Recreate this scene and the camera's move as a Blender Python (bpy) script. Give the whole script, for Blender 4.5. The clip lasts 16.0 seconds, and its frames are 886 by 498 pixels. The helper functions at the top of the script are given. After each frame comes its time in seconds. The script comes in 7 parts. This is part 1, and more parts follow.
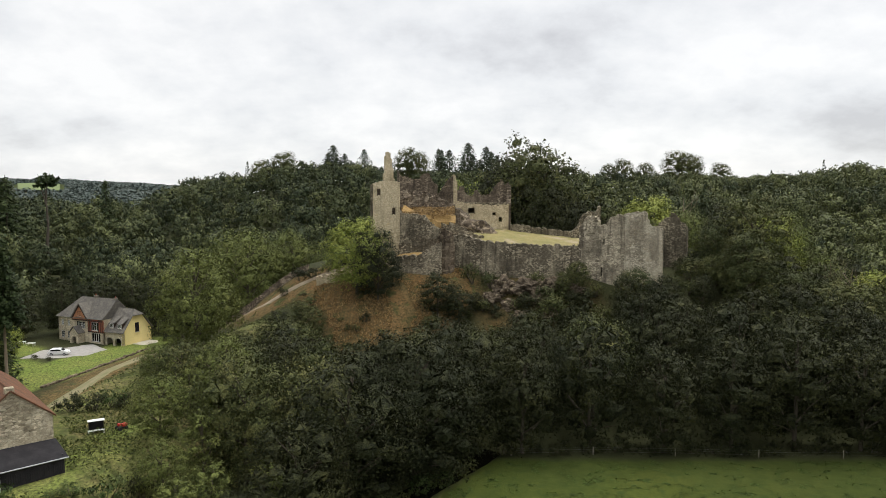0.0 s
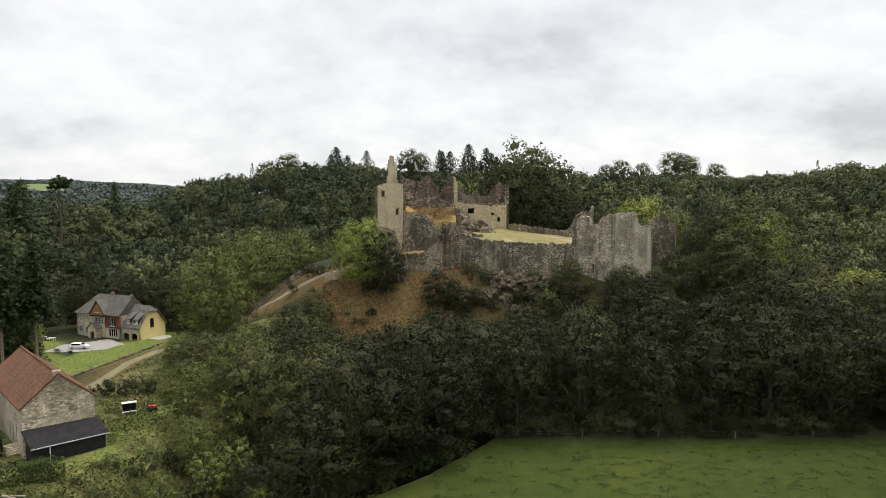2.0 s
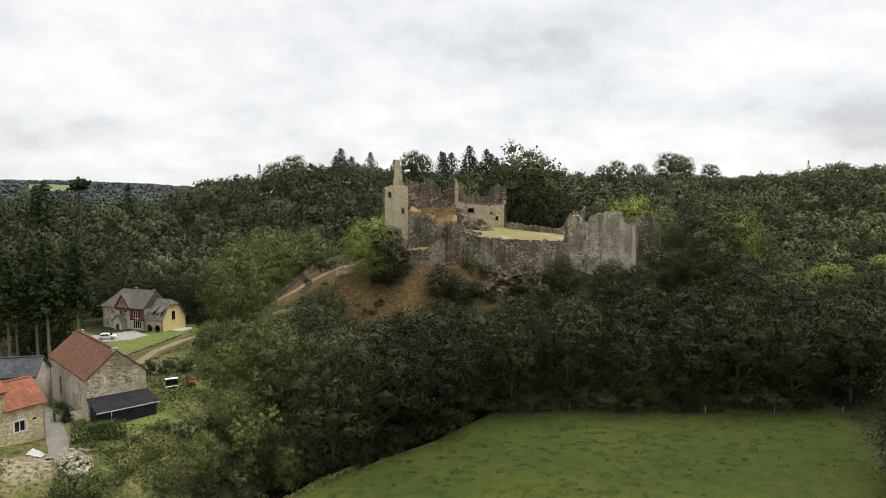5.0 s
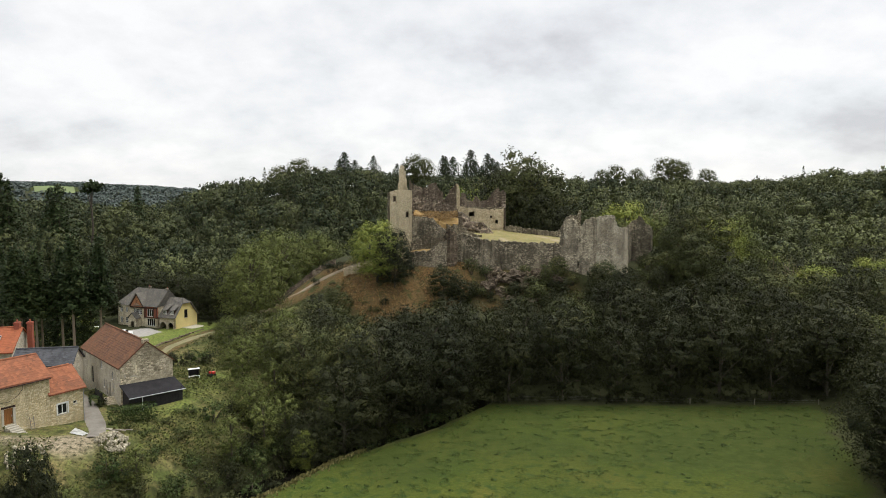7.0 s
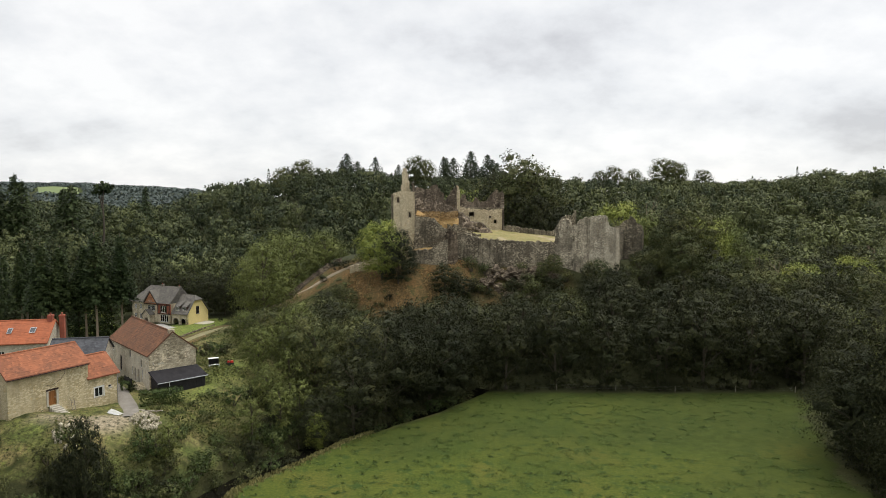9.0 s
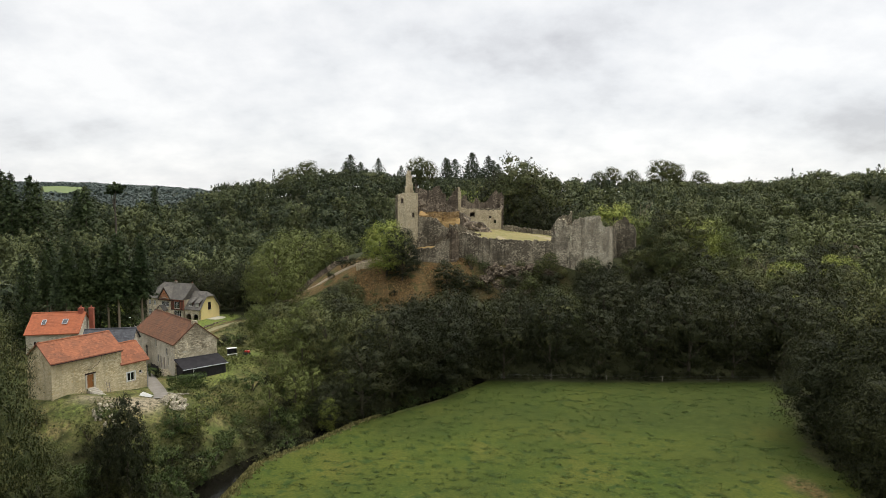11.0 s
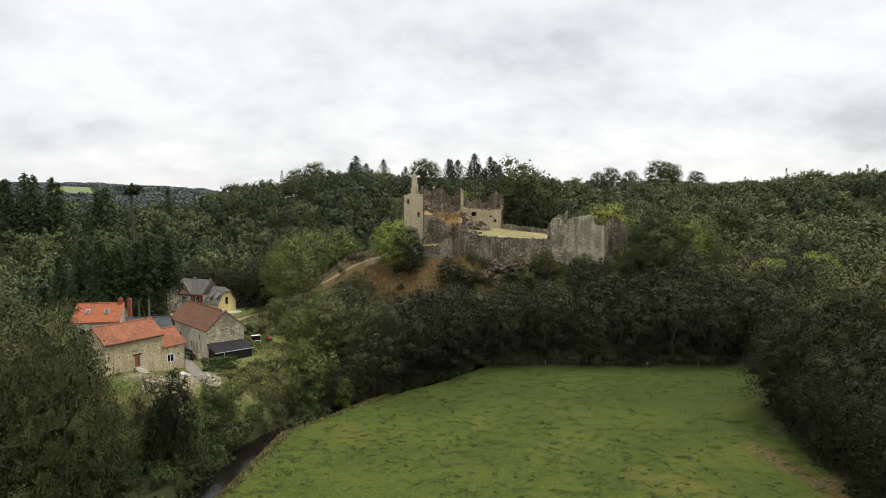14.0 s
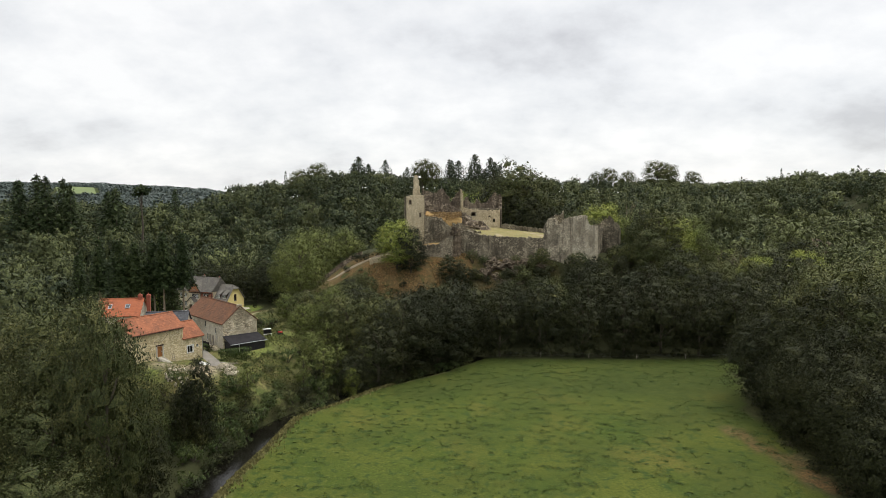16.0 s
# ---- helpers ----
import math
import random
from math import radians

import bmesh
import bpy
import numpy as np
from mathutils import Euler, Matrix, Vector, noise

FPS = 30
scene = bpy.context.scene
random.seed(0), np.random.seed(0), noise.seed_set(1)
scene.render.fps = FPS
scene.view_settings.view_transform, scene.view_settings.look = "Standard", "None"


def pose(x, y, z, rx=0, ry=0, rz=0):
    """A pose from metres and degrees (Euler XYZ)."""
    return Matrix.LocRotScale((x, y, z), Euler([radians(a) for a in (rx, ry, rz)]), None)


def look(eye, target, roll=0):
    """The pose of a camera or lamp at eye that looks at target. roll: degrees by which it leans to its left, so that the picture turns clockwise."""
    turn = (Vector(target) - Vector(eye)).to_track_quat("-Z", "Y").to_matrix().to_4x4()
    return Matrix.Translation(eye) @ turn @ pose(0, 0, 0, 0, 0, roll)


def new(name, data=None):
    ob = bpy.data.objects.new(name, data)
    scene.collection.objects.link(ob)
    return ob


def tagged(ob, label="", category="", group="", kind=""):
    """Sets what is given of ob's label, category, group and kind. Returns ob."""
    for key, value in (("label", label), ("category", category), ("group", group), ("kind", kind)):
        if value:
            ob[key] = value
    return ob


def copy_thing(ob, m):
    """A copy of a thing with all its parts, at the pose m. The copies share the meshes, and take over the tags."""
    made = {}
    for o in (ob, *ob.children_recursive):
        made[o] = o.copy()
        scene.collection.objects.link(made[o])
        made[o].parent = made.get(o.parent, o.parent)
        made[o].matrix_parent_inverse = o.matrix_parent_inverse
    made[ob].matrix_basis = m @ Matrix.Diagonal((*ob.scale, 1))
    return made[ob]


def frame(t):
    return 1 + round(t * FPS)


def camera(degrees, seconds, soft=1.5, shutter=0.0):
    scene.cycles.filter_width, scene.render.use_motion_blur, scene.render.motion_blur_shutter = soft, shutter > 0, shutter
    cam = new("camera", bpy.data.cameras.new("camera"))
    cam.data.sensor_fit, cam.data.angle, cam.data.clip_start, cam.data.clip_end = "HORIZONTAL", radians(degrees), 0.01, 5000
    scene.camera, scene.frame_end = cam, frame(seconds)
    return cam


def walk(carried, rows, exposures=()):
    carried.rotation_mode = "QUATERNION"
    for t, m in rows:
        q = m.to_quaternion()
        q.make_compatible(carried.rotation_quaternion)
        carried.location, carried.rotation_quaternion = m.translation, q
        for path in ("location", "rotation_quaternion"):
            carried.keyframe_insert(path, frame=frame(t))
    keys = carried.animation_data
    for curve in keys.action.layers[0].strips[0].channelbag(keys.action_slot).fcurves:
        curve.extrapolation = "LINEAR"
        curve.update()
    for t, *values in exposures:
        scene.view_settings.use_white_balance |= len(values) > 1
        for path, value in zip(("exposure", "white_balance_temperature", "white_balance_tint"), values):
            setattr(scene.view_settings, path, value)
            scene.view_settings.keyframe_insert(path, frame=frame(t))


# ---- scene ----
PATH = [
    (0, (0.00, 0.00, 34.00), (0.00, 99.71, 26.37), 0.07),
    (1, (0.02, -3.85, 34.12), (-0.01, 95.86, 26.53), -0.00),
    (1.5, (0.03, -5.86, 34.18), (-0.04, 93.84, 26.49), -0.01),
    (2, (0.04, -7.90, 34.28), (-0.13, 91.81, 26.63), -0.04),
    (2.5, (0.03, -9.96, 34.37), (-0.31, 89.74, 26.74), -0.00),
    (3, (0.03, -12.06, 34.42), (-0.28, 87.64, 26.66), -0.05),
    (3.5, (0.07, -14.18, 34.40), (-0.49, 85.51, 26.49), -0.01),
    (4, (0.08, -16.26, 34.41), (-0.32, 83.43, 26.55), -0.14),
    (6.5, (-0.33, -26.32, 34.88), (-0.84, 73.40, 27.44), 0.02),
    (7, (-0.32, -28.32, 34.91), (-0.86, 71.41, 27.59), 0.10),
    (7.5, (-0.40, -30.40, 35.01), (-0.90, 69.32, 27.64), 0.04),
    (8, (-0.40, -32.54, 35.08), (-0.89, 67.19, 27.79), 0.06),
    (8.5, (-0.39, -34.69, 35.11), (-0.99, 65.04, 27.79), 0.03),
    (9, (-0.40, -36.79, 35.14), (-1.03, 62.94, 27.84), 0.04),
    (11.5, (-0.44, -47.72, 35.52), (-1.39, 52.00, 28.15), 0.09),
    (12, (-0.42, -49.91, 35.58), (-1.55, 49.81, 28.17), 0.00),
    (12.5, (-0.40, -52.09, 35.63), (-1.49, 47.63, 28.24), 0.03),
    (13.5, (-0.43, -56.41, 35.75), (-1.68, 43.30, 28.33), 0.04),
    (14, (-0.39, -58.56, 35.83), (-1.74, 41.15, 28.38), 0.00),
    (15, (-0.25, -62.81, 36.04), (-1.66, 36.90, 28.57), -0.00),
    (16, (-0.14, -67.03, 36.24), (-1.66, 32.67, 28.72), -0.05),
]
cam = camera(68.0, 16.0, soft=0.9)
walk(cam, [(t, look(eye, target, roll)) for t, eye, target, roll in PATH])

# ---------------------------------------------------------------- world, sun
def link(tree, a, b):
    tree.links.new(a, b)


def build_world():
    w = bpy.data.worlds.new("overcast_sky")
    scene.world = w
    w.use_nodes = True
    t = w.node_tree
    t.nodes.clear()
    n = t.nodes.new
    out, bg, add, bg2 = n("ShaderNodeOutputWorld"), n("ShaderNodeBackground"), n("ShaderNodeAddShader"), n("ShaderNodeBackground")
    sky = n("ShaderNodeTexSky")
    sky.sky_type = "NISHITA"
    sky.sun_disc = False
    sky.sun_elevation, sky.sun_rotation = radians(63), radians(57)
    bg2.inputs["Strength"].default_value = 0.012
    link(t, sky.outputs[0], bg2.inputs["Color"])
    # cloud layer on a flat ceiling: direction divided by its height
    tc, sep, zz, dx, dy, comb = n("ShaderNodeTexCoord"), n("ShaderNodeSeparateXYZ"), n("ShaderNodeMath"), n("ShaderNodeMath"), n("ShaderNodeMath"), n("ShaderNodeCombineXYZ")
    link(t, tc.outputs["Generated"], sep.inputs[0])
    zz.operation = "MAXIMUM"
    add0 = n("ShaderNodeMath")
    add0.operation = "ADD"
    add0.inputs[1].default_value = 0.40
    link(t, sep.outputs["Z"], zz.inputs[0])
    zz.inputs[1].default_value = 0.0
    link(t, zz.outputs[0], add0.inputs[0])
    for node, ch in ((dx, "X"), (dy, "Y")):
        node.operation = "DIVIDE"
        link(t, sep.outputs[ch], node.inputs[0])
        link(t, add0.outputs[0], node.inputs[1])
    comb_x, comb_y = dx.outputs[0], dy.outputs[0]
    link(t, dx.outputs[0], comb.inputs["X"])
    link(t, dy.outputs[0], comb.inputs["Y"])
    def cloud_noise(scale, detail, rough):
        z = n("ShaderNodeTexNoise")
        z.inputs["Scale"].default_value, z.inputs["Detail"].default_value, z.inputs["Roughness"].default_value = scale, detail, rough
        link(t, comb.outputs[0], z.inputs["Vector"])
        return z

    def math_of(op, a, b):
        k = n("ShaderNodeMath")
        k.operation = op
        for sock, v in zip(k.inputs, (a, b)):
            if isinstance(v, (int, float)):
                sock.default_value = v
            else:
                link(t, v, sock)
        return k.outputs[0]

    big, small = cloud_noise(2.1, 4, 0.5), cloud_noise(6.5, 6, 0.6)
    dens = math_of("ADD", math_of("MULTIPLY", big.outputs["Fac"], 0.62), math_of("MULTIPLY", small.outputs["Fac"], 0.38))
    # heavier banks of cloud: centre and half-widths on the cloud ceiling, and how much they thicken it
    for cx, cy, rx, ry, k in ((0.15, 1.56, 0.24, 0.15, 0.16), (0.98, 1.72, 0.40, 0.13, 0.12), (-1.0, 1.77, 0.45, 0.12, 0.10), (-0.42, 1.80, 0.25, 0.08, 0.07), (0.62, 1.40, 0.20, 0.10, 0.06)):
        ex = math_of("POWER", math_of("MULTIPLY", math_of("SUBTRACT", comb_x, cx), 1 / rx), 2.0)
        ey = math_of("POWER", math_of("MULTIPLY", math_of("SUBTRACT", comb_y, cy), 1 / ry), 2.0)
        fall = math_of("POWER", 2.718, math_of("MULTIPLY", math_of("ADD", ex, ey), -1.0))
        dens = math_of("SUBTRACT", dens, math_of("MULTIPLY", fall, k))
    ramp = n("ShaderNodeValToRGB")
    e = ramp.color_ramp.elements
    e[0].position, e[0].color = 0.26, (0.60, 0.60, 0.615, 1)
    e[1].position, e[1].color = 0.565, (0.945, 0.94, 0.932, 1)
    mid = e.new(0.42)
    mid.color = (0.805, 0.812, 0.822, 1)
    link(t, dens, ramp.inputs[0])
    link(t, ramp.outputs[0], bg.inputs["Color"])
    # an overcast sky is brightest overhead
    up = n("ShaderNodeMapRange")
    up.interpolation_type = "SMOOTHSTEP"
    up.inputs["From Min"].default_value, up.inputs["From Max"].default_value = 0.42, 0.95
    up.inputs["To Min"].default_value, up.inputs["To Max"].default_value = 1.0, 2.7
    link(t, sep.outputs["Z"], up.inputs["Value"])
    link(t, up.outputs[0], bg.inputs["Strength"])
    link(t, bg.outputs[0], add.inputs[0])
    link(t, bg2.outputs[0], add.inputs[1])
    link(t, add.outputs[0], out.inputs[0])


build_world()
sun_data = bpy.data.lights.new("sun", "SUN")
sun_data.energy, sun_data.angle, sun_data.color = 1.9, radians(22), (1.0, 0.95, 0.86)
sun = new("sun", sun_data)
sun.matrix_world = look((58, 98, 135), (0, 60, 0))


# ---------------------------------------------------------------- small helpers
def sm(a, b, v):
    u = min(1.0, max(0.0, (v - a) / (b - a)))
    return u * u * (3 - 2 * u)


def interp(v, xs, ys):
    return float(np.interp(v, xs, ys))


def seg_dist(x, y, pts):
    best = 1e9
    for (ax, ay), (bx, by) in zip(pts, pts[1:]):
        ux, uy = bx - ax, by - ay
        k = max(0.0, min(1.0, ((x - ax) * ux + (y - ay) * uy) / (ux * ux + uy * uy)))
        best = min(best, math.hypot(x - ax - k * ux, y - ay - k * uy))
    return best


CASTLE_LINE = [(-14, 150), (10, 152), (46, 145)]
KNOLL_LINE = [(-74, 68), (-51, 54), (-47, 66), (-43, 78), (-42, 112)]
SPUR_X = [-66, -56, -47, -40, -32, -25, -14]
SPUR_Z = [-1.8, 1.0, 6.5, 10.5, 14.0, 17.0, 19.5]
RIVER_EDGE_Y = [-90, 15, 45, 52, 63, 74, 87, 96]
RIVER_EDGE_X = [-36, -31, -28, -23, -16, -4, 6, 12]
RIGHT_EDGE_Y = [-90, 20, 32, 57, 82, 96]
RIGHT_EDGE_X = [46, 48, 52, 55, 66, 70]


def meadow_left(y):
    return interp(y, RIVER_EDGE_Y, RIVER_EDGE_X)


def meadow_right(y):
    return interp(y, RIGHT_EDGE_Y, RIGHT_EDGE_X)


def ground(x, y):
    """Height of the land."""
    z = -1.8
    dist = math.hypot(x, y)
    if y > 20:
        a = x / max(y, 1.0)
        top = interp(a, [-0.9, -0.67, -0.45, -0.37, -0.17, 0, 0.27, 0.4, 0.67, 0.9], [19, 17, 17, 31, 44, 45, 40, 41, 38, 36])
        d0 = interp(a, [-0.9, -0.5, -0.3, 0, 0.2, 0.35, 0.6, 0.9], [200, 205, 200, 225, 200, 165, 145, 140])
        k = sm(d0, 430, dist)
        z += (top + 1.8) * k * sm(20, 90, y)
        z += 10 * sm(d0 - 10, d0 + 70, dist) * (1 - 0.8 * sm(340, 440, dist)) * (noise.noise((x * 0.011 + 3, y * 0.009, 1.7)) + 0.45 * noise.noise((x * 0.028, y * 0.024, 5.1)))
        z += (interp(a, [-0.7, -0.56, -0.46, -0.40, -0.34, 0.0], [63, 62, 57, 52, 40, 40]) - top) * sm(800, 1500, dist)
    z += 21.5 * (1 - sm(13, 46, seg_dist(x, y, CASTLE_LINE)))
    z += 7.8 * (1 - sm(8, 23, seg_dist(x, y, KNOLL_LINE)))
    z += 5.0 * sm(-37, -62, x) * (1 - sm(30, 60, y)) if x < -37 else 0
    if -66 < x < -14:
        z = max(z, -1.8 + (interp(x, SPUR_X, SPUR_Z) + 1.8) * (1 - sm(4, 30, abs(y - 142))))
    z -= 1.5 * math.exp(-((x + 88) ** 2 + (y - 166) ** 2) / 900)
    if y < 110:
        off = abs(x - (meadow_left(y) - 3.4))
        z -= 1.9 * (1 - sm(1.8, 4.0, off)) * (1 - sm(96, 104, y))
    if not (meadow_left(y) < x < meadow_right(y) and y < 88):
        z += 0.5 * noise.noise((x * 0.08, y * 0.08, 3.0))
    z += 0.12 * noise.noise((x * 0.3, y * 0.3, 7.0))
    return z


# ---------------------------------------------------------------- object helpers
def mesh_of(name, verts, faces, mat, smooth=False):
    me = bpy.data.meshes.new(name)
    me.from_pydata([tuple(v) for v in verts], [], [tuple(f) for f in faces])
    if mat:
        me.materials.append(mat)
    if smooth:
        me.polygons.foreach_set("use_smooth", [True] * len(me.polygons))
    me.update()
    return me


def part_mesh(name, me, parent=None, label="", m=None):
    ob = new(name, me)
    if parent:
        ob.parent = parent
    if m is not None:
        ob.matrix_basis = m
    return tagged(ob, label)


def part(name, bm, material, parent, label="", m=None):
    me = bpy.data.meshes.new(name)
    bmesh.ops.recalc_face_normals(bm, faces=bm.faces)
    bm.to_mesh(me)
    bm.free()
    me.materials.append(material)
    return part_mesh(name, me, parent, label, m)


def thing(name, m, label, category, group="", kind=""):
    ob = new(name)
    ob.empty_display_size = 0.5
    ob.matrix_basis = m
    return tagged(ob, label, category, group, kind)


def add_box(bm, x0, x1, y0, y1, z0, z1, m=None, bevel=0.0):
    r = bmesh.ops.create_cube(bm, size=1.0)
    vs = r["verts"]
    for v in vs:
        v.co = Vector(((x0 + x1) / 2 + v.co.x * (x1 - x0), (y0 + y1) / 2 + v.co.y * (y1 - y0), (z0 + z1) / 2 + v.co.z * (z1 - z0)))
    if bevel:
        es = list({e for v in vs for e in v.link_edges})
        g = bmesh.ops.bevel(bm, geom=es, offset=bevel, segments=1, affect="EDGES")
        vs = list({v for f in g["faces"] for v in f.verts} | {v for v in vs if v.is_valid})
    if m is not None:
        for v in vs:
            v.co = m @ v.co
    return vs


def box_part(name, dims, material, parent, label="", m=None, bevel=0.0):
    bm = bmesh.new()
    add_box(bm, *dims, bevel=bevel)
    return part(name, bm, material, parent, label, m)


def add_prism(bm, pts, depth, m):
    """A flat outline (x, z) drawn out along y."""
    a = [bm.verts.new(m @ Vector((x, 0, z))) for x, z in pts]
    b = [bm.verts.new(m @ Vector((x, depth, z))) for x, z in pts]
    bm.faces.new(a)
    bm.faces.new(list(reversed(b)))
    for i in range(len(pts)):
        j = (i + 1) % len(pts)
        bm.faces.new((a[j], a[i], b[i], b[j]))


# ---------------------------------------------------------------- materials
def material(name):
    m = bpy.data.materials.new(name)
    m.use_nodes = True
    t = m.node_tree
    return m, t, t.nodes["Principled BSDF"], t.nodes.new


def mixcol(t, fac, a, b, mode="MIX"):
    x = t.nodes.new("ShaderNodeMix")
    x.data_type = "RGBA"
    x.blend_type = mode
    for sock, v in ((x.inputs[0], fac), (x.inputs[6], a), (x.inputs[7], b)):
        if isinstance(v, (int, float)):
            sock.default_value = v
        elif isinstance(v, tuple):
            sock.default_value = (*v, 1)
        else:
            t.links.new(v, sock)
    return x.outputs[2]


def noise_of(t, scale, detail=5, stretch=(1, 1, 1), rough=0.55, coord="pos"):
    if coord == "pos":
        src = t.nodes.new("ShaderNodeNewGeometry").outputs["Position"]
    else:
        src = t.nodes.new("ShaderNodeTexCoord").outputs["Object"]
    mp = t.nodes.new("ShaderNodeMapping")
    mp.inputs["Scale"].default_value = stretch
    t.links.new(src, mp.inputs[0])
    nz = t.nodes.new("ShaderNodeTexNoise")
    nz.inputs["Scale"].default_value, nz.inputs["Detail"].default_value, nz.inputs["Roughness"].default_value = scale, detail, rough
    t.links.new(mp.outputs[0], nz.inputs["Vector"])
    return nz.outputs["Fac"]


def stretch_fac(t, fac, lo, hi):
    r = t.nodes.new("ShaderNodeMapRange")
    r.inputs["From Min"].default_value, r.inputs["From Max"].default_value = lo, hi
    t.links.new(fac, r.inputs["Value"])
    return r.outputs[0]


def bump(t, bsdf, height, strength=0.5, distance=0.1):
    b = t.nodes.new("ShaderNodeBump")
    b.inputs["Strength"].default_value, b.inputs["Distance"].default_value = strength, distance
    t.links.new(height, b.inputs["Height"])
    t.links.new(b.outputs[0], bsdf.inputs["Normal"])


def stone_material(name, dark, mid, light, streak=0.6, cell=2.6, pale=0.0, patch=0.5, gap=0.55):
    """Rubble masonry: stones of uneven tone, recessed joints, broad pale and dark weathering, rain streaks."""
    m, t, p, n = material(name)
    geo = n("ShaderNodeNewGeometry")
    mp = n("ShaderNodeMapping")
    mp.inputs["Scale"].default_value = (1, 1, 1.8)
    t.links.new(geo.outputs["Position"], mp.inputs[0])
    vor = n("ShaderNodeTexVoronoi")
    vor.inputs["Scale"].default_value = cell
    t.links.new(mp.outputs[0], vor.inputs["Vector"])
    sepc = n("ShaderNodeSeparateColor")
    t.links.new(vor.outputs["Color"], sepc.inputs[0])
    edge = n("ShaderNodeTexVoronoi")
    edge.feature = "DISTANCE_TO_EDGE"
    edge.inputs["Scale"].default_value = cell
    t.links.new(mp.outputs[0], edge.inputs["Vector"])

    def times(f, k):
        mul = n("ShaderNodeMath")
        mul.operation = "MULTIPLY"
        t.links.new(f, mul.inputs[0])
        if isinstance(k, float):
            mul.inputs[1].default_value = k
        else:
            t.links.new(k, mul.inputs[1])
        return mul.outputs[0]

    c = mixcol(t, sepc.outputs[0], dark, mid)
    # broad pale areas where the facing is fresh, with ragged edges that run down the wall
    c = mixcol(t, times(stretch_fac(t, noise_of(t, 0.20, 8, (1, 1, 0.45), 0.62), 0.52 - 0.5 * pale, 0.60 - 0.5 * pale), 0.8), c, mixcol(t, sepc.outputs[2], mid, light))
    # single pale stones, in drifts
    drift = stretch_fac(t, noise_of(t, 0.25, 4), 0.42, 0.52)
    c = mixcol(t, times(stretch_fac(t, sepc.outputs[1], 0.58, 0.66), drift), c, light)
    # dark weathering and rain streaks
    c = mixcol(t, times(stretch_fac(t, noise_of(t, 0.28, 6, rough=0.6), 0.50, 0.62), patch), c, tuple(v * 0.60 for v in dark))
    stain = stretch_fac(t, noise_of(t, 1.2, 6, (1, 1, 0.10), 0.62), 0.50, 0.62)
    c = mixcol(t, times(stain, streak), c, tuple(v * 0.42 for v in dark))
    c = mixcol(t, times(stretch_fac(t, noise_of(t, 1.7, 5), 0.60, 0.72), 0.45), c, (dark[0] * 1.5, dark[1] * 1.25, dark[2] * 0.8))
    joint = stretch_fac(t, edge.outputs["Distance"], 0.0, 0.08)
    c = mixcol(t, mixcol(t, joint, (gap, gap, gap), (0.0, 0.0, 0.0)), c, tuple(v * 0.6 for v in dark))
    c = mixcol(t, times(stretch_fac(t, noise_of(t, 9.0, 4), 0.50, 0.70), 0.4), c, tuple(v * 0.7 for v in mid))
    t.links.new(c, p.inputs["Base Color"])
    p.inputs["Roughness"].default_value = 0.92
    p.inputs["Specular IOR Level"].default_value = 0.15
    bump(t, p, mixcol(t, 0.35, joint, noise_of(t, 5.0, 6)), 0.9, 0.16)
    return m


def plain_material(name, col, col2, scale=1.5, rough=0.8, metal=0.0, bumps=0.2, coord="pos", stretch=(1, 1, 1), spec=0.3):
    m, t, p, n = material(name)
    f = stretch_fac(t, noise_of(t, scale, 6, stretch, coord=coord), 0.35, 0.65)
    f2 = stretch_fac(t, noise_of(t, scale * 7, 4, stretch, coord=coord), 0.3, 0.7)
    c = mixcol(t, f, col, col2)
    c = mixcol(t, mixcol(t, f2, (0.0, 0.0, 0.0), (0.35, 0.35, 0.35)), c, tuple(v * 0.7 for v in col))
    t.links.new(c, p.inputs["Base Color"])
    p.inputs["Roughness"].default_value, p.inputs["Metallic"].default_value = rough, metal
    p.inputs["Specular IOR Level"].default_value = spec
    if bumps:
        bump(t, p, f2, bumps, 0.05)
    return m


def tile_material(name, col, col2, tone=0.45, size=3.2):
    """Clay tiles: each its own tone, with broad weathering and dark lichen spots."""
    m, t, p, n = material(name)
    geo = n("ShaderNodeNewGeometry")
    vor = n("ShaderNodeTexVoronoi")
    vor.inputs["Scale"].default_value, vor.inputs["Randomness"].default_value = size, 0.35
    t.links.new(geo.outputs["Position"], vor.inputs["Vector"])
    sepc = n("ShaderNodeSeparateColor")
    t.links.new(vor.outputs["Color"], sepc.inputs[0])
    c = mixcol(t, stretch_fac(t, noise_of(t, 0.5, 6), 0.38, 0.62), col, col2)
    c = mixcol(t, stretch_fac(t, sepc.outputs[0], 0.45, 1.6), c, tuple(min(0.9, v * (1 + tone)) for v in col))
    c = mixcol(t, stretch_fac(t, sepc.outputs[1], 0.55, 1.7), c, tuple(v * (1 - tone) for v in col2))
    c = mixcol(t, stretch_fac(t, noise_of(t, 2.2, 5), 0.60, 0.80), c, (col2[0] * 0.45, col2[1] * 0.55, col2[2] * 0.6))
    t.links.new(c, p.inputs["Base Color"])
    p.inputs["Roughness"].default_value = 0.85
    p.inputs["Specular IOR Level"].default_value = 0.2
    bump(t, p, vor.outputs["Distance"], 0.4, 0.05)
    return m


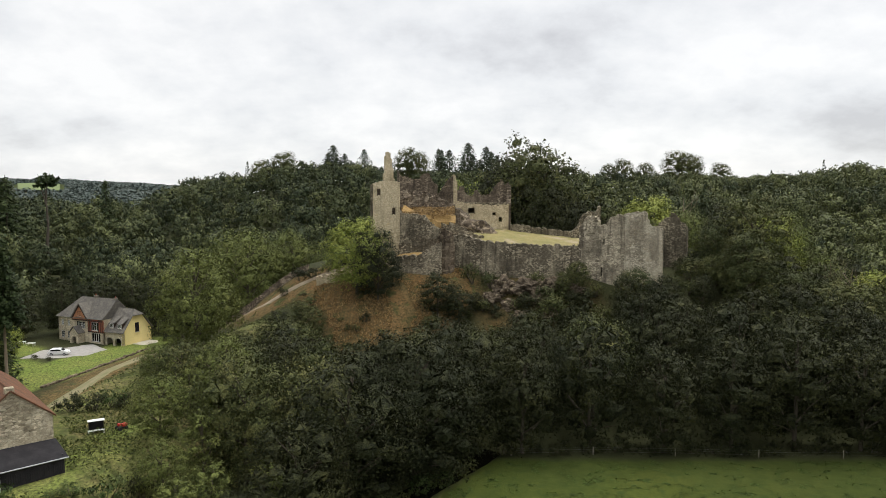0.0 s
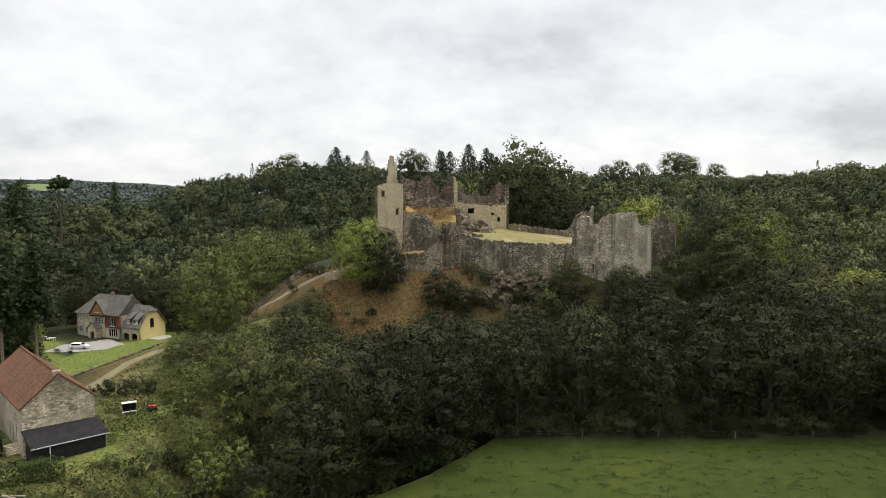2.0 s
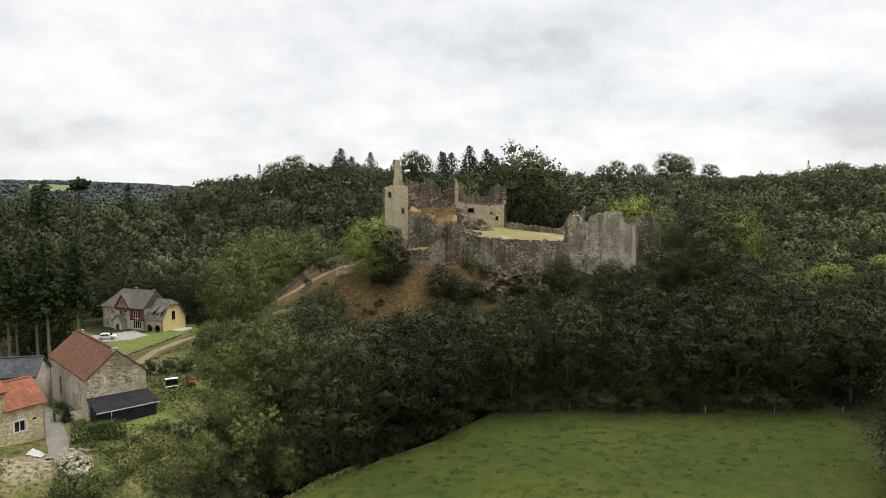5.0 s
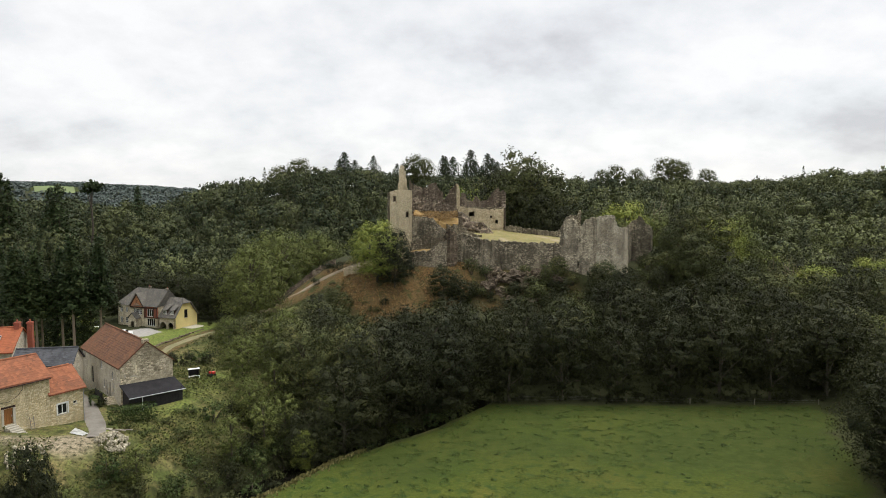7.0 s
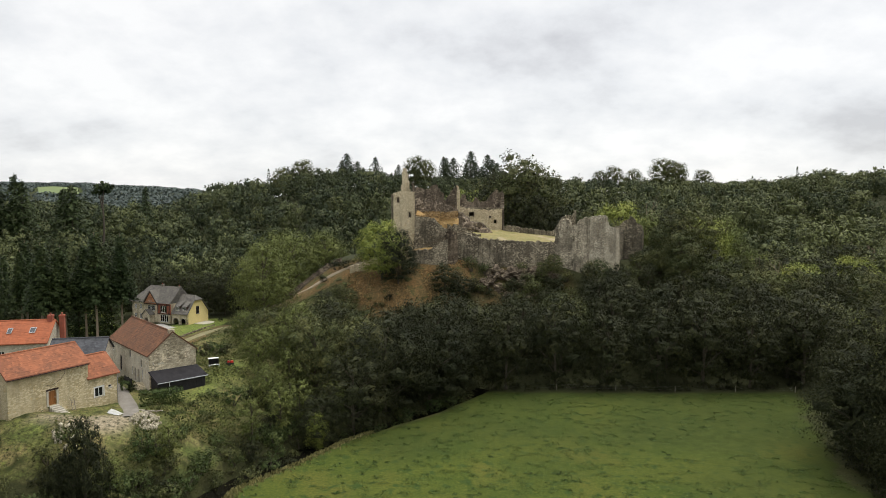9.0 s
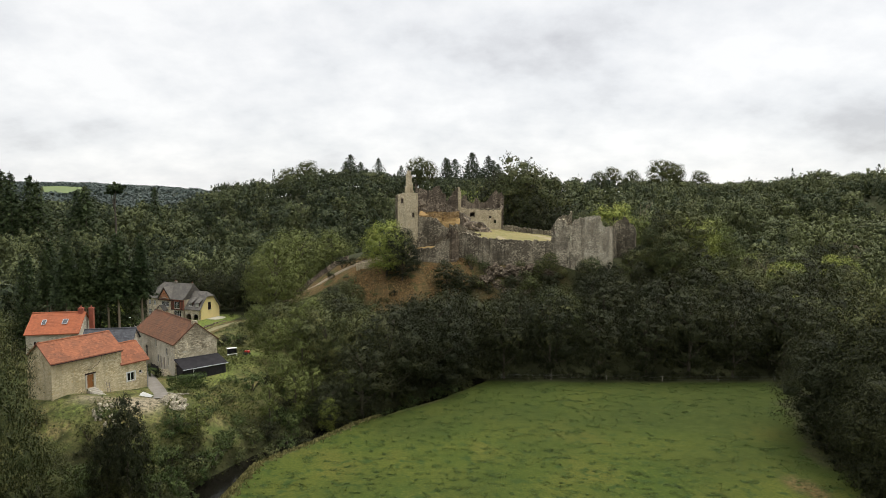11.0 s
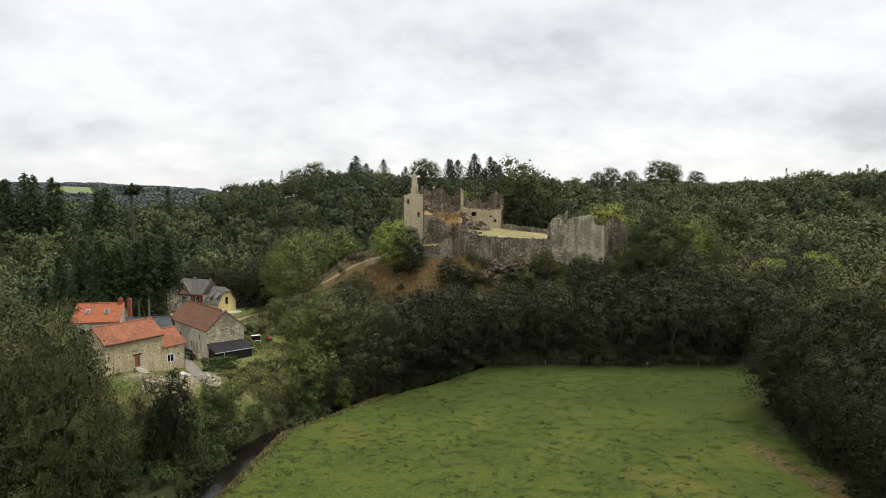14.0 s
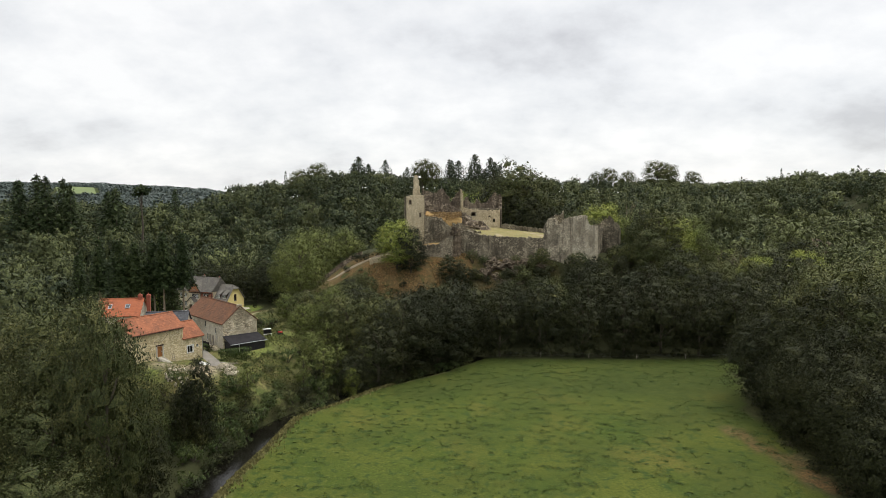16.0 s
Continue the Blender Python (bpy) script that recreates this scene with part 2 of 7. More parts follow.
def leaf_material(name, a, b, tip, attr=False, trans=0.06, spec=0.14):
    """Foliage: tone of each plant, broad drifts of lighter leaves, relief of leaf bunches, and fine mottling that
    paints shaded gaps and lit leaves.
    """
    m, t, p, n = material(name)
    if attr:
        at = n("ShaderNodeAttribute")
        at.attribute_name = "tone"
        rnd = at.outputs["Fac"]
    else:
        rnd = n("ShaderNodeObjectInfo").outputs["Random"]
    c = mixcol(t, rnd, a, b)
    c = mixcol(t, stretch_fac(t, noise_of(t, 0.22, 3), 0.5, 0.75), c, tip)
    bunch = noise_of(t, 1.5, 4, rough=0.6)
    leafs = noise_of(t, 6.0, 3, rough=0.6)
    # shade painted into the relief's low spots, lit leaf tips on its high ones
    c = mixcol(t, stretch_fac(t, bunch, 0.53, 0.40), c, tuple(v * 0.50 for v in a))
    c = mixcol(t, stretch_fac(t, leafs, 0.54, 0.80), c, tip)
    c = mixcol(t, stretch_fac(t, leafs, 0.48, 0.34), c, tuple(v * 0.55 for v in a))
    isl = n("ShaderNodeNewGeometry").outputs["Random Per Island"]
    c = mixcol(t, stretch_fac(t, isl, 0.80, 1.9), c, tip)
    t.links.new(c, p.inputs["Base Color"])
    p.inputs["Roughness"].default_value = 0.60
    p.inputs["Specular IOR Level"].default_value = spec
    bump(t, p, mixcol(t, 0.4, bunch, leafs), 0.9, 0.45)
    tr = n("ShaderNodeBsdfTranslucent")
    t.links.new(c, tr.inputs["Color"])
    mx = n("ShaderNodeMixShader")
    mx.inputs[0].default_value = trans
    t.links.new(p.outputs[0], mx.inputs[1])
    t.links.new(tr.outputs[0], mx.inputs[2])
    t.links.new(mx.outputs[0], t.nodes["Material Output"].inputs["Surface"])
    return m


M_STONE = stone_material("castle_stone", (0.0924, 0.0792, 0.0568), (0.1892, 0.1637, 0.1170), (0.4048, 0.3520, 0.2508), 0.65, 2.6, 0.06)
M_STONE_LIGHT = stone_material("tower_stone", (0.1196, 0.1030, 0.0767), (0.2530, 0.2208, 0.1624), (0.5520, 0.4876, 0.3570), 0.55, 2.4, 0.12)
M_STONE_FRESH = stone_material("tower_front_stone", (0.235, 0.205, 0.150), (0.40, 0.355, 0.265), (0.60, 0.54, 0.41), 0.45, 3.4, 0.14, 0.4)
M_STONE_DARK = stone_material("dark_ruin_stone", (0.085, 0.068, 0.050), (0.170, 0.137, 0.102), (0.32, 0.262, 0.190), 0.6, 2.6)
M_STONE_PALE = stone_material("castle_stone_pale", (0.3672, 0.3024, 0.1938), (0.5400, 0.4536, 0.2986), (0.6912, 0.5940, 0.4086), 0.3, 3.0, 0.12, 0.2)
M_ROCK = stone_material("rock", (0.064, 0.050, 0.035), (0.127, 0.100, 0.072), (0.221, 0.177, 0.122), 0.5, 1.1)
M_BARN = stone_material("barn_stone", (0.20, 0.168, 0.117), (0.52, 0.45, 0.315), (0.80, 0.71, 0.52), 0.22, 2.9, 0.12, 0.30, 0.45)
M_RENDER = stone_material("limewashed_stone", (0.40, 0.365, 0.285), (0.52, 0.475, 0.38), (0.64, 0.59, 0.48), 0.16, 3.0, 0.1, 0.25, 0.22)
M_HOUSE = stone_material("yellow_limestone", (0.46, 0.375, 0.215), (0.60, 0.50, 0.30), (0.76, 0.66, 0.44), 0.22, 3.6, 0.12, 0.15, 0.22)
M_MANSION = stone_material("grey_limestone", (0.40, 0.345, 0.245), (0.58, 0.51, 0.375), (0.76, 0.67, 0.49), 0.25, 3.0, 0.1, 0.3)
M_YELLOW = plain_material("yellow_render", (0.80, 0.66, 0.30), (0.74, 0.61, 0.28), 0.5, 0.9)
M_SLATE = tile_material("slate", (0.128, 0.117, 0.100), (0.086, 0.080, 0.072), 0.4, 2.8)
M_SLATE_BLUE = tile_material("dark_slate", (0.072, 0.074, 0.080), (0.045, 0.047, 0.052), 0.4, 2.8)
M_TILE_BROWN = tile_material("weathered_tile", (0.1320, 0.0608, 0.0320), (0.0840, 0.0448, 0.0272))
M_TILE_RED = tile_material("orange_tile", (0.2506, 0.0950, 0.0482), (0.1710, 0.0717, 0.0413))
M_TILE_NEW = tile_material("new_orange_tile", (0.2943, 0.0935, 0.0433), (0.2466, 0.0818, 0.0406), 0.25)
M_BRICK = plain_material("red_brick", (0.30, 0.085, 0.05), (0.21, 0.07, 0.045), 2.0, 0.9)
M_BRICK_GREY = plain_material("sooty_stone", (0.15, 0.13, 0.105), (0.21, 0.185, 0.15), 2.0, 0.9)
M_DARKWOOD = plain_material("dark_boards", (0.012, 0.011, 0.013), (0.022, 0.02, 0.021), 2.0, 0.75)
M_FELT = plain_material("roofing_felt", (0.020, 0.019, 0.021), (0.032, 0.030, 0.032), 1.0, 0.9, spec=0.15)
M_TIMBER = plain_material("timber_frame", (0.045, 0.022, 0.014), (0.03, 0.017, 0.012), 2.0, 0.8)
M_BOARDS = plain_material("gable_boards", (0.34, 0.155, 0.075), (0.27, 0.125, 0.065), 1.5, 0.8)
M_INFILL = plain_material("red_infill", (0.27, 0.085, 0.05), (0.21, 0.075, 0.045), 1.5, 0.9)
M_DOOR = plain_material("oak_door", (0.30, 0.13, 0.04), (0.24, 0.10, 0.03), 3.0, 0.6, stretch=(4, 4, 0.6))
M_WHITE = plain_material("white_paint", (0.72, 0.72, 0.70), (0.62, 0.62, 0.60), 2.0, 0.5)
M_GREYSTONE = plain_material("dressed_stone", (0.40, 0.37, 0.30), (0.48, 0.45, 0.38), 1.5, 0.9)
M_GRAVEL = plain_material("gravel", (0.150, 0.136, 0.116), (0.215, 0.196, 0.168), 0.8, 0.95, bumps=0.5)
M_FORECOURT = plain_material("pale_gravel", (0.235, 0.225, 0.21), (0.31, 0.295, 0.275), 1.2, 0.95)
M_TRACK = plain_material("dirt_track", (0.178, 0.140, 0.095), (0.252, 0.209, 0.150), 0.5, 0.95)
M_GRASS_TRACK = plain_material("worn_grass", (0.205, 0.175, 0.105), (0.125, 0.130, 0.055), 0.9, 0.95, stretch=(1.6, 0.25, 1))
M_BARK = plain_material("bark", (0.06, 0.048, 0.036), (0.10, 0.085, 0.065), 2.0, 0.95, coord="obj", stretch=(3, 3, 0.5))
M_BARK_PALE = plain_material("pale_bark", (0.20, 0.16, 0.115), (0.27, 0.22, 0.165), 2.0, 0.95, coord="obj", stretch=(3, 3, 0.5))
M_CARPAINT = plain_material("white_car_paint", (0.78, 0.78, 0.78), (0.76, 0.76, 0.76), 0.5, 0.25, bumps=0)
M_TYRE = plain_material("rubber", (0.02, 0.02, 0.02), (0.03, 0.03, 0.03), 5, 0.8)
M_METAL = plain_material("zinc", (0.42, 0.43, 0.44), (0.34, 0.35, 0.36), 2.0, 0.45, 0.8)
M_FIELD = plain_material("far_pasture", (0.125, 0.160, 0.060), (0.11, 0.145, 0.055), 0.02, 0.95)
M_REDPAINT = plain_material("red_paint", (0.50, 0.025, 0.02), (0.42, 0.025, 0.02), 2.0, 0.4)
M_POST = plain_material("weathered_post", (0.30, 0.27, 0.22), (0.22, 0.19, 0.155), 3.0, 0.9)
M_RUBBLE = stone_material("pale_rubble", (0.30, 0.265, 0.19), (0.44, 0.40, 0.30), (0.58, 0.53, 0.41), 0.1, 2.0)
M_RED_FLOWERS = plain_material("pink_flowers", (0.5, 0.06, 0.1), (0.4, 0.05, 0.08), 3.0, 0.7)


def glass_material():
    m, t, p, n = material("window_glass")
    p.inputs["Base Color"].default_value = (0.012, 0.014, 0.016, 1)
    p.inputs["Roughness"].default_value = 0.08
    p.inputs["Specular IOR Level"].default_value = 0.6
    return m


def water_material():
    m, t, p, n = material("river_water")
    t.links.new(mixcol(t, noise_of(t, 0.4, 4), (0.003, 0.003, 0.002), (0.009, 0.008, 0.006)), p.inputs["Base Color"])
    p.inputs["Specular IOR Level"].default_value = 0.25
    p.inputs["Roughness"].default_value = 0.05
    bump(t, p, noise_of(t, 1.6, 6, (1.6, 0.8, 1), 0.65), 0.45, 0.06)
    return m


M_GLASS, M_WATER = glass_material(), water_material()
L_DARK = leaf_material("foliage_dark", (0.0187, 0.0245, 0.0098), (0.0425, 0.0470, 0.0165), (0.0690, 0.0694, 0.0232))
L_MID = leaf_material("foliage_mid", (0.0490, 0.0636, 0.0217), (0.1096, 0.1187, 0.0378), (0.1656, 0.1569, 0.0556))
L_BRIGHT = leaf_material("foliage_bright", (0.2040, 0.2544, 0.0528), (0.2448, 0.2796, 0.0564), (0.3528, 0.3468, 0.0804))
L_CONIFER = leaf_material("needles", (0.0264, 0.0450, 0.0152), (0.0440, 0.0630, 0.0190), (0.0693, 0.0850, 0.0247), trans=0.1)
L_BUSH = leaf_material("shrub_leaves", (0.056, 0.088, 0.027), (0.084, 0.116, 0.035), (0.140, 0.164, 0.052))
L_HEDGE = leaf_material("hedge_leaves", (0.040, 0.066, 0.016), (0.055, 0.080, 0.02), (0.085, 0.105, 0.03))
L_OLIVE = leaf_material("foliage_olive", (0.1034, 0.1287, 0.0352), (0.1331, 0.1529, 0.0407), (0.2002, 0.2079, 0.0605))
# distance haze is mixed into this leaf colour: paler and bluer than the near woods
L_RIDGE_HAZE = leaf_material("hazed_ridge_leaves", (0.070, 0.092, 0.084), (0.085, 0.108, 0.096), (0.100, 0.122, 0.105))
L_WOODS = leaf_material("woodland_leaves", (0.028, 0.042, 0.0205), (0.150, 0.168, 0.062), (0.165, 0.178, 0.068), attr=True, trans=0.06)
L_TUFT = leaf_material("tuft_grass", (0.0520, 0.0858, 0.0169), (0.0598, 0.0936, 0.0182), (0.0806, 0.1118, 0.0247), trans=0.1)
L_ROUGH = leaf_material("rough_weeds", (0.054, 0.077, 0.020), (0.090, 0.104, 0.027), (0.153, 0.140, 0.050), trans=0.15)
L_GRASS = leaf_material("dry_grass", (0.2333, 0.1462, 0.0583), (0.2916, 0.1886, 0.0778), (0.3499, 0.2451, 0.1166), trans=0.1)
L_WEEDS = leaf_material("bank_grass", (0.184, 0.179, 0.065), (0.265, 0.235, 0.091), (0.356, 0.317, 0.138), trans=0.1)


def ground_material():
    m, t, p, n = material("land")

    def at(name):
        a = n("ShaderNodeAttribute")
        a.attribute_name = name
        return a.outputs["Fac"]

    floor = mixcol(t, noise_of(t, 0.35, 6), (0.024, 0.030, 0.012), (0.050, 0.050, 0.021))
    grass = mixcol(t, stretch_fac(t, noise_of(t, 0.09, 5), 0.38, 0.62), (0.049, 0.070, 0.0112), (0.078, 0.088, 0.0148))
    grass = mixcol(t, stretch_fac(t, noise_of(t, 0.055, 4, (1.3, 1, 1)), 0.52, 0.72), grass, (0.115, 0.102, 0.0226))
    grass = mixcol(t, stretch_fac(t, noise_of(t, 0.62, 4, (1, 1, 1), 0.5), 0.54, 0.66), grass, (0.030, 0.052, 0.012))
    grass = mixcol(t, stretch_fac(t, noise_of(t, 1.5, 4, (1, 1, 1), 0.6), 0.54, 0.70), grass, (0.096, 0.106, 0.0206))
    grass = mixcol(t, stretch_fac(t, noise_of(t, 3.2, 6, rough=0.7), 0.38, 0.60), mixcol(t, 0.6, grass, (0.020, 0.036, 0.007)), grass)
    # deep green for rank patches and for the tree shade painted on the meadow
    grass = mixcol(t, at("lush_shade"), grass, mixcol(t, stretch_fac(t, noise_of(t, 0.8, 5), 0.35, 0.7), (0.027, 0.040, 0.0078), (0.046, 0.058, 0.0126)))
    dry = mixcol(t, stretch_fac(t, noise_of(t, 0.25, 6), 0.35, 0.65), (0.180, 0.098, 0.040), (0.120, 0.088, 0.037))
    dry = mixcol(t, stretch_fac(t, noise_of(t, 1.4, 5), 0.45, 0.7), dry, (0.215, 0.142, 0.066))
    dry = mixcol(t, stretch_fac(t, noise_of(t, 0.42, 5), 0.54, 0.64), dry, (0.075, 0.080, 0.028))
    lawn = mixcol(t, stretch_fac(t, noise_of(t, 0.15, 5), 0.35, 0.65), (0.160, 0.225, 0.042), (0.240, 0.262, 0.066))
    lawn = mixcol(t, stretch_fac(t, noise_of(t, 2.6, 5), 0.45, 0.70), lawn, (0.095, 0.135, 0.028))
    waste = mixcol(t, stretch_fac(t, noise_of(t, 0.25, 6), 0.36, 0.64), (0.090, 0.112, 0.032), (0.235, 0.195, 0.085))
    waste = mixcol(t, stretch_fac(t, noise_of(t, 1.1, 5), 0.48, 0.66), waste, (0.165, 0.185, 0.050))
    waste = mixcol(t, stretch_fac(t, noise_of(t, 0.6, 6), 0.54, 0.66), waste, (0.046, 0.056, 0.018))
    bare = mixcol(t, noise_of(t, 0.7, 6), (0.22, 0.175, 0.11), (0.42, 0.36, 0.26))
    c = floor
    for name, col in (("waste", waste), ("dry", dry), ("lawn", lawn), ("bare", bare), ("meadow", grass)):
        c = mixcol(t, at(name), c, col)
        if name == "bare":
            c = mixcol(t, stretch_fac(t, noise_of(t, 2.4, 7, rough=0.75), 0.62, 0.34), c, (0.022, 0.024, 0.010))
    t.links.new(c, p.inputs["Base Color"])
    p.inputs["Roughness"].default_value = 0.95
    p.inputs["Specular IOR Level"].default_value = 0.1
    bump(t, p, mixcol(t, 0.5, noise_of(t, 0.9, 5), noise_of(t, 6.0, 5)), 0.6, 0.25)
    return m


M_LAND = ground_material()


# ---------------------------------------------------------------- the land
def axis(lo, hi, step, far_lo, far_hi, grow=1.18):
    mid = list(np.arange(lo, hi + 0.01, step))
    a, s = [], step
    v = lo
    while v > far_lo:
        s *= grow
        v -= s
        a.append(v)
    b, s, v = [], step, hi
    while v < far_hi:
        s *= grow
        v += s
        b.append(v)
    return a[::-1] + mid + b


def near(v, r0, r1):
    return 1 - sm(r0, r1, v)


TRACK = [(-67, 104), (-68.5, 121), (-70, 134), (-69.5, 149), (-66, 157), (-60, 155), (-53, 147), (-46.5, 141.5), (-40, 138), (-32, 135.5), (-26, 134.5), (-20, 137), (-15, 141)]


def build_land():
    xs, ys = axis(-120, 96, 1.35, -3500, 3500, 1.12), axis(-10, 190, 1.35, -600, 4200, 1.12)
    verts, masks = [], {k: [] for k in ("meadow", "dry", "lawn", "waste", "bare", "lush_shade")}
    for y in ys:
        for x in xs:
            verts.append((x, y, ground(x, y)))
            wob = 1.2 * noise.noise((x * 0.25, y * 0.25, 1.0)) + 0.8 * noise.noise((x * 0.09, y * 0.09, 3.0))
            e = min(x - meadow_left(y) + wob - 0.6, meadow_right(y) - x + wob * 2, 88.4 - y + 0.5 * wob)
            far_field = near(abs(math.hypot(x, y) - 1330), 60, 110) * near(abs(x / max(y, 1) + 0.6), 0.03, 0.06)
            # tree shade painted in towards the back and right, broken by random rank patches
            masks["lush_shade"].append(max(0.0, min(0.9, 0.85 * sm(34, 88, y) + 0.65 * sm(22, 60, x) + 0.9 * (noise.noise((x * 0.07, y * 0.07, 6.0)) + 0.0))))
            bank = near(seg_dist(x, y, [(45.8, 40), (47.2, 34), (48.8, 26), (49.6, 18)]) + 1.3 * wob, 0.9, 2.6)
            masks["meadow"].append(max(sm(-0.3, 1.0, e) * (1 - 0.8 * bank), far_field))
            masks["lawn"].append(max(near(seg_dist(x, y, [(-84, 122), (-82, 136), (-80, 150), (-77, 166)]) + wob * 0.5, 7, 8.5), near(seg_dist(x, y, [(-88, 134), (-97, 142)]) + wob, 5, 8), near(math.hypot(x + 107, y - 154) + wob, 9, 11), near(seg_dist(x, y, [(-42, 62), (-37, 76)]) + 2 * wob, 2, 5) * 0.6))
            d = seg_dist(x, y, [(-19, 127), (-9, 122), (0, 130)])
            masks["dry"].append(max(0.85 * bank, near(d + 2.5 * wob, 5, 9.5), near(seg_dist(x, y, [(10, 126), (24, 125)]) + 3 * wob, 3, 7) * 0.55, near(seg_dist(x, y, TRACK[6:]) + wob, 3, 5.5), near(seg_dist(x, y, TRACK) + 1.5 * wob, 3.5, 6.5) * 0.75, near(seg_dist(x, y, [(-62, 112), (-62, 144)]) + 1.5 * wob, 5, 9) * 0.8))
            w = max(near(seg_dist(x, y, KNOLL_LINE) + 3 * wob, 14, 20), near(seg_dist(x, y, [(-60, 104), (-63, 150)]) + 2 * wob, 6, 11))
            masks["waste"].append(max(w, near(e * -1, 1.0, 3.0) * (0.7 if x < 20 else 0.25) * near(y, 76, 84), near(seg_dist(x, y, [(48.5, 24), (51, 40)]) + 2 * wob, 0.8, 3.0) * 0.6))
            masks["bare"].append(max(near(seg_dist(x, y, [(-51, 45.5), (-47, 46.0), (-43.5, 48.5)]) + 1.2 * wob, 1.2, 2.6), 0.0))
    nx = len(xs)
    faces = [(j * nx + i, j * nx + i + 1, (j + 1) * nx + i + 1, (j + 1) * nx + i) for j in range(len(ys) - 1) for i in range(nx - 1)]
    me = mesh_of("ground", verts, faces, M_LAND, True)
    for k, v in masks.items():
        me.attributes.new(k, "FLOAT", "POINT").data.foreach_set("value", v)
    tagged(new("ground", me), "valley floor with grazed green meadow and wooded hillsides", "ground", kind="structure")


def strip(name, pts, width, lift, mat, label, category, step=2.0, level=None):
    """A ribbon laid on the land along a line, with sides that reach into the ground."""
    line = []
    for (ax, ay), (bx, by) in zip(pts, pts[1:]):
        k = max(1, int(math.hypot(bx - ax, by - ay) / step))
        line += [(ax + (bx - ax) * i / k, ay + (by - ay) * i / k) for i in range(k)]
    line.append(pts[-1])
    sm_line = [np.mean(line[max(0, i - 2) : i + 3], axis=0) for i in range(len(line))]
    verts, faces, cross = [], [], 5
    for i, p in enumerate(sm_line):
        a, b = sm_line[max(0, i - 1)], sm_line[min(len(sm_line) - 1, i + 1)]
        d = (b - a) / (np.linalg.norm(b - a) + 1e-9)
        nrm = np.array((-d[1], d[0]))
        w = width * (1 + 0.18 * noise.noise((p[0] * 0.2, p[1] * 0.2, 5)))
        for k in range(cross):
            u = (k / (cross - 1) - 0.5) * w
            x, y = p + nrm * u
            z = ground(x, y) + lift if level is None else level
            verts.append((x, y, z - (0.25 if k in (0, cross - 1) and level is None else 0)))
    for i in range(len(sm_line) - 1):
        for k in range(cross - 1):
            a = i * cross + k
            faces.append((a, a + 1, a + cross + 1, a + cross))
    return tagged(new(name, mesh_of(name, verts, faces, mat, True)), label, category, kind="structure")


build_land()
river_line = [(meadow_left(y) - 3.4, y) for y in range(-180, 100, 4)]
strip("river", river_line, 4.6, 0, M_WATER, "narrow dark stream between wooded bank and meadow", "water", level=-2.95)
strip("dirt_road", TRACK[6:], 1.5, 0.16, M_TRACK, "narrow pale dirt track climbing to the ruins", "road", 1.2)
strip("grass_track", TRACK[:7], 3.0, 0.14, M_GRASS_TRACK, "worn grass track along the villa's lawn", "road", 1.2)
strip("driveway", [(-99, 153), (-92, 153.5), (-89, 159), (-85, 163.5)], 13.0, 0.14, M_FORECOURT, "grey gravel forecourt in front of the villa", "driveway", 1.5)
strip("yard_road", [(-60, 71), (-54, 66), (-50, 61), (-47.2, 57), (-44.8, 53.5), (-43.0, 50.0), (-42.6, 47.8)], 2.8, 0.14, M_GRAVEL, "grey gravel lane between the barn and the house", "road", 1.2)


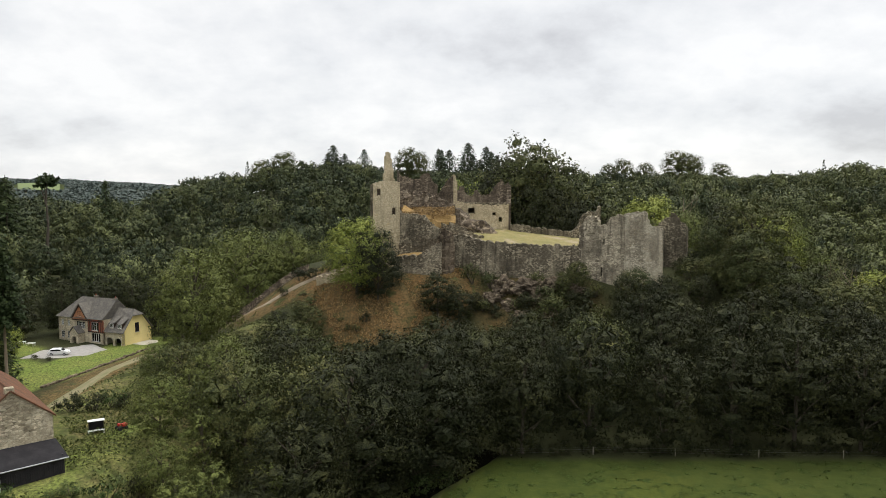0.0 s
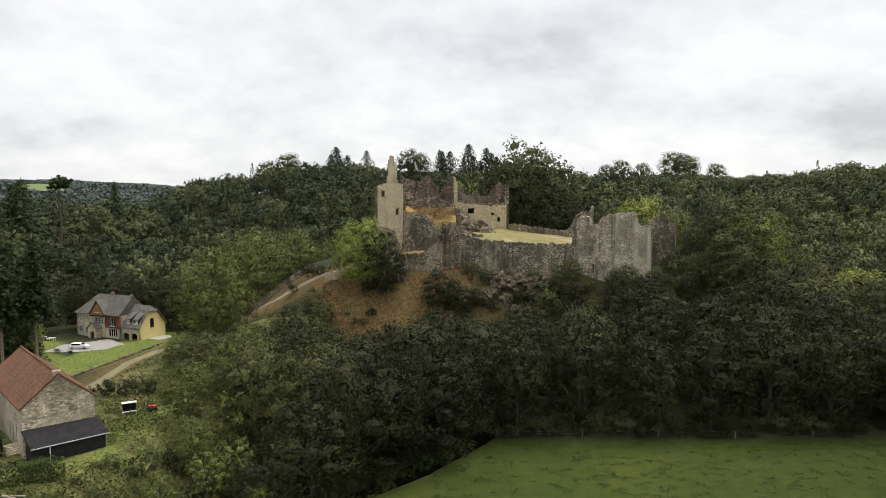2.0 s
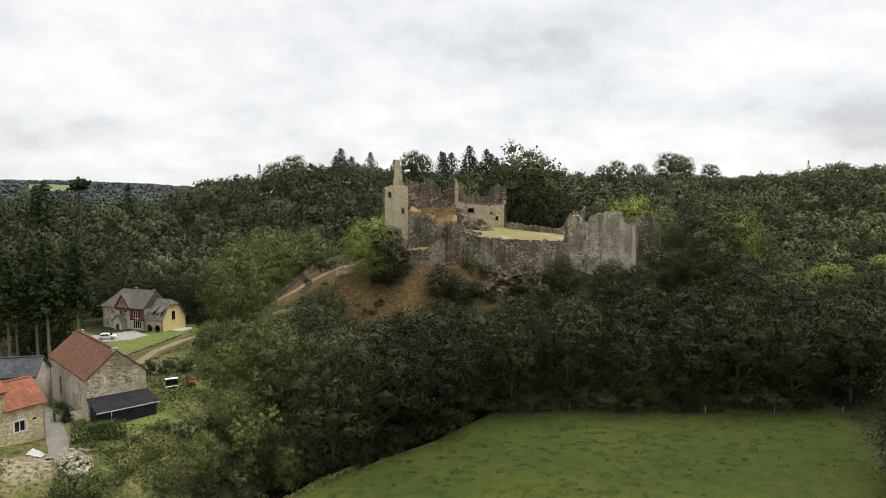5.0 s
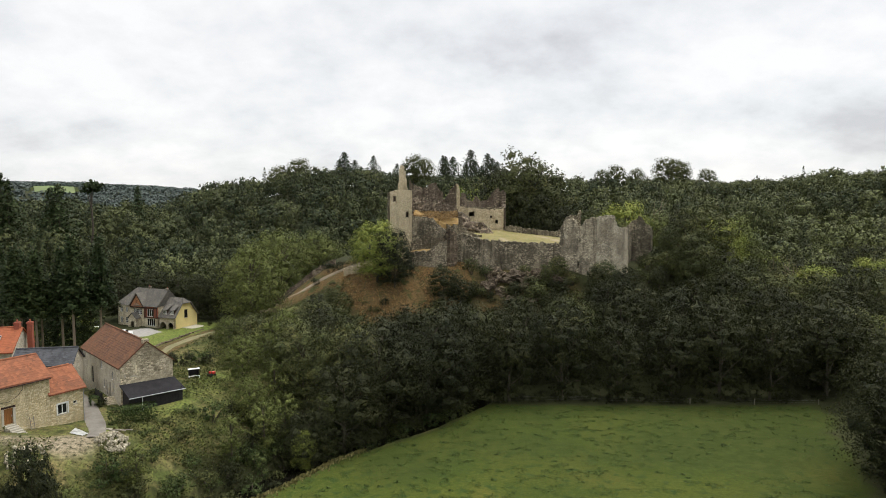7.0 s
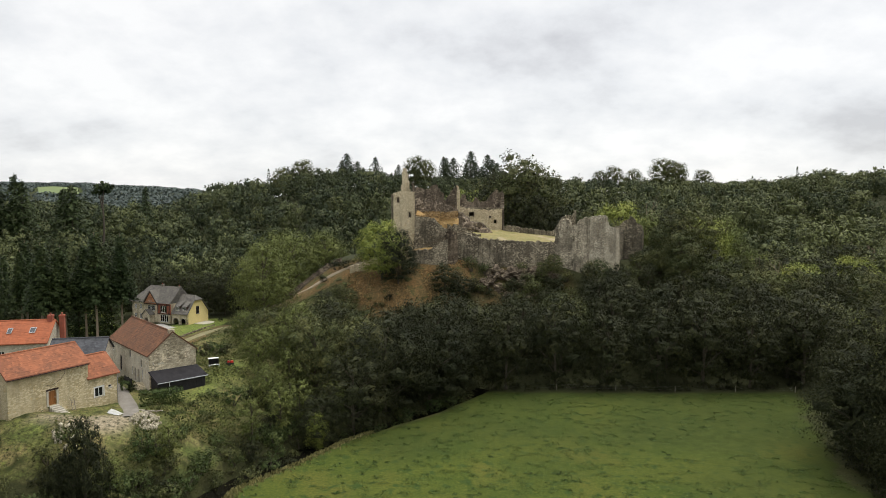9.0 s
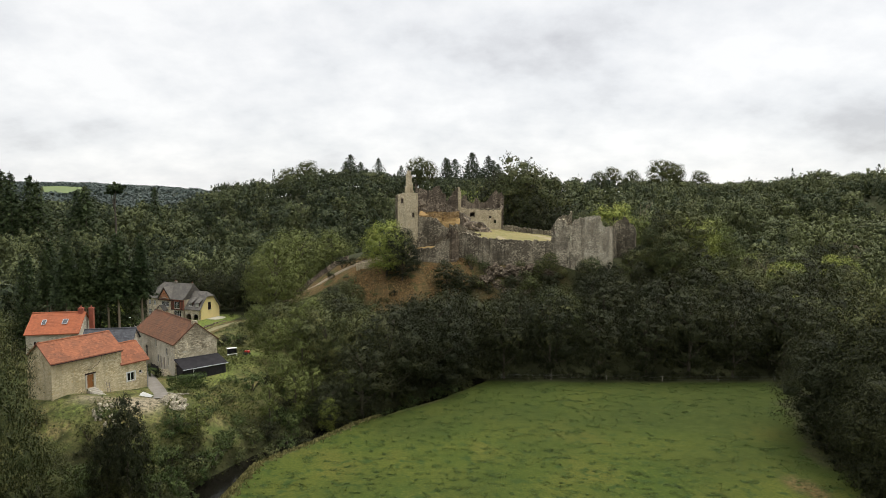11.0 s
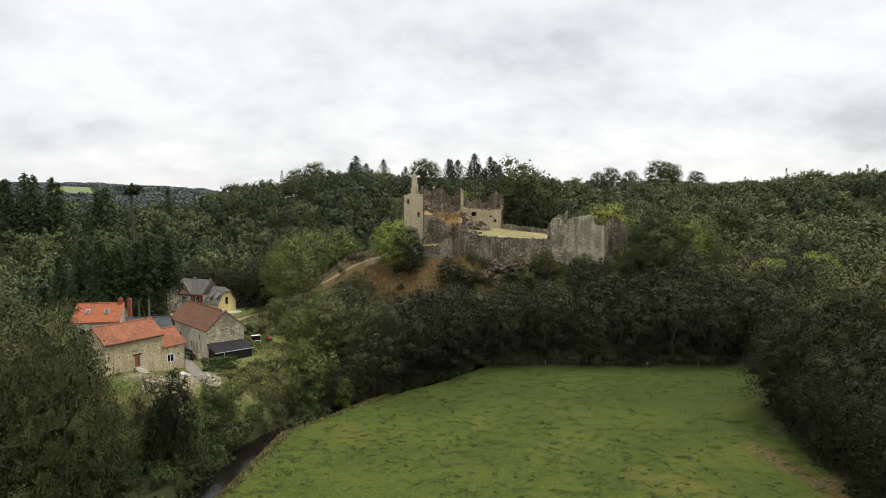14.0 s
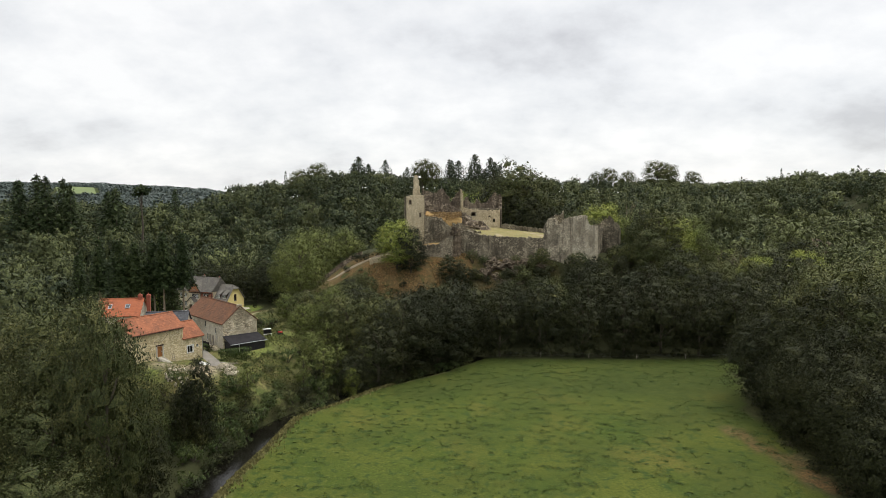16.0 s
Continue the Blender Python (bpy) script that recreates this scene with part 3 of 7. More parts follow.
# ---------------------------------------------------------------- the ruin
def ruin_wall(name, line, z0, tops, th, mat, parent=None, holes=(), cell=0.45, rough=0.1, jag=0.5, label="", seed=0.0, batter=0.0):
    """Rubble masonry along a line: cells of stone with a broken top and openings that go through.
    line: (x, y) corners; tops: (share of the length, height) pairs; holes: (share0, share1, z0, z1)."""
    pts = [np.array(p, float) for p in line]
    lens = [0.0]
    for a, b in zip(pts, pts[1:]):
        lens.append(lens[-1] + float(np.linalg.norm(b - a)))
    total = lens[-1]
    n = max(2, int(round(total / cell)))
    zmax = max(t for _, t in tops) + jag
    m = max(2, int(math.ceil((zmax - z0) / cell)))
    px = [float(np.interp(i / n * total, lens, [p[0] for p in pts])) for i in range(n + 1)]
    py = [float(np.interp(i / n * total, lens, [p[1] for p in pts])) for i in range(n + 1)]
    nrm = []
    for i in range(n + 1):
        a, b = max(0, i - 1), min(n, i + 1)
        d = math.hypot(px[b] - px[a], py[b] - py[a]) + 1e-9
        nrm.append(((py[b] - py[a]) / d, -(px[b] - px[a]) / d))
    share, top = [s for s, _ in tops], [t for _, t in tops]

    def solid(i, j):
        if i < 0 or j < 0 or i >= n or j >= m:
            return False
        s, z = (i + 0.5) / n, z0 + (j + 0.5) * cell
        h = float(np.interp(s, share, top)) + jag * (noise.noise((i * 0.55, seed, 0.3)) + 0.6 * noise.noise((i * 1.7, seed, 4.3)))
        if z > h:
            return False
        return not any(a < s < b and c < z < d for a, b, c, d in holes)

    idx, verts, faces = {}, [], []

    def vert(i, j, k):
        key = (i, j, k)
        if key not in idx:
            x, y, z = px[i], py[i], z0 + j * cell
            f = 1 if k == 0 else -1
            off = f * th / 2 + f * rough * (noise.noise((x * 1.1, y * 1.1 + 9 * k, z * 1.3)) + 0.7 * noise.noise((x * 2.7, y * 2.7, z * 2.9)))
            if k == 0:
                off += batter * (1 - j / m)
            jx = 0.12 * cell * noise.noise((i * 3.1 + seed, j * 2.3, k * 5.0))
            if not solid(i - 1, j) and not solid(i, j) and (solid(i - 1, j - 1) or solid(i, j - 1)) and j > 0:
                hv = float(np.interp(i / n, share, top)) + jag * (noise.noise((i * 0.55, seed, 0.3)) + 0.6 * noise.noise((i * 1.7, seed, 4.3)))
                z = min(max(hv, z - 0.75 * cell), z + 0.7 * cell)
            jz = 0.3 * cell * noise.noise((i * 2.1 + 7, j * 3.7, seed + k))
            ux, uy = nrm[i]
            idx[key] = len(verts)
            verts.append((x + ux * off - uy * jx, y + uy * off + ux * jx, z + jz))
        return idx[key]

    for i in range(n):
        for j in range(m):
            if not solid(i, j):
                continue
            faces.append((vert(i, j, 0), vert(i + 1, j, 0), vert(i + 1, j + 1, 0), vert(i, j + 1, 0)))
            faces.append((vert(i + 1, j, 1), vert(i, j, 1), vert(i, j + 1, 1), vert(i + 1, j + 1, 1)))
            if not solid(i, j + 1):
                faces.append((vert(i, j + 1, 0), vert(i + 1, j + 1, 0), vert(i + 1, j + 1, 1), vert(i, j + 1, 1)))
            if j > 0 and not solid(i, j - 1):
                faces.append((vert(i, j, 1), vert(i + 1, j, 1), vert(i + 1, j, 0), vert(i, j, 0)))
            if not solid(i - 1, j):
                faces.append((vert(i, j, 1), vert(i, j, 0), vert(i, j + 1, 0), vert(i, j + 1, 1)))
            if not solid(i + 1, j):
                faces.append((vert(i + 1, j, 0), vert(i + 1, j, 1), vert(i + 1, j + 1, 1), vert(i + 1, j + 1, 0)))
    return part_mesh(name, mesh_of(name, verts, faces, mat), parent, label)


def rock_mass(name, cx, cy, cz, rx, ry, rz, mat, parent=None, seed=0.0, res=28, rough=0.35, label=""):
    """A craggy boulder or outcrop."""
    bm = bmesh.new()
    bmesh.ops.create_icosphere(bm, subdivisions=4 if res > 20 else 3, radius=1.0)
    for v in bm.verts:
        c = v.co
        d = 1 + rough * (noise.noise(c * 1.6 + Vector((seed, 0, 0))) + 0.6 * noise.noise(c * 3.7 + Vector((0, seed, 0))) + 0.35 * noise.noise(c * 8 + Vector((0, 0, seed))))
        v.co = Vector((cx + c.x * d * rx, cy + c.y * d * ry, cz + c.z * d * rz))
    return part(name, bm, mat, parent, label)


def slab(name, pts, z, depth, mat, label="", parent=None, category="", kind="", rough=0.15):
    """A level piece of ground with an outline (x, y) or (x, y, z)."""
    bm = bmesh.new()
    top = [bm.verts.new((p[0], p[1], p[2] if len(p) > 2 else z)) for p in pts]
    low = [bm.verts.new((p[0], p[1], (p[2] if len(p) > 2 else z) - depth)) for p in pts]
    f = bm.faces.new(top)
    for i in range(len(pts)):
        j = (i + 1) % len(pts)
        bm.faces.new((top[i], low[i], low[j], top[j]))
    g = bmesh.ops.triangulate(bm, faces=[f])
    es = list({e for ff in g["faces"] for e in ff.edges})
    bmesh.ops.subdivide_edges(bm, edges=es, cuts=9, use_grid_fill=True)
    for v in bm.verts:
        if v.normal.z > -0.5:
            v.co.z += rough * noise.noise(v.co * 0.7)
    ob = part(name, bm, mat, parent, label)
    return tagged(ob, label, category, kind=kind)


def grass_material_top():
    m, t, p, n = material("courtyard_grass")
    c = mixcol(t, stretch_fac(t, noise_of(t, 0.3, 5), 0.35, 0.65), (0.150, 0.134, 0.036), (0.215, 0.170, 0.062))
    c = mixcol(t, stretch_fac(t, noise_of(t, 1.4, 5), 0.5, 0.75), c, (0.10, 0.108, 0.03))
    c = mixcol(t, stretch_fac(t, noise_of(t, 0.16, 4, (1, 0.6, 1)), 0.55, 0.66), c, (0.25, 0.20, 0.125))
    t.links.new(c, p.inputs["Base Color"])
    p.inputs["Roughness"].default_value = 0.95
    bump(t, p, noise_of(t, 5, 4), 0.5, 0.1)
    return m


def straw_material():
    m, t, p, n = material("straw_grass")
    c = mixcol(t, stretch_fac(t, noise_of(t, 0.5, 5, (1, 1, 2)), 0.35, 0.65), (0.34, 0.22, 0.075), (0.24, 0.15, 0.055))
    c = mixcol(t, stretch_fac(t, noise_of(t, 2.4, 5), 0.5, 0.75), c, (0.40, 0.28, 0.11))
    t.links.new(c, p.inputs["Base Color"])
    p.inputs["Roughness"].default_value = 0.95
    bump(t, p, noise_of(t, 6, 4), 0.7, 0.15)
    return m


M_COURT, M_STRAW = grass_material_top(), straw_material()


def build_castle():
    c = thing("castle_ruin", pose(0, 0, 0), "roofless grey limestone castle ruin with broken towers and walls", "castle")
    # great round-fronted tower and its back wall
    ruin_wall("tower_wall", [(27.6, 131.6), (31.5, 129.4), (35.5, 127.2)], 16.5,
              [(0, 28.4), (0.09, 29.6), (0.18, 30.6), (0.39, 30.4), (0.44, 29.0), (0.585, 28.9), (0.67, 30.6), (1, 31.2)],
              1.5, M_STONE_LIGHT, c, [(0.532, 0.576, 25.0, 26.2), (0.505, 0.55, 18.8, 20.7)], 0.32, 0.10, 0.6, "grey tower wall speckled with pale stones", 3.0, 0.5)
    ruin_wall("tower_front", [(35.4, 127.25), (38.4, 126.1), (40.6, 126.2), (41.8, 127.4)], 16.5,
              [(0, 31.2), (0.36, 31.6), (0.54, 31.4), (0.587, 29.3), (0.75, 28.6), (1, 28.3)],
              1.5, M_STONE_FRESH, c, [(0.392, 0.431, 22.8, 24.6)], 0.32, 0.08, 0.5, "pale smooth rounded front of the tower with an arrow slit", 3.6, 0.5)
    ruin_wall("side_wall", [(42.0, 127.6), (43.6, 133.0), (46.2, 139.0)], 16.5, [(0, 28.6), (0.4, 28.2), (1, 27.5)], 1.4, M_STONE, c, seed=5.0)
    ruin_wall("rear_tower", [(45.6, 141.0), (48.2, 139.2), (51.2, 139.6), (52.4, 142.0)], 15.5,
              [(0, 27.5), (0.13, 29.0), (0.30, 30.2), (0.44, 30.9), (0.52, 30.4), (0.60, 29.4), (0.78, 27.8), (1, 27.0)], 1.3, M_STONE, c, seed=8.0)
    ruin_wall("shard_wall", [(30.4, 156.6), (33.4, 156.8), (37.4, 157.0)], 22.5,
              [(0, 26.2), (0.22, 27.4), (0.40, 30.2), (0.62, 31.0), (0.80, 31.2), (0.82, 30.0), (0.90, 31.4), (0.97, 32.6), (1, 32.4)], 1.3, M_STONE, c, seed=11.0, jag=0.3)
    ruin_wall("back_wall", [(37.4, 157.0), (44.0, 150.0), (48.0, 143.0)], 22.5, [(0, 27.0), (1, 26.5)], 1.2, M_STONE, c, seed=12.0)
    # curtain wall round the courtyard
    ruin_wall("curtain_wall", [(0.6, 137.0), (3.2, 137.0), (9.0, 134.4), (16.0, 133.0), (22.5, 132.2), (27.8, 131.6)], 15.5,
              [(0, 26.3), (0.12, 26.6), (0.3, 25.4), (0.55, 25.0), (0.8, 24.7), (1, 24.8)], 1.3, M_STONE, c, (), 0.36, 0.11, 0.42, "long stained curtain wall", 21.0, 0.7)
    ruin_wall("rear_curtain", [(16.6, 162.0), (20.0, 161.0), (26.0, 159.0), (31.0, 157.0)], 23.5, [(0, 27.6), (0.1, 27.9), (0.4, 27.1), (0.8, 26.4), (1, 26.4)], 1.0, M_STONE, c, seed=31.0, jag=0.3)
    slab("courtyard_grass", [(4.5, 137.5, 25.6), (9.2, 135.1, 25.0), (16.1, 133.7, 24.6), (22.6, 132.9, 24.4), (28.2, 132.4, 24.3), (36, 130.5, 24.2), (41.5, 134, 24.2), (45.5, 142, 24.2), (37, 156.6, 24.4), (31, 156.8, 24.8), (20, 160.6, 25.8), (16, 163, 26.4), (8, 160, 26.8), (4.6, 148, 26.6)],
         24.4, 6.0, M_COURT, "yellowing courtyard grass", c)
    # square left tower with its chimney stack
    tw = [(-15.1, 141.8), (-14.6, 137.0), (-9.6, 138.2), (-9.9, 143.4), (-15.1, 141.8)]
    ruin_wall("keep_front", [tw[1], tw[2]], 18.5, [(0, 37.2), (0.3, 37.6), (1, 37.6)], 1.0, M_STONE_PALE, c, [(0.19, 0.32, 34.6, 36.2), (0.78, 0.93, 30.7, 32.2)], 0.4, 0.07, 0.15, "pale squared-stone tower face with small windows", 41.0)
    ruin_wall("keep_side", [tw[2], tw[3]], 18.5, [(0, 37.6), (0.5, 36.0), (1, 34.0)], 1.0, M_STONE_PALE, c, seed=42.0, jag=0.3)
    ruin_wall("keep_flank", [tw[0], tw[1]], 18.5, [(0, 36.6), (1, 37.0)], 1.0, M_STONE, c, [(0.4, 0.55, 34.3, 35.6)], seed=43.0, jag=0.15)
    ruin_wall("keep_rear", [tw[3], tw[0]], 18.5, [(0, 34.5), (0.5, 37.4), (1, 36.6)], 1.0, M_STONE_DARK, c, seed=44.0, jag=0.3)
    ruin_wall("chimney_stack", [(-12.7, 140.1), (-10.4, 140.7)], 36.4, [(0, 38.0), (0.10, 40.4), (0.18, 43.2), (0.26, 43.9), (0.64, 43.7), (0.72, 41.9), (0.84, 40.2), (0.93, 38.6), (1, 37.6)], 1.4, M_STONE_PALE, c, (), 0.28, 0.06, 0.12, "slender broken chimney stack", 45.0)
    # upper ward: walls stepping up behind the tower
    ruin_wall("upper_wall", [(-10.4, 150.5), (-6.0, 151.6), (-1.4, 152.6)], 30.0,
              [(0, 40.6), (0.10, 39.2), (0.35, 38.6), (0.55, 38.4), (0.58, 39.6), (0.80, 39.8), (0.86, 38.4), (1, 37.2)], 1.1, M_STONE_DARK, c, seed=51.0, jag=0.35)
    ruin_wall("inner_wall", [(-9.8, 145.6), (-5.0, 146.6), (0.5, 147.2), (3.5, 148.0)], 28.5, [(0, 36.2), (0.15, 35.2), (0.4, 35.4), (0.7, 34.2), (1, 31.6)], 1.2, M_STONE_DARK, c, (), 0.4, 0.3, 0.6, "tumbled inner wall", 52.0, 1.4)
    ruin_wall("pillar_wall", [(-3.0, 153.5), (0.6, 154.2), (2.3, 154.4)], 30.0, [(0, 34.8), (0.4, 35.6), (0.62, 37.0), (0.85, 38.9), (1, 39.5)], 1.0, M_STONE_DARK, c, seed=53.0, jag=0.3)
    ruin_wall("wall_pillar", [(2.3, 154.3), (3.2, 154.5)], 30.0, [(0, 39.6), (0.5, 39.4), (1, 37.8)], 1.2, M_STONE_PALE, c, (), 0.35, 0.08, 0.2, "tall pale wall pier", 54.0)
    # great hall
    ruin_wall("hall_front", [(3.4, 162.4), (9.0, 162.8), (16.2, 163.2)], 25.0, [(0, 33.4), (0.2, 32.9), (0.55, 32.6), (0.8, 32.4), (1, 32.6)], 1.0, M_STONE_PALE, c,
              [(0.22, 0.345, 30.2, 32.0), (0.70, 0.76, 29.7, 30.5), (0.80, 0.86, 28.2, 29.6)], 0.4, 0.09, 0.25, "pale hall wall with an arched opening", 61.0)
    ruin_wall("hall_gable", [(3.6, 168.0), (8.6, 168.6), (13.0, 169.0), (16.9, 169.4)], 29.0,
              [(0, 36.0), (0.05, 37.4), (0.12, 37.2), (0.16, 35.2), (0.30, 34.6), (0.34, 36.4), (0.40, 36.2), (0.46, 34.8), (0.62, 35.2), (0.72, 37.0), (0.86, 39.0), (0.92, 37.6), (1, 38.2)],
              1.0, M_STONE_DARK, c, seed=62.0, jag=0.3)
    ruin_wall("hall_side", [(16.3, 163.2), (16.9, 169.4)], 25.0, [(0, 32.8), (0.5, 34.0), (1, 37.6)], 1.0, M_STONE_DARK, c, seed=63.0)
    ruin_wall("hall_ledge", [(3.6, 163.0), (16.0, 163.8)], 32.2, [(0, 33.2), (1, 33.0)], 1.6, M_STONE, c, seed=64.0, jag=0.2)
    # vault over the hall, which keeps its inside dark
    bm = bmesh.new()
    add_box(bm, 3.2, 16.6, 163.0, 168.4, 32.5, 33.1)
    add_box(bm, 3.0, 3.6, 162.6, 168.6, 25.0, 32.9)
    part("hall_vault", bm, M_STONE_DARK, c)
    # gate front under the straw terrace
    ruin_wall("terrace_wall", [(-9.8, 139.4), (-6.0, 138.6), (-2.6, 138.2), (-0.8, 138.6), (-0.2, 140.4)], 18.0,
              [(0, 31.8), (0.1, 31.0), (0.55, 30.6), (0.7, 29.0), (0.85, 27.2), (1, 27.4)], 1.2, M_STONE, c, (), 0.45, 0.14, 0.35, "dark streaked retaining wall", 71.0, 0.8)
    ruin_wall("lower_wall", [(-9.8, 135.4), (-4.0, 133.9), (-0.2, 133.8)], 15.5, [(0, 22.0), (0.5, 22.6), (0.8, 24.4), (1, 25.4)], 1.2, M_STONE, c, seed=72.0, jag=0.3, batter=0.5)
    ruin_wall("buttress", [(-1.0, 134.9), (0.5, 133.8), (1.9, 135.0)], 16.0, [(0, 25.0), (0.5, 28.4), (1, 26.0)], 1.6, M_ROCK, c, seed=73.0, rough=0.25)
    ruin_wall("stair_wall", [(-0.2, 140.4), (3.0, 141.6), (7.0, 143.6)], 23.0, [(0, 28.6), (0.4, 28.6), (0.7, 27.4), (1, 26.0)], 1.0, M_STONE, c, seed=74.0)
    ruin_wall("ramp_wall", [(1.4, 137.2), (5.0, 139.0), (8.6, 140.6)], 22.0, [(0, 25.8), (0.5, 26.8), (1, 26.0)], 0.9, M_STONE, c, seed=75.0)
    slab("straw_terrace", [(-9.2, 140.0, 30.6), (-5.0, 139.2, 30.5), (-2.2, 139.2, 29.6), (-0.4, 142.0, 28.8), (2.6, 143.6, 29.0), (3.0, 148, 31.4), (-2.0, 147.4, 32.6), (-8.6, 145.2, 32.6)],
         30, 5.0, M_STRAW, "terrace of dry straw-coloured grass", c, rough=0.35)
    slab("lower_terrace", [(-9.8, 135.6, 21.6), (-4.0, 134.2, 22.3), (-0.4, 134.2, 23.4), (-0.6, 138.6, 23.8), (-9.6, 139.4, 22.6)], 22, 3.0, M_STRAW, "narrow grass ledge below the terrace", c)
    slab("ramp_ground", [(1.4, 137.6, 24.6), (8.6, 141.0, 25.0), (7.4, 144.0, 25.4), (0.2, 141.0, 26.6)], 25, 4.0, M_STRAW, "grassy ramp", c)
    rock_mass("upper_rock", -3.0, 152.5, 28.6, 9.0, 6.0, 4.6, M_STONE_DARK, c, 1.0, rough=0.3)
    rock_mass("hall_rock", 4.5, 153.5, 26.0, 7.0, 6.5, 3.6, M_ROCK, c, 2.0, rough=0.25)
    rock_mass("foot_rock", -6.0, 143.0, 21.5, 7.0, 5.0, 8.0, M_ROCK, c, 4.0, rough=0.15)


build_castle()


def outcrop(x, y, r, h, seed, label, mat=M_ROCK, rough=0.35):
    ob = rock_mass("rock_outcrop", x, y, ground(x, y) + h * 0.1, r, r * 0.8, h, mat, None, seed, rough=rough)
    tagged(ob, label, "rock", "rocks of the castle hill")


for k, (x, y, r, h) in enumerate([(12, 129.5, 2.6, 2.2), (17, 128.6, 3.0, 2.0), (22, 128.4, 2.6, 1.6), (15, 123.5, 2.0, 1.3), (20, 123, 2.2, 1.1), (9.5, 127.5, 1.8, 1.4), (25.5, 126.5, 2.0, 1.4), (13, 126, 1.6, 1.2), (18.5, 126, 1.8, 1.3)]):
    outcrop(x, y, r, h, k * 3.7 + 1, "brown and pinkish limestone outcrop below the curtain wall", M_ROCK, 0.5)
outcrop(154, 215, 9, 6, 31, "bare grey rock face among the trees")


def path_wall(name, line, h, label, mat):
    lo = min(ground(x, y) for x, y in line) - 0.6
    tops, run = [], 0.0
    tot = sum(math.hypot(b[0] - a[0], b[1] - a[1]) for a, b in zip(line, line[1:]))
    for k, (x, y) in enumerate(line):
        if k:
            run += math.hypot(x - line[k - 1][0], y - line[k - 1][1])
        tops.append((run / tot, ground(x, y) + h))
    ob = ruin_wall(name, line, lo, tops, 0.8, mat, None, seed=h * 9, jag=0.3)
    tagged(ob, label, "wall", kind="structure")


path_wall("wall_track", [(-52, 151.5), (-46.5, 146.5), (-40, 143), (-34, 141), (-29, 140.5)], 1.5, "low ruined dry stone wall beside the track", M_STONE_DARK)
path_wall("wall_gate", [(-25.5, 132.2), (-22, 131.8), (-18.5, 132.6)], 1.7, "pale broken wall stump by the track", M_STONE_PALE)
path_wall("wall_lawn", [(-76.0, 122), (-75.5, 130), (-74.0, 140), (-73.0, 150), (-72.0, 162)], 0.30, "low dark bank wall between lawn and track", M_ROCK)


# ---------------------------------------------------------------- houses
def wall_panel(bm, length, z0, z1, th, holes, m, gable=None):
    """A wall along x, its face at y = 0, with openings through it; gable: outline points (x, z) above z1."""
    xs = sorted({0, length, *(v for h in holes for v in h[:2])})
    zs = sorted({z0, z1, *(v for h in holes for v in h[2:])})

    def solid(i, j):
        if not (0 <= i < len(xs) - 1 and 0 <= j < len(zs) - 1):
            return False
        cx, cz = (xs[i] + xs[i + 1]) / 2, (zs[j] + zs[j + 1]) / 2
        return not any(a < cx < b and c < cz < d for a, b, c, d in holes)

    cache = {}

    def v(i, j, k):
        if (i, j, k) not in cache:
            cache[i, j, k] = bm.verts.new(m @ Vector((xs[i], k * th, zs[j])))
        return cache[i, j, k]

    for i in range(len(xs) - 1):
        for j in range(len(zs) - 1):
            if not solid(i, j):
                continue
            bm.faces.new((v(i, j, 0), v(i + 1, j, 0), v(i + 1, j + 1, 0), v(i, j + 1, 0)))
            bm.faces.new((v(i, j, 1), v(i, j + 1, 1), v(i + 1, j + 1, 1), v(i + 1, j, 1)))
            for di, dj, a, b in ((-1, 0, (i, j), (i, j + 1)), (1, 0, (i + 1, j + 1), (i + 1, j)), (0, -1, (i + 1, j), (i, j)), (0, 1, (i, j + 1), (i + 1, j + 1))):
                if not solid(i + di, j + dj):
                    bm.faces.new((v(*a, 0), v(*b, 0), v(*b, 1), v(*a, 1)))
    if gable:
        add_prism(bm, gable, th, m)


def window(parent, m, x0, x1, z0, z1, lights=2, mat=None, name="window", rows=1, surround=None):
    """A window in a wall face at y = 0: frame with bars, pane, sill."""
    mat = mat or M_WHITE
    bm = bmesh.new()
    f = 0.07
    for a, b, c, d in ((x0, x1, z0, z0 + f), (x0, x1, z1 - f, z1), (x0, x0 + f, z0, z1), (x1 - f, x1, z0, z1)):
        add_box(bm, a, b, 0.10, 0.17, c, d, m)
    for k in range(1, lights):
        xc = x0 + (x1 - x0) * k / lights
        add_box(bm, xc - 0.05, xc + 0.05, 0.10, 0.17, z0, z1, m)
    for k in range(1, rows):
        zc = z0 + (z1 - z0) * k / rows
        add_box(bm, x0, x1, 0.11, 0.16, zc - 0.025, zc + 0.025, m)
    w = part(name, bm, mat, parent)
    bm = bmesh.new()
    add_box(bm, x0, x1, 0.13, 0.15, z0, z1, m)
    part("pane", bm, M_GLASS, w, "dark reflecting glass")
    bm = bmesh.new()
    add_box(bm, x0 - 0.1, x1 + 0.1, -0.06, 0.12, z0 - 0.13, z0 - 0.002, m)
    part("sill", bm, surround or M_GREYSTONE, w)
    return w


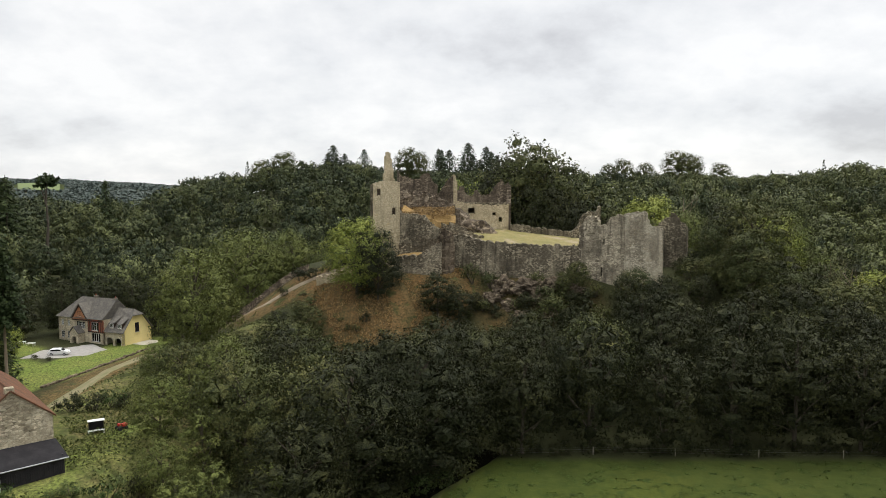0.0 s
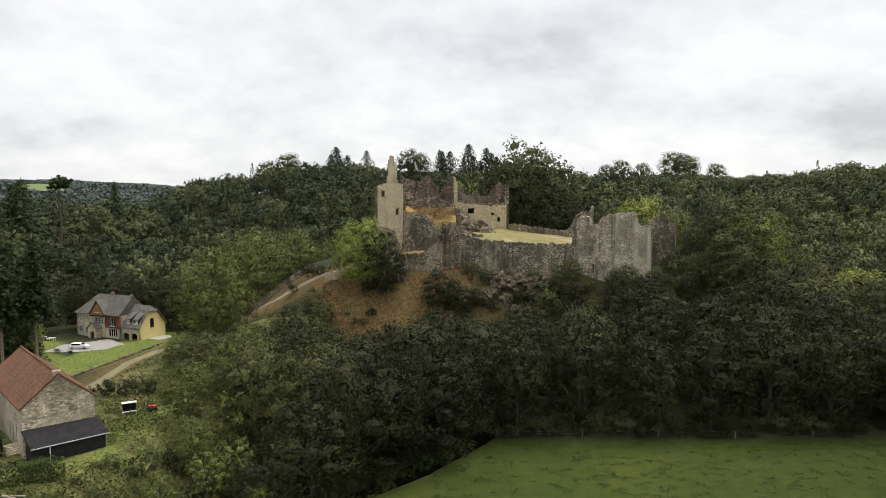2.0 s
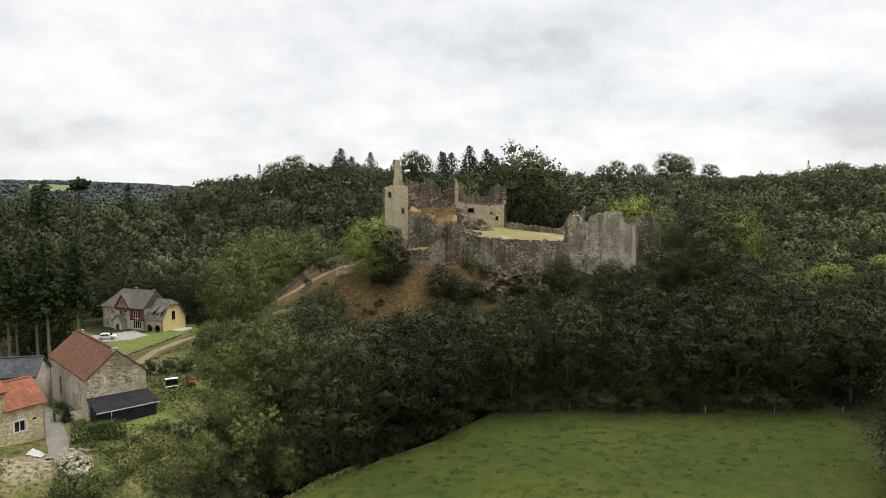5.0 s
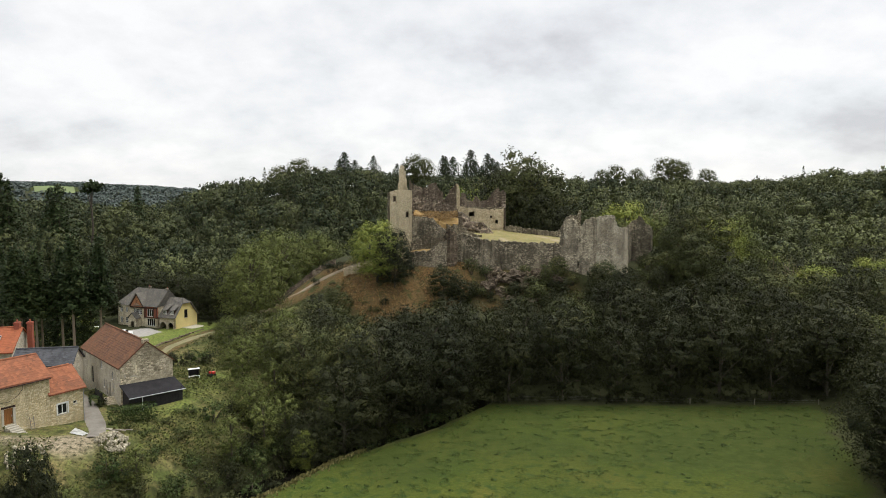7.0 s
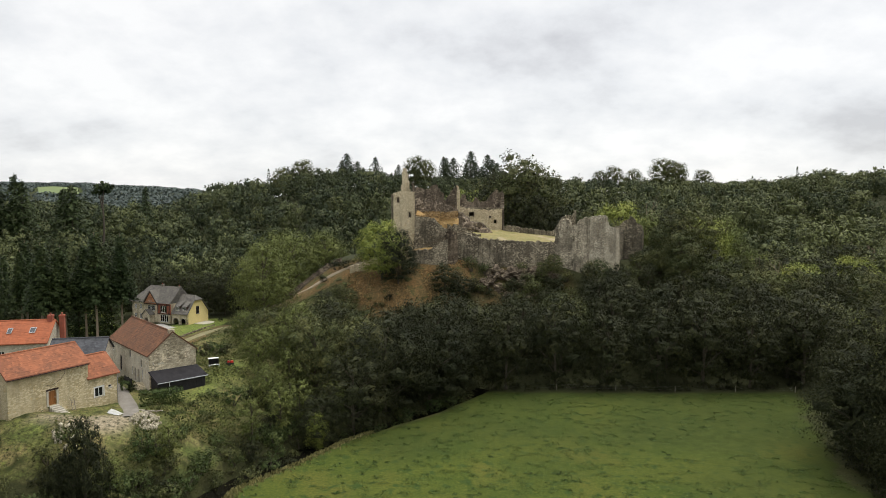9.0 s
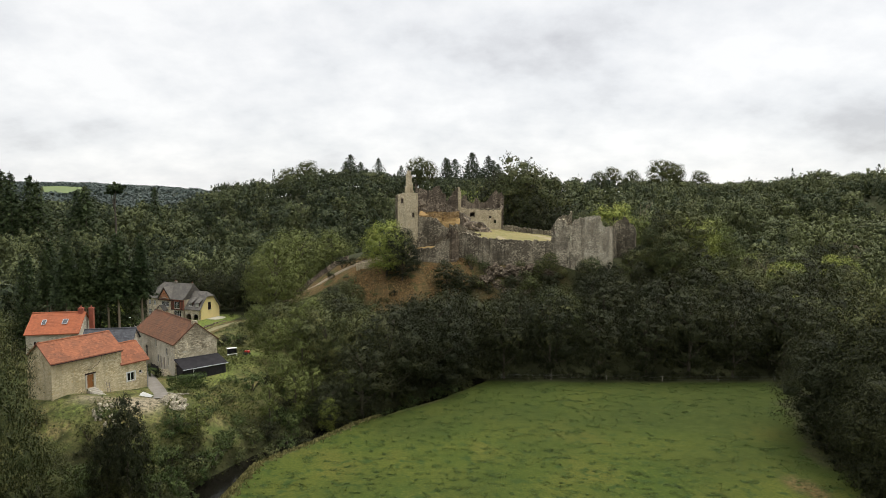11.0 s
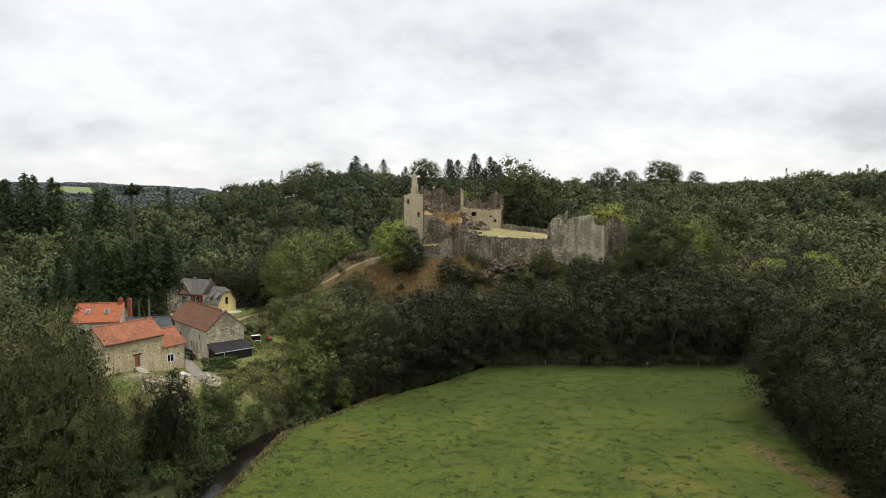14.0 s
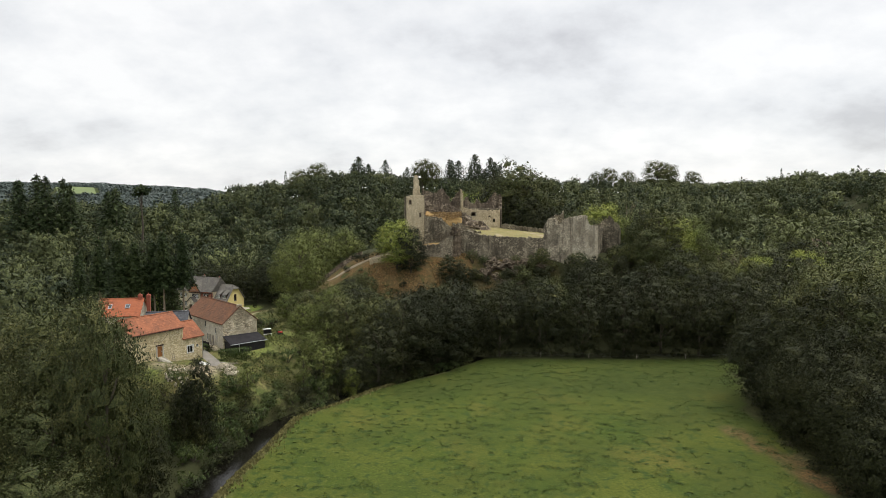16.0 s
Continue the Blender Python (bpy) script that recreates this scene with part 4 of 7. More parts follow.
def roof_slope(bm, length, run, rise, m, course=0.34, th=0.10, over=0.25):
    """One sheet of tile courses, each lapping the one below, from the eave (y = 0, z = 0) up to the ridge, along x."""
    n = max(3, int(math.hypot(run, rise) / course))
    seg = max(2, int(length / 1.0))
    cols = []
    for i in range(seg + 1):
        x = -over + (length + 2 * over) * i / seg
        col = [m @ Vector((x, 0, -0.06))]
        for k in range(n):
            wob = 0.04 * noise.noise((x * 0.6, k * 0.35, length))
            col.append(m @ Vector((x, run * k / n - 0.01, rise * k / n + th + 0.012 + wob)))
            col.append(m @ Vector((x, run * (k + 1) / n - 0.01, rise * (k + 1) / n + th - 0.004 + wob)))
        col.append(m @ Vector((x, run, rise - 0.06)))
        cols.append([bm.verts.new(c) for c in col])
    for a, b in zip(cols, cols[1:]):
        for k in range(len(a)):
            j = (k + 1) % len(a)
            bm.faces.new((a[k], b[k], b[j], a[j]))
    bm.faces.new(cols[0])
    bm.faces.new(cols[-1][::-1])


def flip(length, depth):
    """The rear face of a house: turned half round."""
    return Matrix.Translation((length, depth, 0)) @ Matrix.Rotation(math.pi, 4, "Z")


def side(x, depth_from, depth_to):
    """A gable end at x, running from depth_from to depth_to (outside to the right)."""
    if depth_to > depth_from:
        return Matrix.Translation((x, depth_from, 0)) @ Matrix.Rotation(math.pi / 2, 4, "Z")
    return Matrix.Translation((x, depth_from, 0)) @ Matrix.Rotation(-math.pi / 2, 4, "Z")


def chimney(parent, x, y, z0, z1, w, d, mat):
    bm = bmesh.new()
    add_box(bm, x - w / 2, x + w / 2, y - d / 2, y + d / 2, z0, z1)
    add_box(bm, x - w / 2 - 0.06, x + w / 2 + 0.06, y - d / 2 - 0.06, y + d / 2 + 0.06, z1 - 0.28, z1 - 0.1)
    ch = part("chimney", bm, mat, parent, "brick chimney")
    bm = bmesh.new()
    bmesh.ops.create_cone(bm, cap_ends=True, segments=12, radius1=0.16, radius2=0.12, depth=0.35, matrix=Matrix.Translation((x, y, z1 + 0.17)))
    part("chimney_pot", bm, M_BRICK, ch)


def gable_house(name, origin, direction, length, depth, zb, ze, zr, wall_mat, roof_mat, label, front=(), right=(), left=(), course=0.34, ridge_off=0.5):
    """A plain gabled house. origin: front left corner; direction: along the front, in degrees."""
    m = Matrix.Translation((origin[0], origin[1], 0)) @ Matrix.Rotation(radians(direction), 4, "Z")
    h = thing(name, m, label, "house")
    bm = bmesh.new()
    wall_panel(bm, length, zb, ze, 0.5, [o[:4] for o in front], Matrix.Identity(4))
    part("front_wall", bm, wall_mat, h)
    bm = bmesh.new()
    wall_panel(bm, length, zb, ze, 0.5, [], flip(length, depth))
    part("rear_wall", bm, wall_mat, h)
    for nm, mm, ops in (("right_gable", side(length, 0.5, depth - 0.5), right), ("left_gable", side(0, depth - 0.5, 0.5), left)):
        bm = bmesh.new()
        mm = mm @ Matrix.Translation((0, -0.0, 0))
        wall_panel(bm, depth - 1.0, zb, ze, 0.5, [o[:4] for o in ops], mm)
        off = depth * ridge_off if nm == "right_gable" else depth * (1 - ridge_off)
        add_prism(bm, [(-0.5, ze), (depth - 0.5, ze), (off - 0.5, zr - 0.05)], 0.5, mm)
        part(nm, bm, wall_mat, h)
        for o in ops:
            window(h, mm, *o)
    for o in front:
        window(h, Matrix.Identity(4), *o) if len(o) < 6 or o[5] != "open" else None
    bm = bmesh.new()
    roof_slope(bm, length, depth * ridge_off + 0.3, (zr - ze) * (depth * ridge_off + 0.3) / (depth * ridge_off), Matrix.Translation((0, -0.3, ze - 0.3 * (zr - ze) / (depth * ridge_off))), course)
    part("front_roof", bm, roof_mat, h)
    bm = bmesh.new()
    run2 = depth * (1 - ridge_off)
    roof_slope(bm, length, run2 + 0.3, (zr - ze) * (run2 + 0.3) / run2, flip(length, depth) @ Matrix.Translation((0, -0.3, ze - 0.3 * (zr - ze) / run2)), course)
    part("rear_roof", bm, roof_mat, h)
    bm = bmesh.new()
    for k in range(int(length / 0.4) + 1):
        bmesh.ops.create_cone(bm, cap_ends=True, segments=8, radius1=0.16, radius2=0.14, depth=0.42, matrix=Matrix.Translation((k * 0.4, depth * ridge_off, zr + 0.08)) @ Matrix.Rotation(math.pi / 2, 4, "Y"))
    part("ridge", bm, roof_mat, h)
    return h


def plank_door(parent, m, x0, x1, z0, z1, mat, name="door"):
    bm = bmesh.new()
    n = max(3, int((x1 - x0) / 0.16))
    for k in range(n):
        a, b = x0 + (x1 - x0) * k / n, x0 + (x1 - x0) * (k + 1) / n
        add_box(bm, a + 0.008, b - 0.008, 0.14, 0.20, z0, z1, m)
    d = part(name, bm, mat, parent)
    bm = bmesh.new()
    add_box(bm, x1 - 0.16, x1 - 0.10, 0.07, 0.14, (z0 + z1) / 2 - 0.1, (z0 + z1) / 2 + 0.1, m)
    part("door_handle", bm, M_METAL, d)
    return d


def gutter(parent, m, x0, x1, y, z, mat=None):
    bm = bmesh.new()
    bmesh.ops.create_cone(bm, cap_ends=True, segments=8, radius1=0.07, radius2=0.07, depth=x1 - x0, matrix=m @ Matrix.Translation(((x0 + x1) / 2, y, z)) @ Matrix.Rotation(math.pi / 2, 4, "Y"))
    part("gutter", bm, mat or M_METAL, parent)


def downpipe(parent, m, x, y, z0, z1, mat=None):
    bm = bmesh.new()
    bmesh.ops.create_cone(bm, cap_ends=True, segments=8, radius1=0.05, radius2=0.05, depth=z1 - z0, matrix=m @ Matrix.Translation((x, y, (z0 + z1) / 2)))
    part("downpipe", bm, mat or M_METAL, parent)


def build_barn():
    # front = long side with doors, running from the far end to the near gable
    ang = math.degrees(math.atan2(-13.2, 12.6))
    far = (-58.8, 75.5)
    I = Matrix.Identity(4)
    h = gable_house("stone_barn", far, ang, 18.2, 7.3, 5.0, 11.5, 14.6, M_RENDER, M_TILE_BROWN, "long old stone barn with a rust-brown tiled roof",
                    front=[(0.5, 1.3, 9.4, 11.0, 1), (4.4, 5.5, 6.6, 9.2, 1, "open"), (9.2, 10.0, 9.6, 10.9, 1), (14.2, 15.0, 8.9, 10.2, 1), (10.2, 10.9, 7.0, 8.4, 1), (11.4, 12.2, 6.2, 8.4, 1, "open"), (13.0, 13.8, 6.2, 8.4, 1, "open"), (14.8, 15.4, 7.2, 8.6, 1)])
    plank_door(h, I, 4.4, 5.5, 6.6, 9.2, M_DARKWOOD)
    plank_door(h, I, 11.4, 12.2, 6.2, 8.4, M_POST)
    plank_door(h, I, 13.0, 13.8, 6.2, 8.4, M_POST)
    # the near gable end is bare rubble stone: a facing a hand's width proud
    g = side(18.2, 0.0, 7.3)
    bm = bmesh.new()
    wall_panel(bm, 7.3, 5.0, 11.5, 0.12, [(1.3, 2.2, 9.75, 10.05), (0.5, 0.75, 9.8, 10.3), (2.1, 2.35, 13.0, 13.0 + 0.3)][:2], g @ Matrix.Translation((0, -0.12, 0)))
    add_prism(bm, [(0, 11.5), (7.3, 11.5), (3.65, 14.55)], 0.12, g @ Matrix.Translation((0, -0.12, 0)))
    part("stone_facing", bm, M_BARN, h, "bare rubble gable end")
    bm = bmesh.new()
    add_box(bm, 17.6, 18.35, 3.2, 4.0, 13.8, 14.95)
    part("chimney_stump", bm, M_BARN, h)
    bm = bmesh.new()
    for s in (1, -1):
        mm = g @ Matrix.Translation((3.65, -0.16, 14.65)) @ Matrix.Rotation(math.atan2(3.1, 3.65) * s, 4, "Y")
        add_box(bm, 0 if s > 0 else -5.0, 5.0 if s > 0 else 0, 0, 0.22, -0.06, 0.06, mm)
    part("verge_tiles", bm, M_TILE_BROWN, h)
    # lean-to shed of black boards against the gable
    s = thing("lean_to_shed", h.matrix_basis @ g, "black board lean-to with a felt roof against the barn", "shed")
    bm = bmesh.new()
    pts = [(-0.15, 8.85), (7.5, 8.75), (7.6, 7.55), (-0.05, 7.6)]
    top = [(-0.2, -0.12, 8.95), (7.45, -0.12, 8.85), (7.9, -3.1, 7.65), (0.1, -3.1, 7.65)]
    vs = [bm.verts.new(c) for c in top] + [bm.verts.new((a, b, c - 0.14)) for a, b, c in top]
    bm.faces.new(vs[:4])
    bm.faces.new(vs[4:][::-1])
    for i in range(4):
        j = (i + 1) % 4
        bm.faces.new((vs[i], vs[4 + i], vs[4 + j], vs[j]))
    part("felt_roof", bm, M_FELT, s)
    board = bmesh.new()
    add_box(board, 0, 0.195, -2.85, -2.78, 5.6, 7.55)
    first = part("board", board, M_DARKWOOD, s, m=Matrix.Translation((0.2, 0, 0)))
    for k in range(1, 36):
        part_mesh("board", first.data, s, m=Matrix.Translation((0.2 + k * 0.205, -0.015 * (k % 2), 0)))
    for x in (0.2, 7.4):
        box_part("end_boards", (x, x + 0.1, -2.8, -0.14, 5.6, 7.9), M_DARKWOOD, s)
    bm = bmesh.new()
    add_box(bm, 3.8, 7.6, -2.95, -0.2, 4.2, 5.7)
    part("stone_footing", bm, M_BARN, s)
    gutter(s, Matrix.Identity(4), 0.1, 7.9, -3.14, 7.55)
    downpipe(s, Matrix.Identity(4), 1.9, -3.1, 5.4, 7.5, M_WHITE)


def build_cottage():
    ang = math.degrees(math.atan2(8.9, 5.2))
    I = Matrix.Identity(4)
    h = gable_house("stone_house", (-55.5, 43.6), ang, 10.4, 6.4, 4.2, 12.9, 15.2, M_HOUSE, M_TILE_RED, "yellow limestone house with an orange tiled roof under repair",
                    front=[(5.0, 6.0, 8.1, 10.0, 1, "open")], ridge_off=0.5)
    plank_door(h, I, 5.0, 6.0, 8.1, 10.0, M_DOOR)
    bm = bmesh.new()
    for a, b, c, d in ((4.72, 4.99, 8.0, 10.05), (6.01, 6.28, 8.0, 10.05)):
        add_box(bm, a, b, -0.05, 0.3, c, d)
    part("door_jamb", bm, M_GREYSTONE, h)
    bm = bmesh.new()
    add_box(bm, 4.7, 6.3, -0.05, 0.3, 10.06, 10.3)
    part("lintel", bm, M_TIMBER, h)
    # no hole here: a dark panel on the wall gives the cellar opening's shade
    bm = bmesh.new()
    add_box(bm, 1.5, 3.4, -0.03, 0.1, 5.6, 6.5)
    part("cellar_shade_panel", bm, M_DARKWOOD, h, "near-black panel for the shade in a cellar opening under a timber")
    gutter(h, I, -0.2, 10.4, -0.42, 12.62, M_TIMBER)
    # outside stair of stone steps
    st = thing("stone_steps", h.matrix_basis, "worn pale stone steps up to the house door", "steps")
    for k in range(8):
        bm = bmesh.new()
        add_box(bm, 4.9 + 0.1 * k, 6.2 + 0.1 * k, -0.4 - 0.3 * k, -0.08 - 0.3 * k, 4.4, 8.05 - 0.2 * k, bevel=0.02)
        part("step", bm, M_GREYSTONE, st)
    # lower annex
    an = gable_house("stone_annex", (-50.25, 52.6), ang, 4.3, 6.0, 4.2, 10.6, 13.0, M_HOUSE, M_TILE_RED, "low limestone annex with an orange tiled roof",
                     front=[(0.9, 2.1, 7.6, 8.9, 2), (2.9, 3.4, 8.5, 8.9, 1)])
    bm = bmesh.new()
    for a, b, c, d in ((0.72, 0.89, 7.5, 9.0), (2.11, 2.28, 7.5, 9.0), (0.72, 2.28, 8.91, 9.08)):
        add_box(bm, a, b, -0.025, 0.2, c, d)
    part("window_surround", bm, M_WHITE, an)
    downpipe(an, I, 4.2, -0.1, 5.0, 10.4)
    # ladder leaning on the front wall
    ld = thing("ladder", h.matrix_basis, "pale wooden ladder leaning on the house wall", "ladder")
    mm = Matrix.Translation((7.8, -0.75, 5.4)) @ Matrix.Rotation(radians(-12), 4, "X")
    for x in (0, 0.42):
        bm = bmesh.new()
        add_box(bm, x, x + 0.06, 0, 0.05, 0, 3.0, mm)
        part("rail", bm, M_POST, ld)
    for k in range(9):
        bm = bmesh.new()
        add_box(bm, 0.06, 0.42, 0.01, 0.04, 0.25 + k * 0.31, 0.29 + k * 0.31, mm)
        part("rung", bm, M_POST, ld)
    # cables on the front
    cab = bpy.data.curves.new("cable", "CURVE")
    cab.dimensions, cab.bevel_depth = "3D", 0.025
    sp = cab.splines.new("POLY")
    cps = [(4.4, -0.06, 10.9), (5.6, -0.06, 10.8), (6.6, -0.06, 11.3), (7.2, -0.06, 12.0), (7.25, -0.06, 12.6)]
    sp.points.add(len(cps) - 1)
    for p, c in zip(sp.points, cps):
        p.co = (*c, 1)
    cab.materials.append(M_TYRE)
    o = new("cable", cab)
    o.parent = h


def build_red_house():
    ang = 12.0
    h = gable_house("red_roof_house", (-75.8, 69.4), ang, 8.6, 8.0, 5.5, 11.6, 14.6, M_RENDER, M_TILE_NEW, "stone house with a bright orange roof and skylights",
                    front=[(1.2, 2.2, 8.6, 10.2, 2), (5.4, 6.2, 8.6, 10.2, 2)])
    k = math.atan2(3.0, 4.0)
    for x, s in ((2.4, 0.55), (5.9, 0.75)):
        mm = Matrix.Translation((x, 2.0, 13.1 + 0.12)) @ Matrix.Rotation(k, 4, "X")
        bm = bmesh.new()
        add_box(bm, -s / 2 - 0.08, s / 2 + 0.08, -0.6, 0.6, 0.05, 0.16, mm)
        f = part("skylight", bm, M_METAL, h)
        bm = bmesh.new()
        add_box(bm, -s / 2, s / 2, -0.5, 0.5, 0.165, 0.18, mm)
        part("pane", bm, M_GLASS, f)
    chimney(h, 8.0, 4.0, 13.2, 15.5, 0.75, 0.9, M_BRICK)
    chimney(h, 9.4, 5.2, 10.6, 15.3, 0.75, 0.8, M_BRICK)
    downpipe(h, Matrix.Identity(4), 8.5, -0.1, 6.0, 11.4)
    s = gable_house("slate_outhouse", (-63.0, 64.4), ang, 8.0, 5.0, 4.8, 11.0, 12.9, M_RENDER, M_SLATE_BLUE, "low stone outhouse with a dark slate roof")


build_barn()
build_cottage()
build_red_house()


def hip_roof(bm, x0, x1, depth, ze, zr, hip, over, m, right_hip=0.0):
    """A roof with a hipped left end, in courses."""
    n = 16
    y0, y1, ym = -over, depth + over, depth / 2
    prev = None
    for k in range(n + 1):
        u = k / n
        z = ze + (zr - ze) * u + (0.25 * (1 - u) ** 3 if u < 1 else 0)
        xa, xb = x0 - over + (hip + over) * u, x1 + (over if right_hip else 0.1) - (right_hip + over) * u * (1 if right_hip else 0)
        ya, yb = y0 + (ym - y0) * u, y1 + (ym - y1) * u
        for drop in (0, 1):
            zz = z - 0.06 * drop if k else z
            if k == 0 and drop:
                continue
            ring = [bm.verts.new(m @ Vector(c)) for c in ((xa, ya, zz + (0.06 if drop == 0 and 0 < k < n else 0)), (xb, ya, zz + (0.06 if drop == 0 and 0 < k < n else 0)), (xb, yb, zz), (xa, yb, zz))]
            if prev:
                for i in range(4):
                    j = (i + 1) % 4
                    bm.faces.new((prev[i], prev[j], ring[j], ring[i]))
            prev = ring


def build_villa():
    m = Matrix.Translation((-101.4, 171.35, 0)) @ Matrix.Rotation(radians(-22.4), 4, "Z")
    h = thing("villa", m, "half-timbered stone villa with slate roof and yellow gable", "house")
    I = Matrix.Identity(4)
    zb, ze, zr = -4.4, 3.0, 7.9
    wins = [(1.0, 2.0, 0.9, 2.3, 2), (3.2, 4.2, 0.9, 2.3, 2), (0.9, 2.1, -2.4, -0.7, 2), (3.1, 4.3, -2.4, -0.7, 2), (6.6, 9.8, 0.5, 2.2, 3)]
    bm = bmesh.new()
    wall_panel(bm, 11.0, zb, ze, 0.45, [w[:4] for w in wins], I)
    part("front_wall", bm, M_MANSION, h)
    for w in wins:
        window(h, I, *w[:4], 3 if w[1] - w[0] < 2 else 6, None, "window", 3)
    tw = [(12.3, 14.6, 0.2, 2.4, 3), (11.9, 15.0, -2.7, -0.5, 4)]
    bm = bmesh.new()
    wall_panel(bm, 5.2, zb, -0.3, 0.45, [(0.9, 4.0, -2.7, -0.5)], Matrix.Translation((11.0, 0, 0)))
    part("ground_floor_wall", bm, M_MANSION, h)
    bm = bmesh.new()
    wall_panel(bm, 5.2, -0.28, ze, 0.5, [(1.3, 3.6, 0.2, 2.4)], Matrix.Translation((11.0, -0.25, 0)))
    part("infill_wall", bm, M_INFILL, h, "red brick infill between timbers")
    bm = bmesh.new()
    mt = Matrix.Translation((11.0, -0.31, 0))
    for x in (0.0, 0.55, 1.1, 3.7, 4.3, 4.95):
        add_box(bm, x, x + 0.22, 0, 0.1, -0.28, ze, mt)
    for z in (-0.3, 2.55):
        add_box(bm, 0, 5.2, -0.01, 0.09, z, z + 0.25, mt)
    part("timber_frame", bm, M_TIMBER, h, "dark timber studs and rails")
    window(h, Matrix.Translation((0, -0.25, 0)), *tw[0])
    window(h, I, *tw[1])
    bm = bmesh.new()
    wall_panel(bm, 9.0, zb, ze, 0.45, [(2.0, 3.2, 0.9, 2.3), (5.5, 6.7, 0.9, 2.3)], side(0, 9.0, 0.0))
    part("left_wall", bm, M_MANSION, h)
    bm = bmesh.new()
    wall_panel(bm, 16.2, zb, ze, 0.45, [], flip(16.2, 9.0))
    part("rear_wall", bm, M_MANSION, h)
    bm = bmesh.new()
    wall_panel(bm, 9.0, zb, ze, 0.45, [], side(16.2, 0.0, 9.0))
    add_prism(bm, [(0, ze), (9.0, ze), (4.5, zr - 0.1)], 0.45, side(16.2, 0.0, 9.0))
    part("right_wall", bm, M_MANSION, h)
    bm = bmesh.new()
    hip_roof(bm, 0, 16.2, 9.0, ze - 0.1, zr, 3.4, 0.5, I)
    part("main_roof", bm, M_SLATE, h, "grey-brown slate roof with a hipped end")
    # cross gable with brown boarding
    bm = bmesh.new()
    add_prism(bm, [(5.4, ze - 0.35), (11.0, ze - 0.35), (8.2, 6.7)], 0.4, Matrix.Translation((0, -0.35, 0)))
    gb = part("front_gable", bm, M_BOARDS, h, "orange-brown boarded gable")
    bm = bmesh.new()
    for s in (1, -1):
        mm = Matrix.Translation((8.2, -0.55, 6.95)) @ Matrix.Rotation(s * math.atan2(3.9, 2.9), 4, "Y")
        add_box(bm, 0 if s > 0 else -5.0, 5.0 if s > 0 else 0, 0, 4.8, -0.05, 0.16, mm)
    part("gable_roof", bm, M_SLATE, h)
    bm = bmesh.new()
    add_box(bm, 5.4, 11.0, -0.42, -0.34, 2.55, 2.85)
    for s in (1, -1):
        mm = Matrix.Translation((8.2, -0.48, 6.75)) @ Matrix.Rotation(s * math.atan2(3.9, 2.9), 4, "Y")
        add_box(bm, 0 if s > 0 else -4.6, 4.6 if s > 0 else 0, 0, 0.1, -0.28, 0.0, mm)
    part("bargeboard", bm, M_TIMBER, h)
    window(h, Matrix.Translation((0, -0.46, 0)), 7.6, 8.8, 3.7, 4.9, 2, M_TIMBER)
    # porch
    bm = bmesh.new()
    wall_panel(bm, 3.2, zb, -0.6, 0.35, [(0.9, 2.3, zb, -1.5)], Matrix.Translation((6.2, -1.8, 0)))
    add_prism(bm, [(0, -0.6), (3.2, -0.6), (1.6, 1.0)], 0.35, Matrix.Translation((6.2, -1.8, 0)))
    for x in (6.2, 9.05):
        add_box(bm, x, x + 0.35, -1.44, -0.01, zb, -0.6)
    part("porch", bm, M_MANSION, h, "stone entrance porch")
    bm = bmesh.new()
    for s in (1, -1):
        mm = Matrix.Translation((7.8, -2.0, 1.15)) @ Matrix.Rotation(s * math.atan2(1.6, 1.6), 4, "Y")
        add_box(bm, 0 if s > 0 else -2.5, 2.5 if s > 0 else 0, 0, 2.1, -0.03, 0.12, mm)
    part("porch_roof", bm, M_SLATE, h)
    plank_door(h, Matrix.Translation((0, -0.3, 0)), 7.1, 8.5, zb, -1.5, M_TIMBER)
    # annex with two arches, slate roof, dormers and a yellow clipped gable
    bm = bmesh.new()
    holes = [(0.5, 2.7, zb, -1.3), (3.5, 5.5, zb, -1.3)]
    mx = Matrix.Translation((16.25, 0.3, 0))
    wall_panel(bm, 6.25, zb, 0.2, 0.5, holes, mx)
    aw = part("arch_wall", bm, M_MANSION, h)
    for a, b, _, zt in holes:
        c, r = (a + b) / 2, (b - a) / 2
        arc = [(c + r * math.cos(q), zt - r * 0.75 + r * 0.75 * math.sin(q)) for q in np.linspace(0, math.pi, 13)]
        bm = bmesh.new()
        for s in (1, -1):
            half = [p for p in arc if (p[0] - c) * s >= -1e-6]
            corner = (c + s * r, zt + 0.001)
            pts = ([corner] + half) if s > 0 else ([corner] + half[::-1])
            add_prism(bm, pts + [(c, zt + 0.001)], 0.46, mx @ Matrix.Translation((0, 0.02, 0)))
        part("arch", bm, M_GREYSTONE, aw)
    bm = bmesh.new()
    add_box(bm, 16.3, 22.4, 3.0, 3.2, zb, 0.1)
    part("garage_back", bm, M_DARKWOOD, h)
    bm = bmesh.new()
    g = side(22.5, 0.3, 9.3)
    wall_panel(bm, 9.0, zb, 0.2, 0.45, [(3.9, 5.1, -0.6 + 0.001, 0.19)][:0], g)
    add_prism(bm, [(0, 0.2), (9.0, 0.2), (6.1, 4.0), (2.9, 4.0)], 0.45, g)
    part("yellow_gable", bm, M_YELLOW, h, "pale yellow rendered gable wall")
    window(h, g @ Matrix.Translation((0, -0.16, 0)), 3.8, 5.0, -0.2, 2.2, 2, M_TIMBER)
    bm = bmesh.new()
    a = [(-0.2, -0.35, 0.05), (6.75, -0.35, 0.05), (6.75, 2.75, 4.1), (5.3, 4.5, 5.5), (-0.2, 4.5, 5.5)]
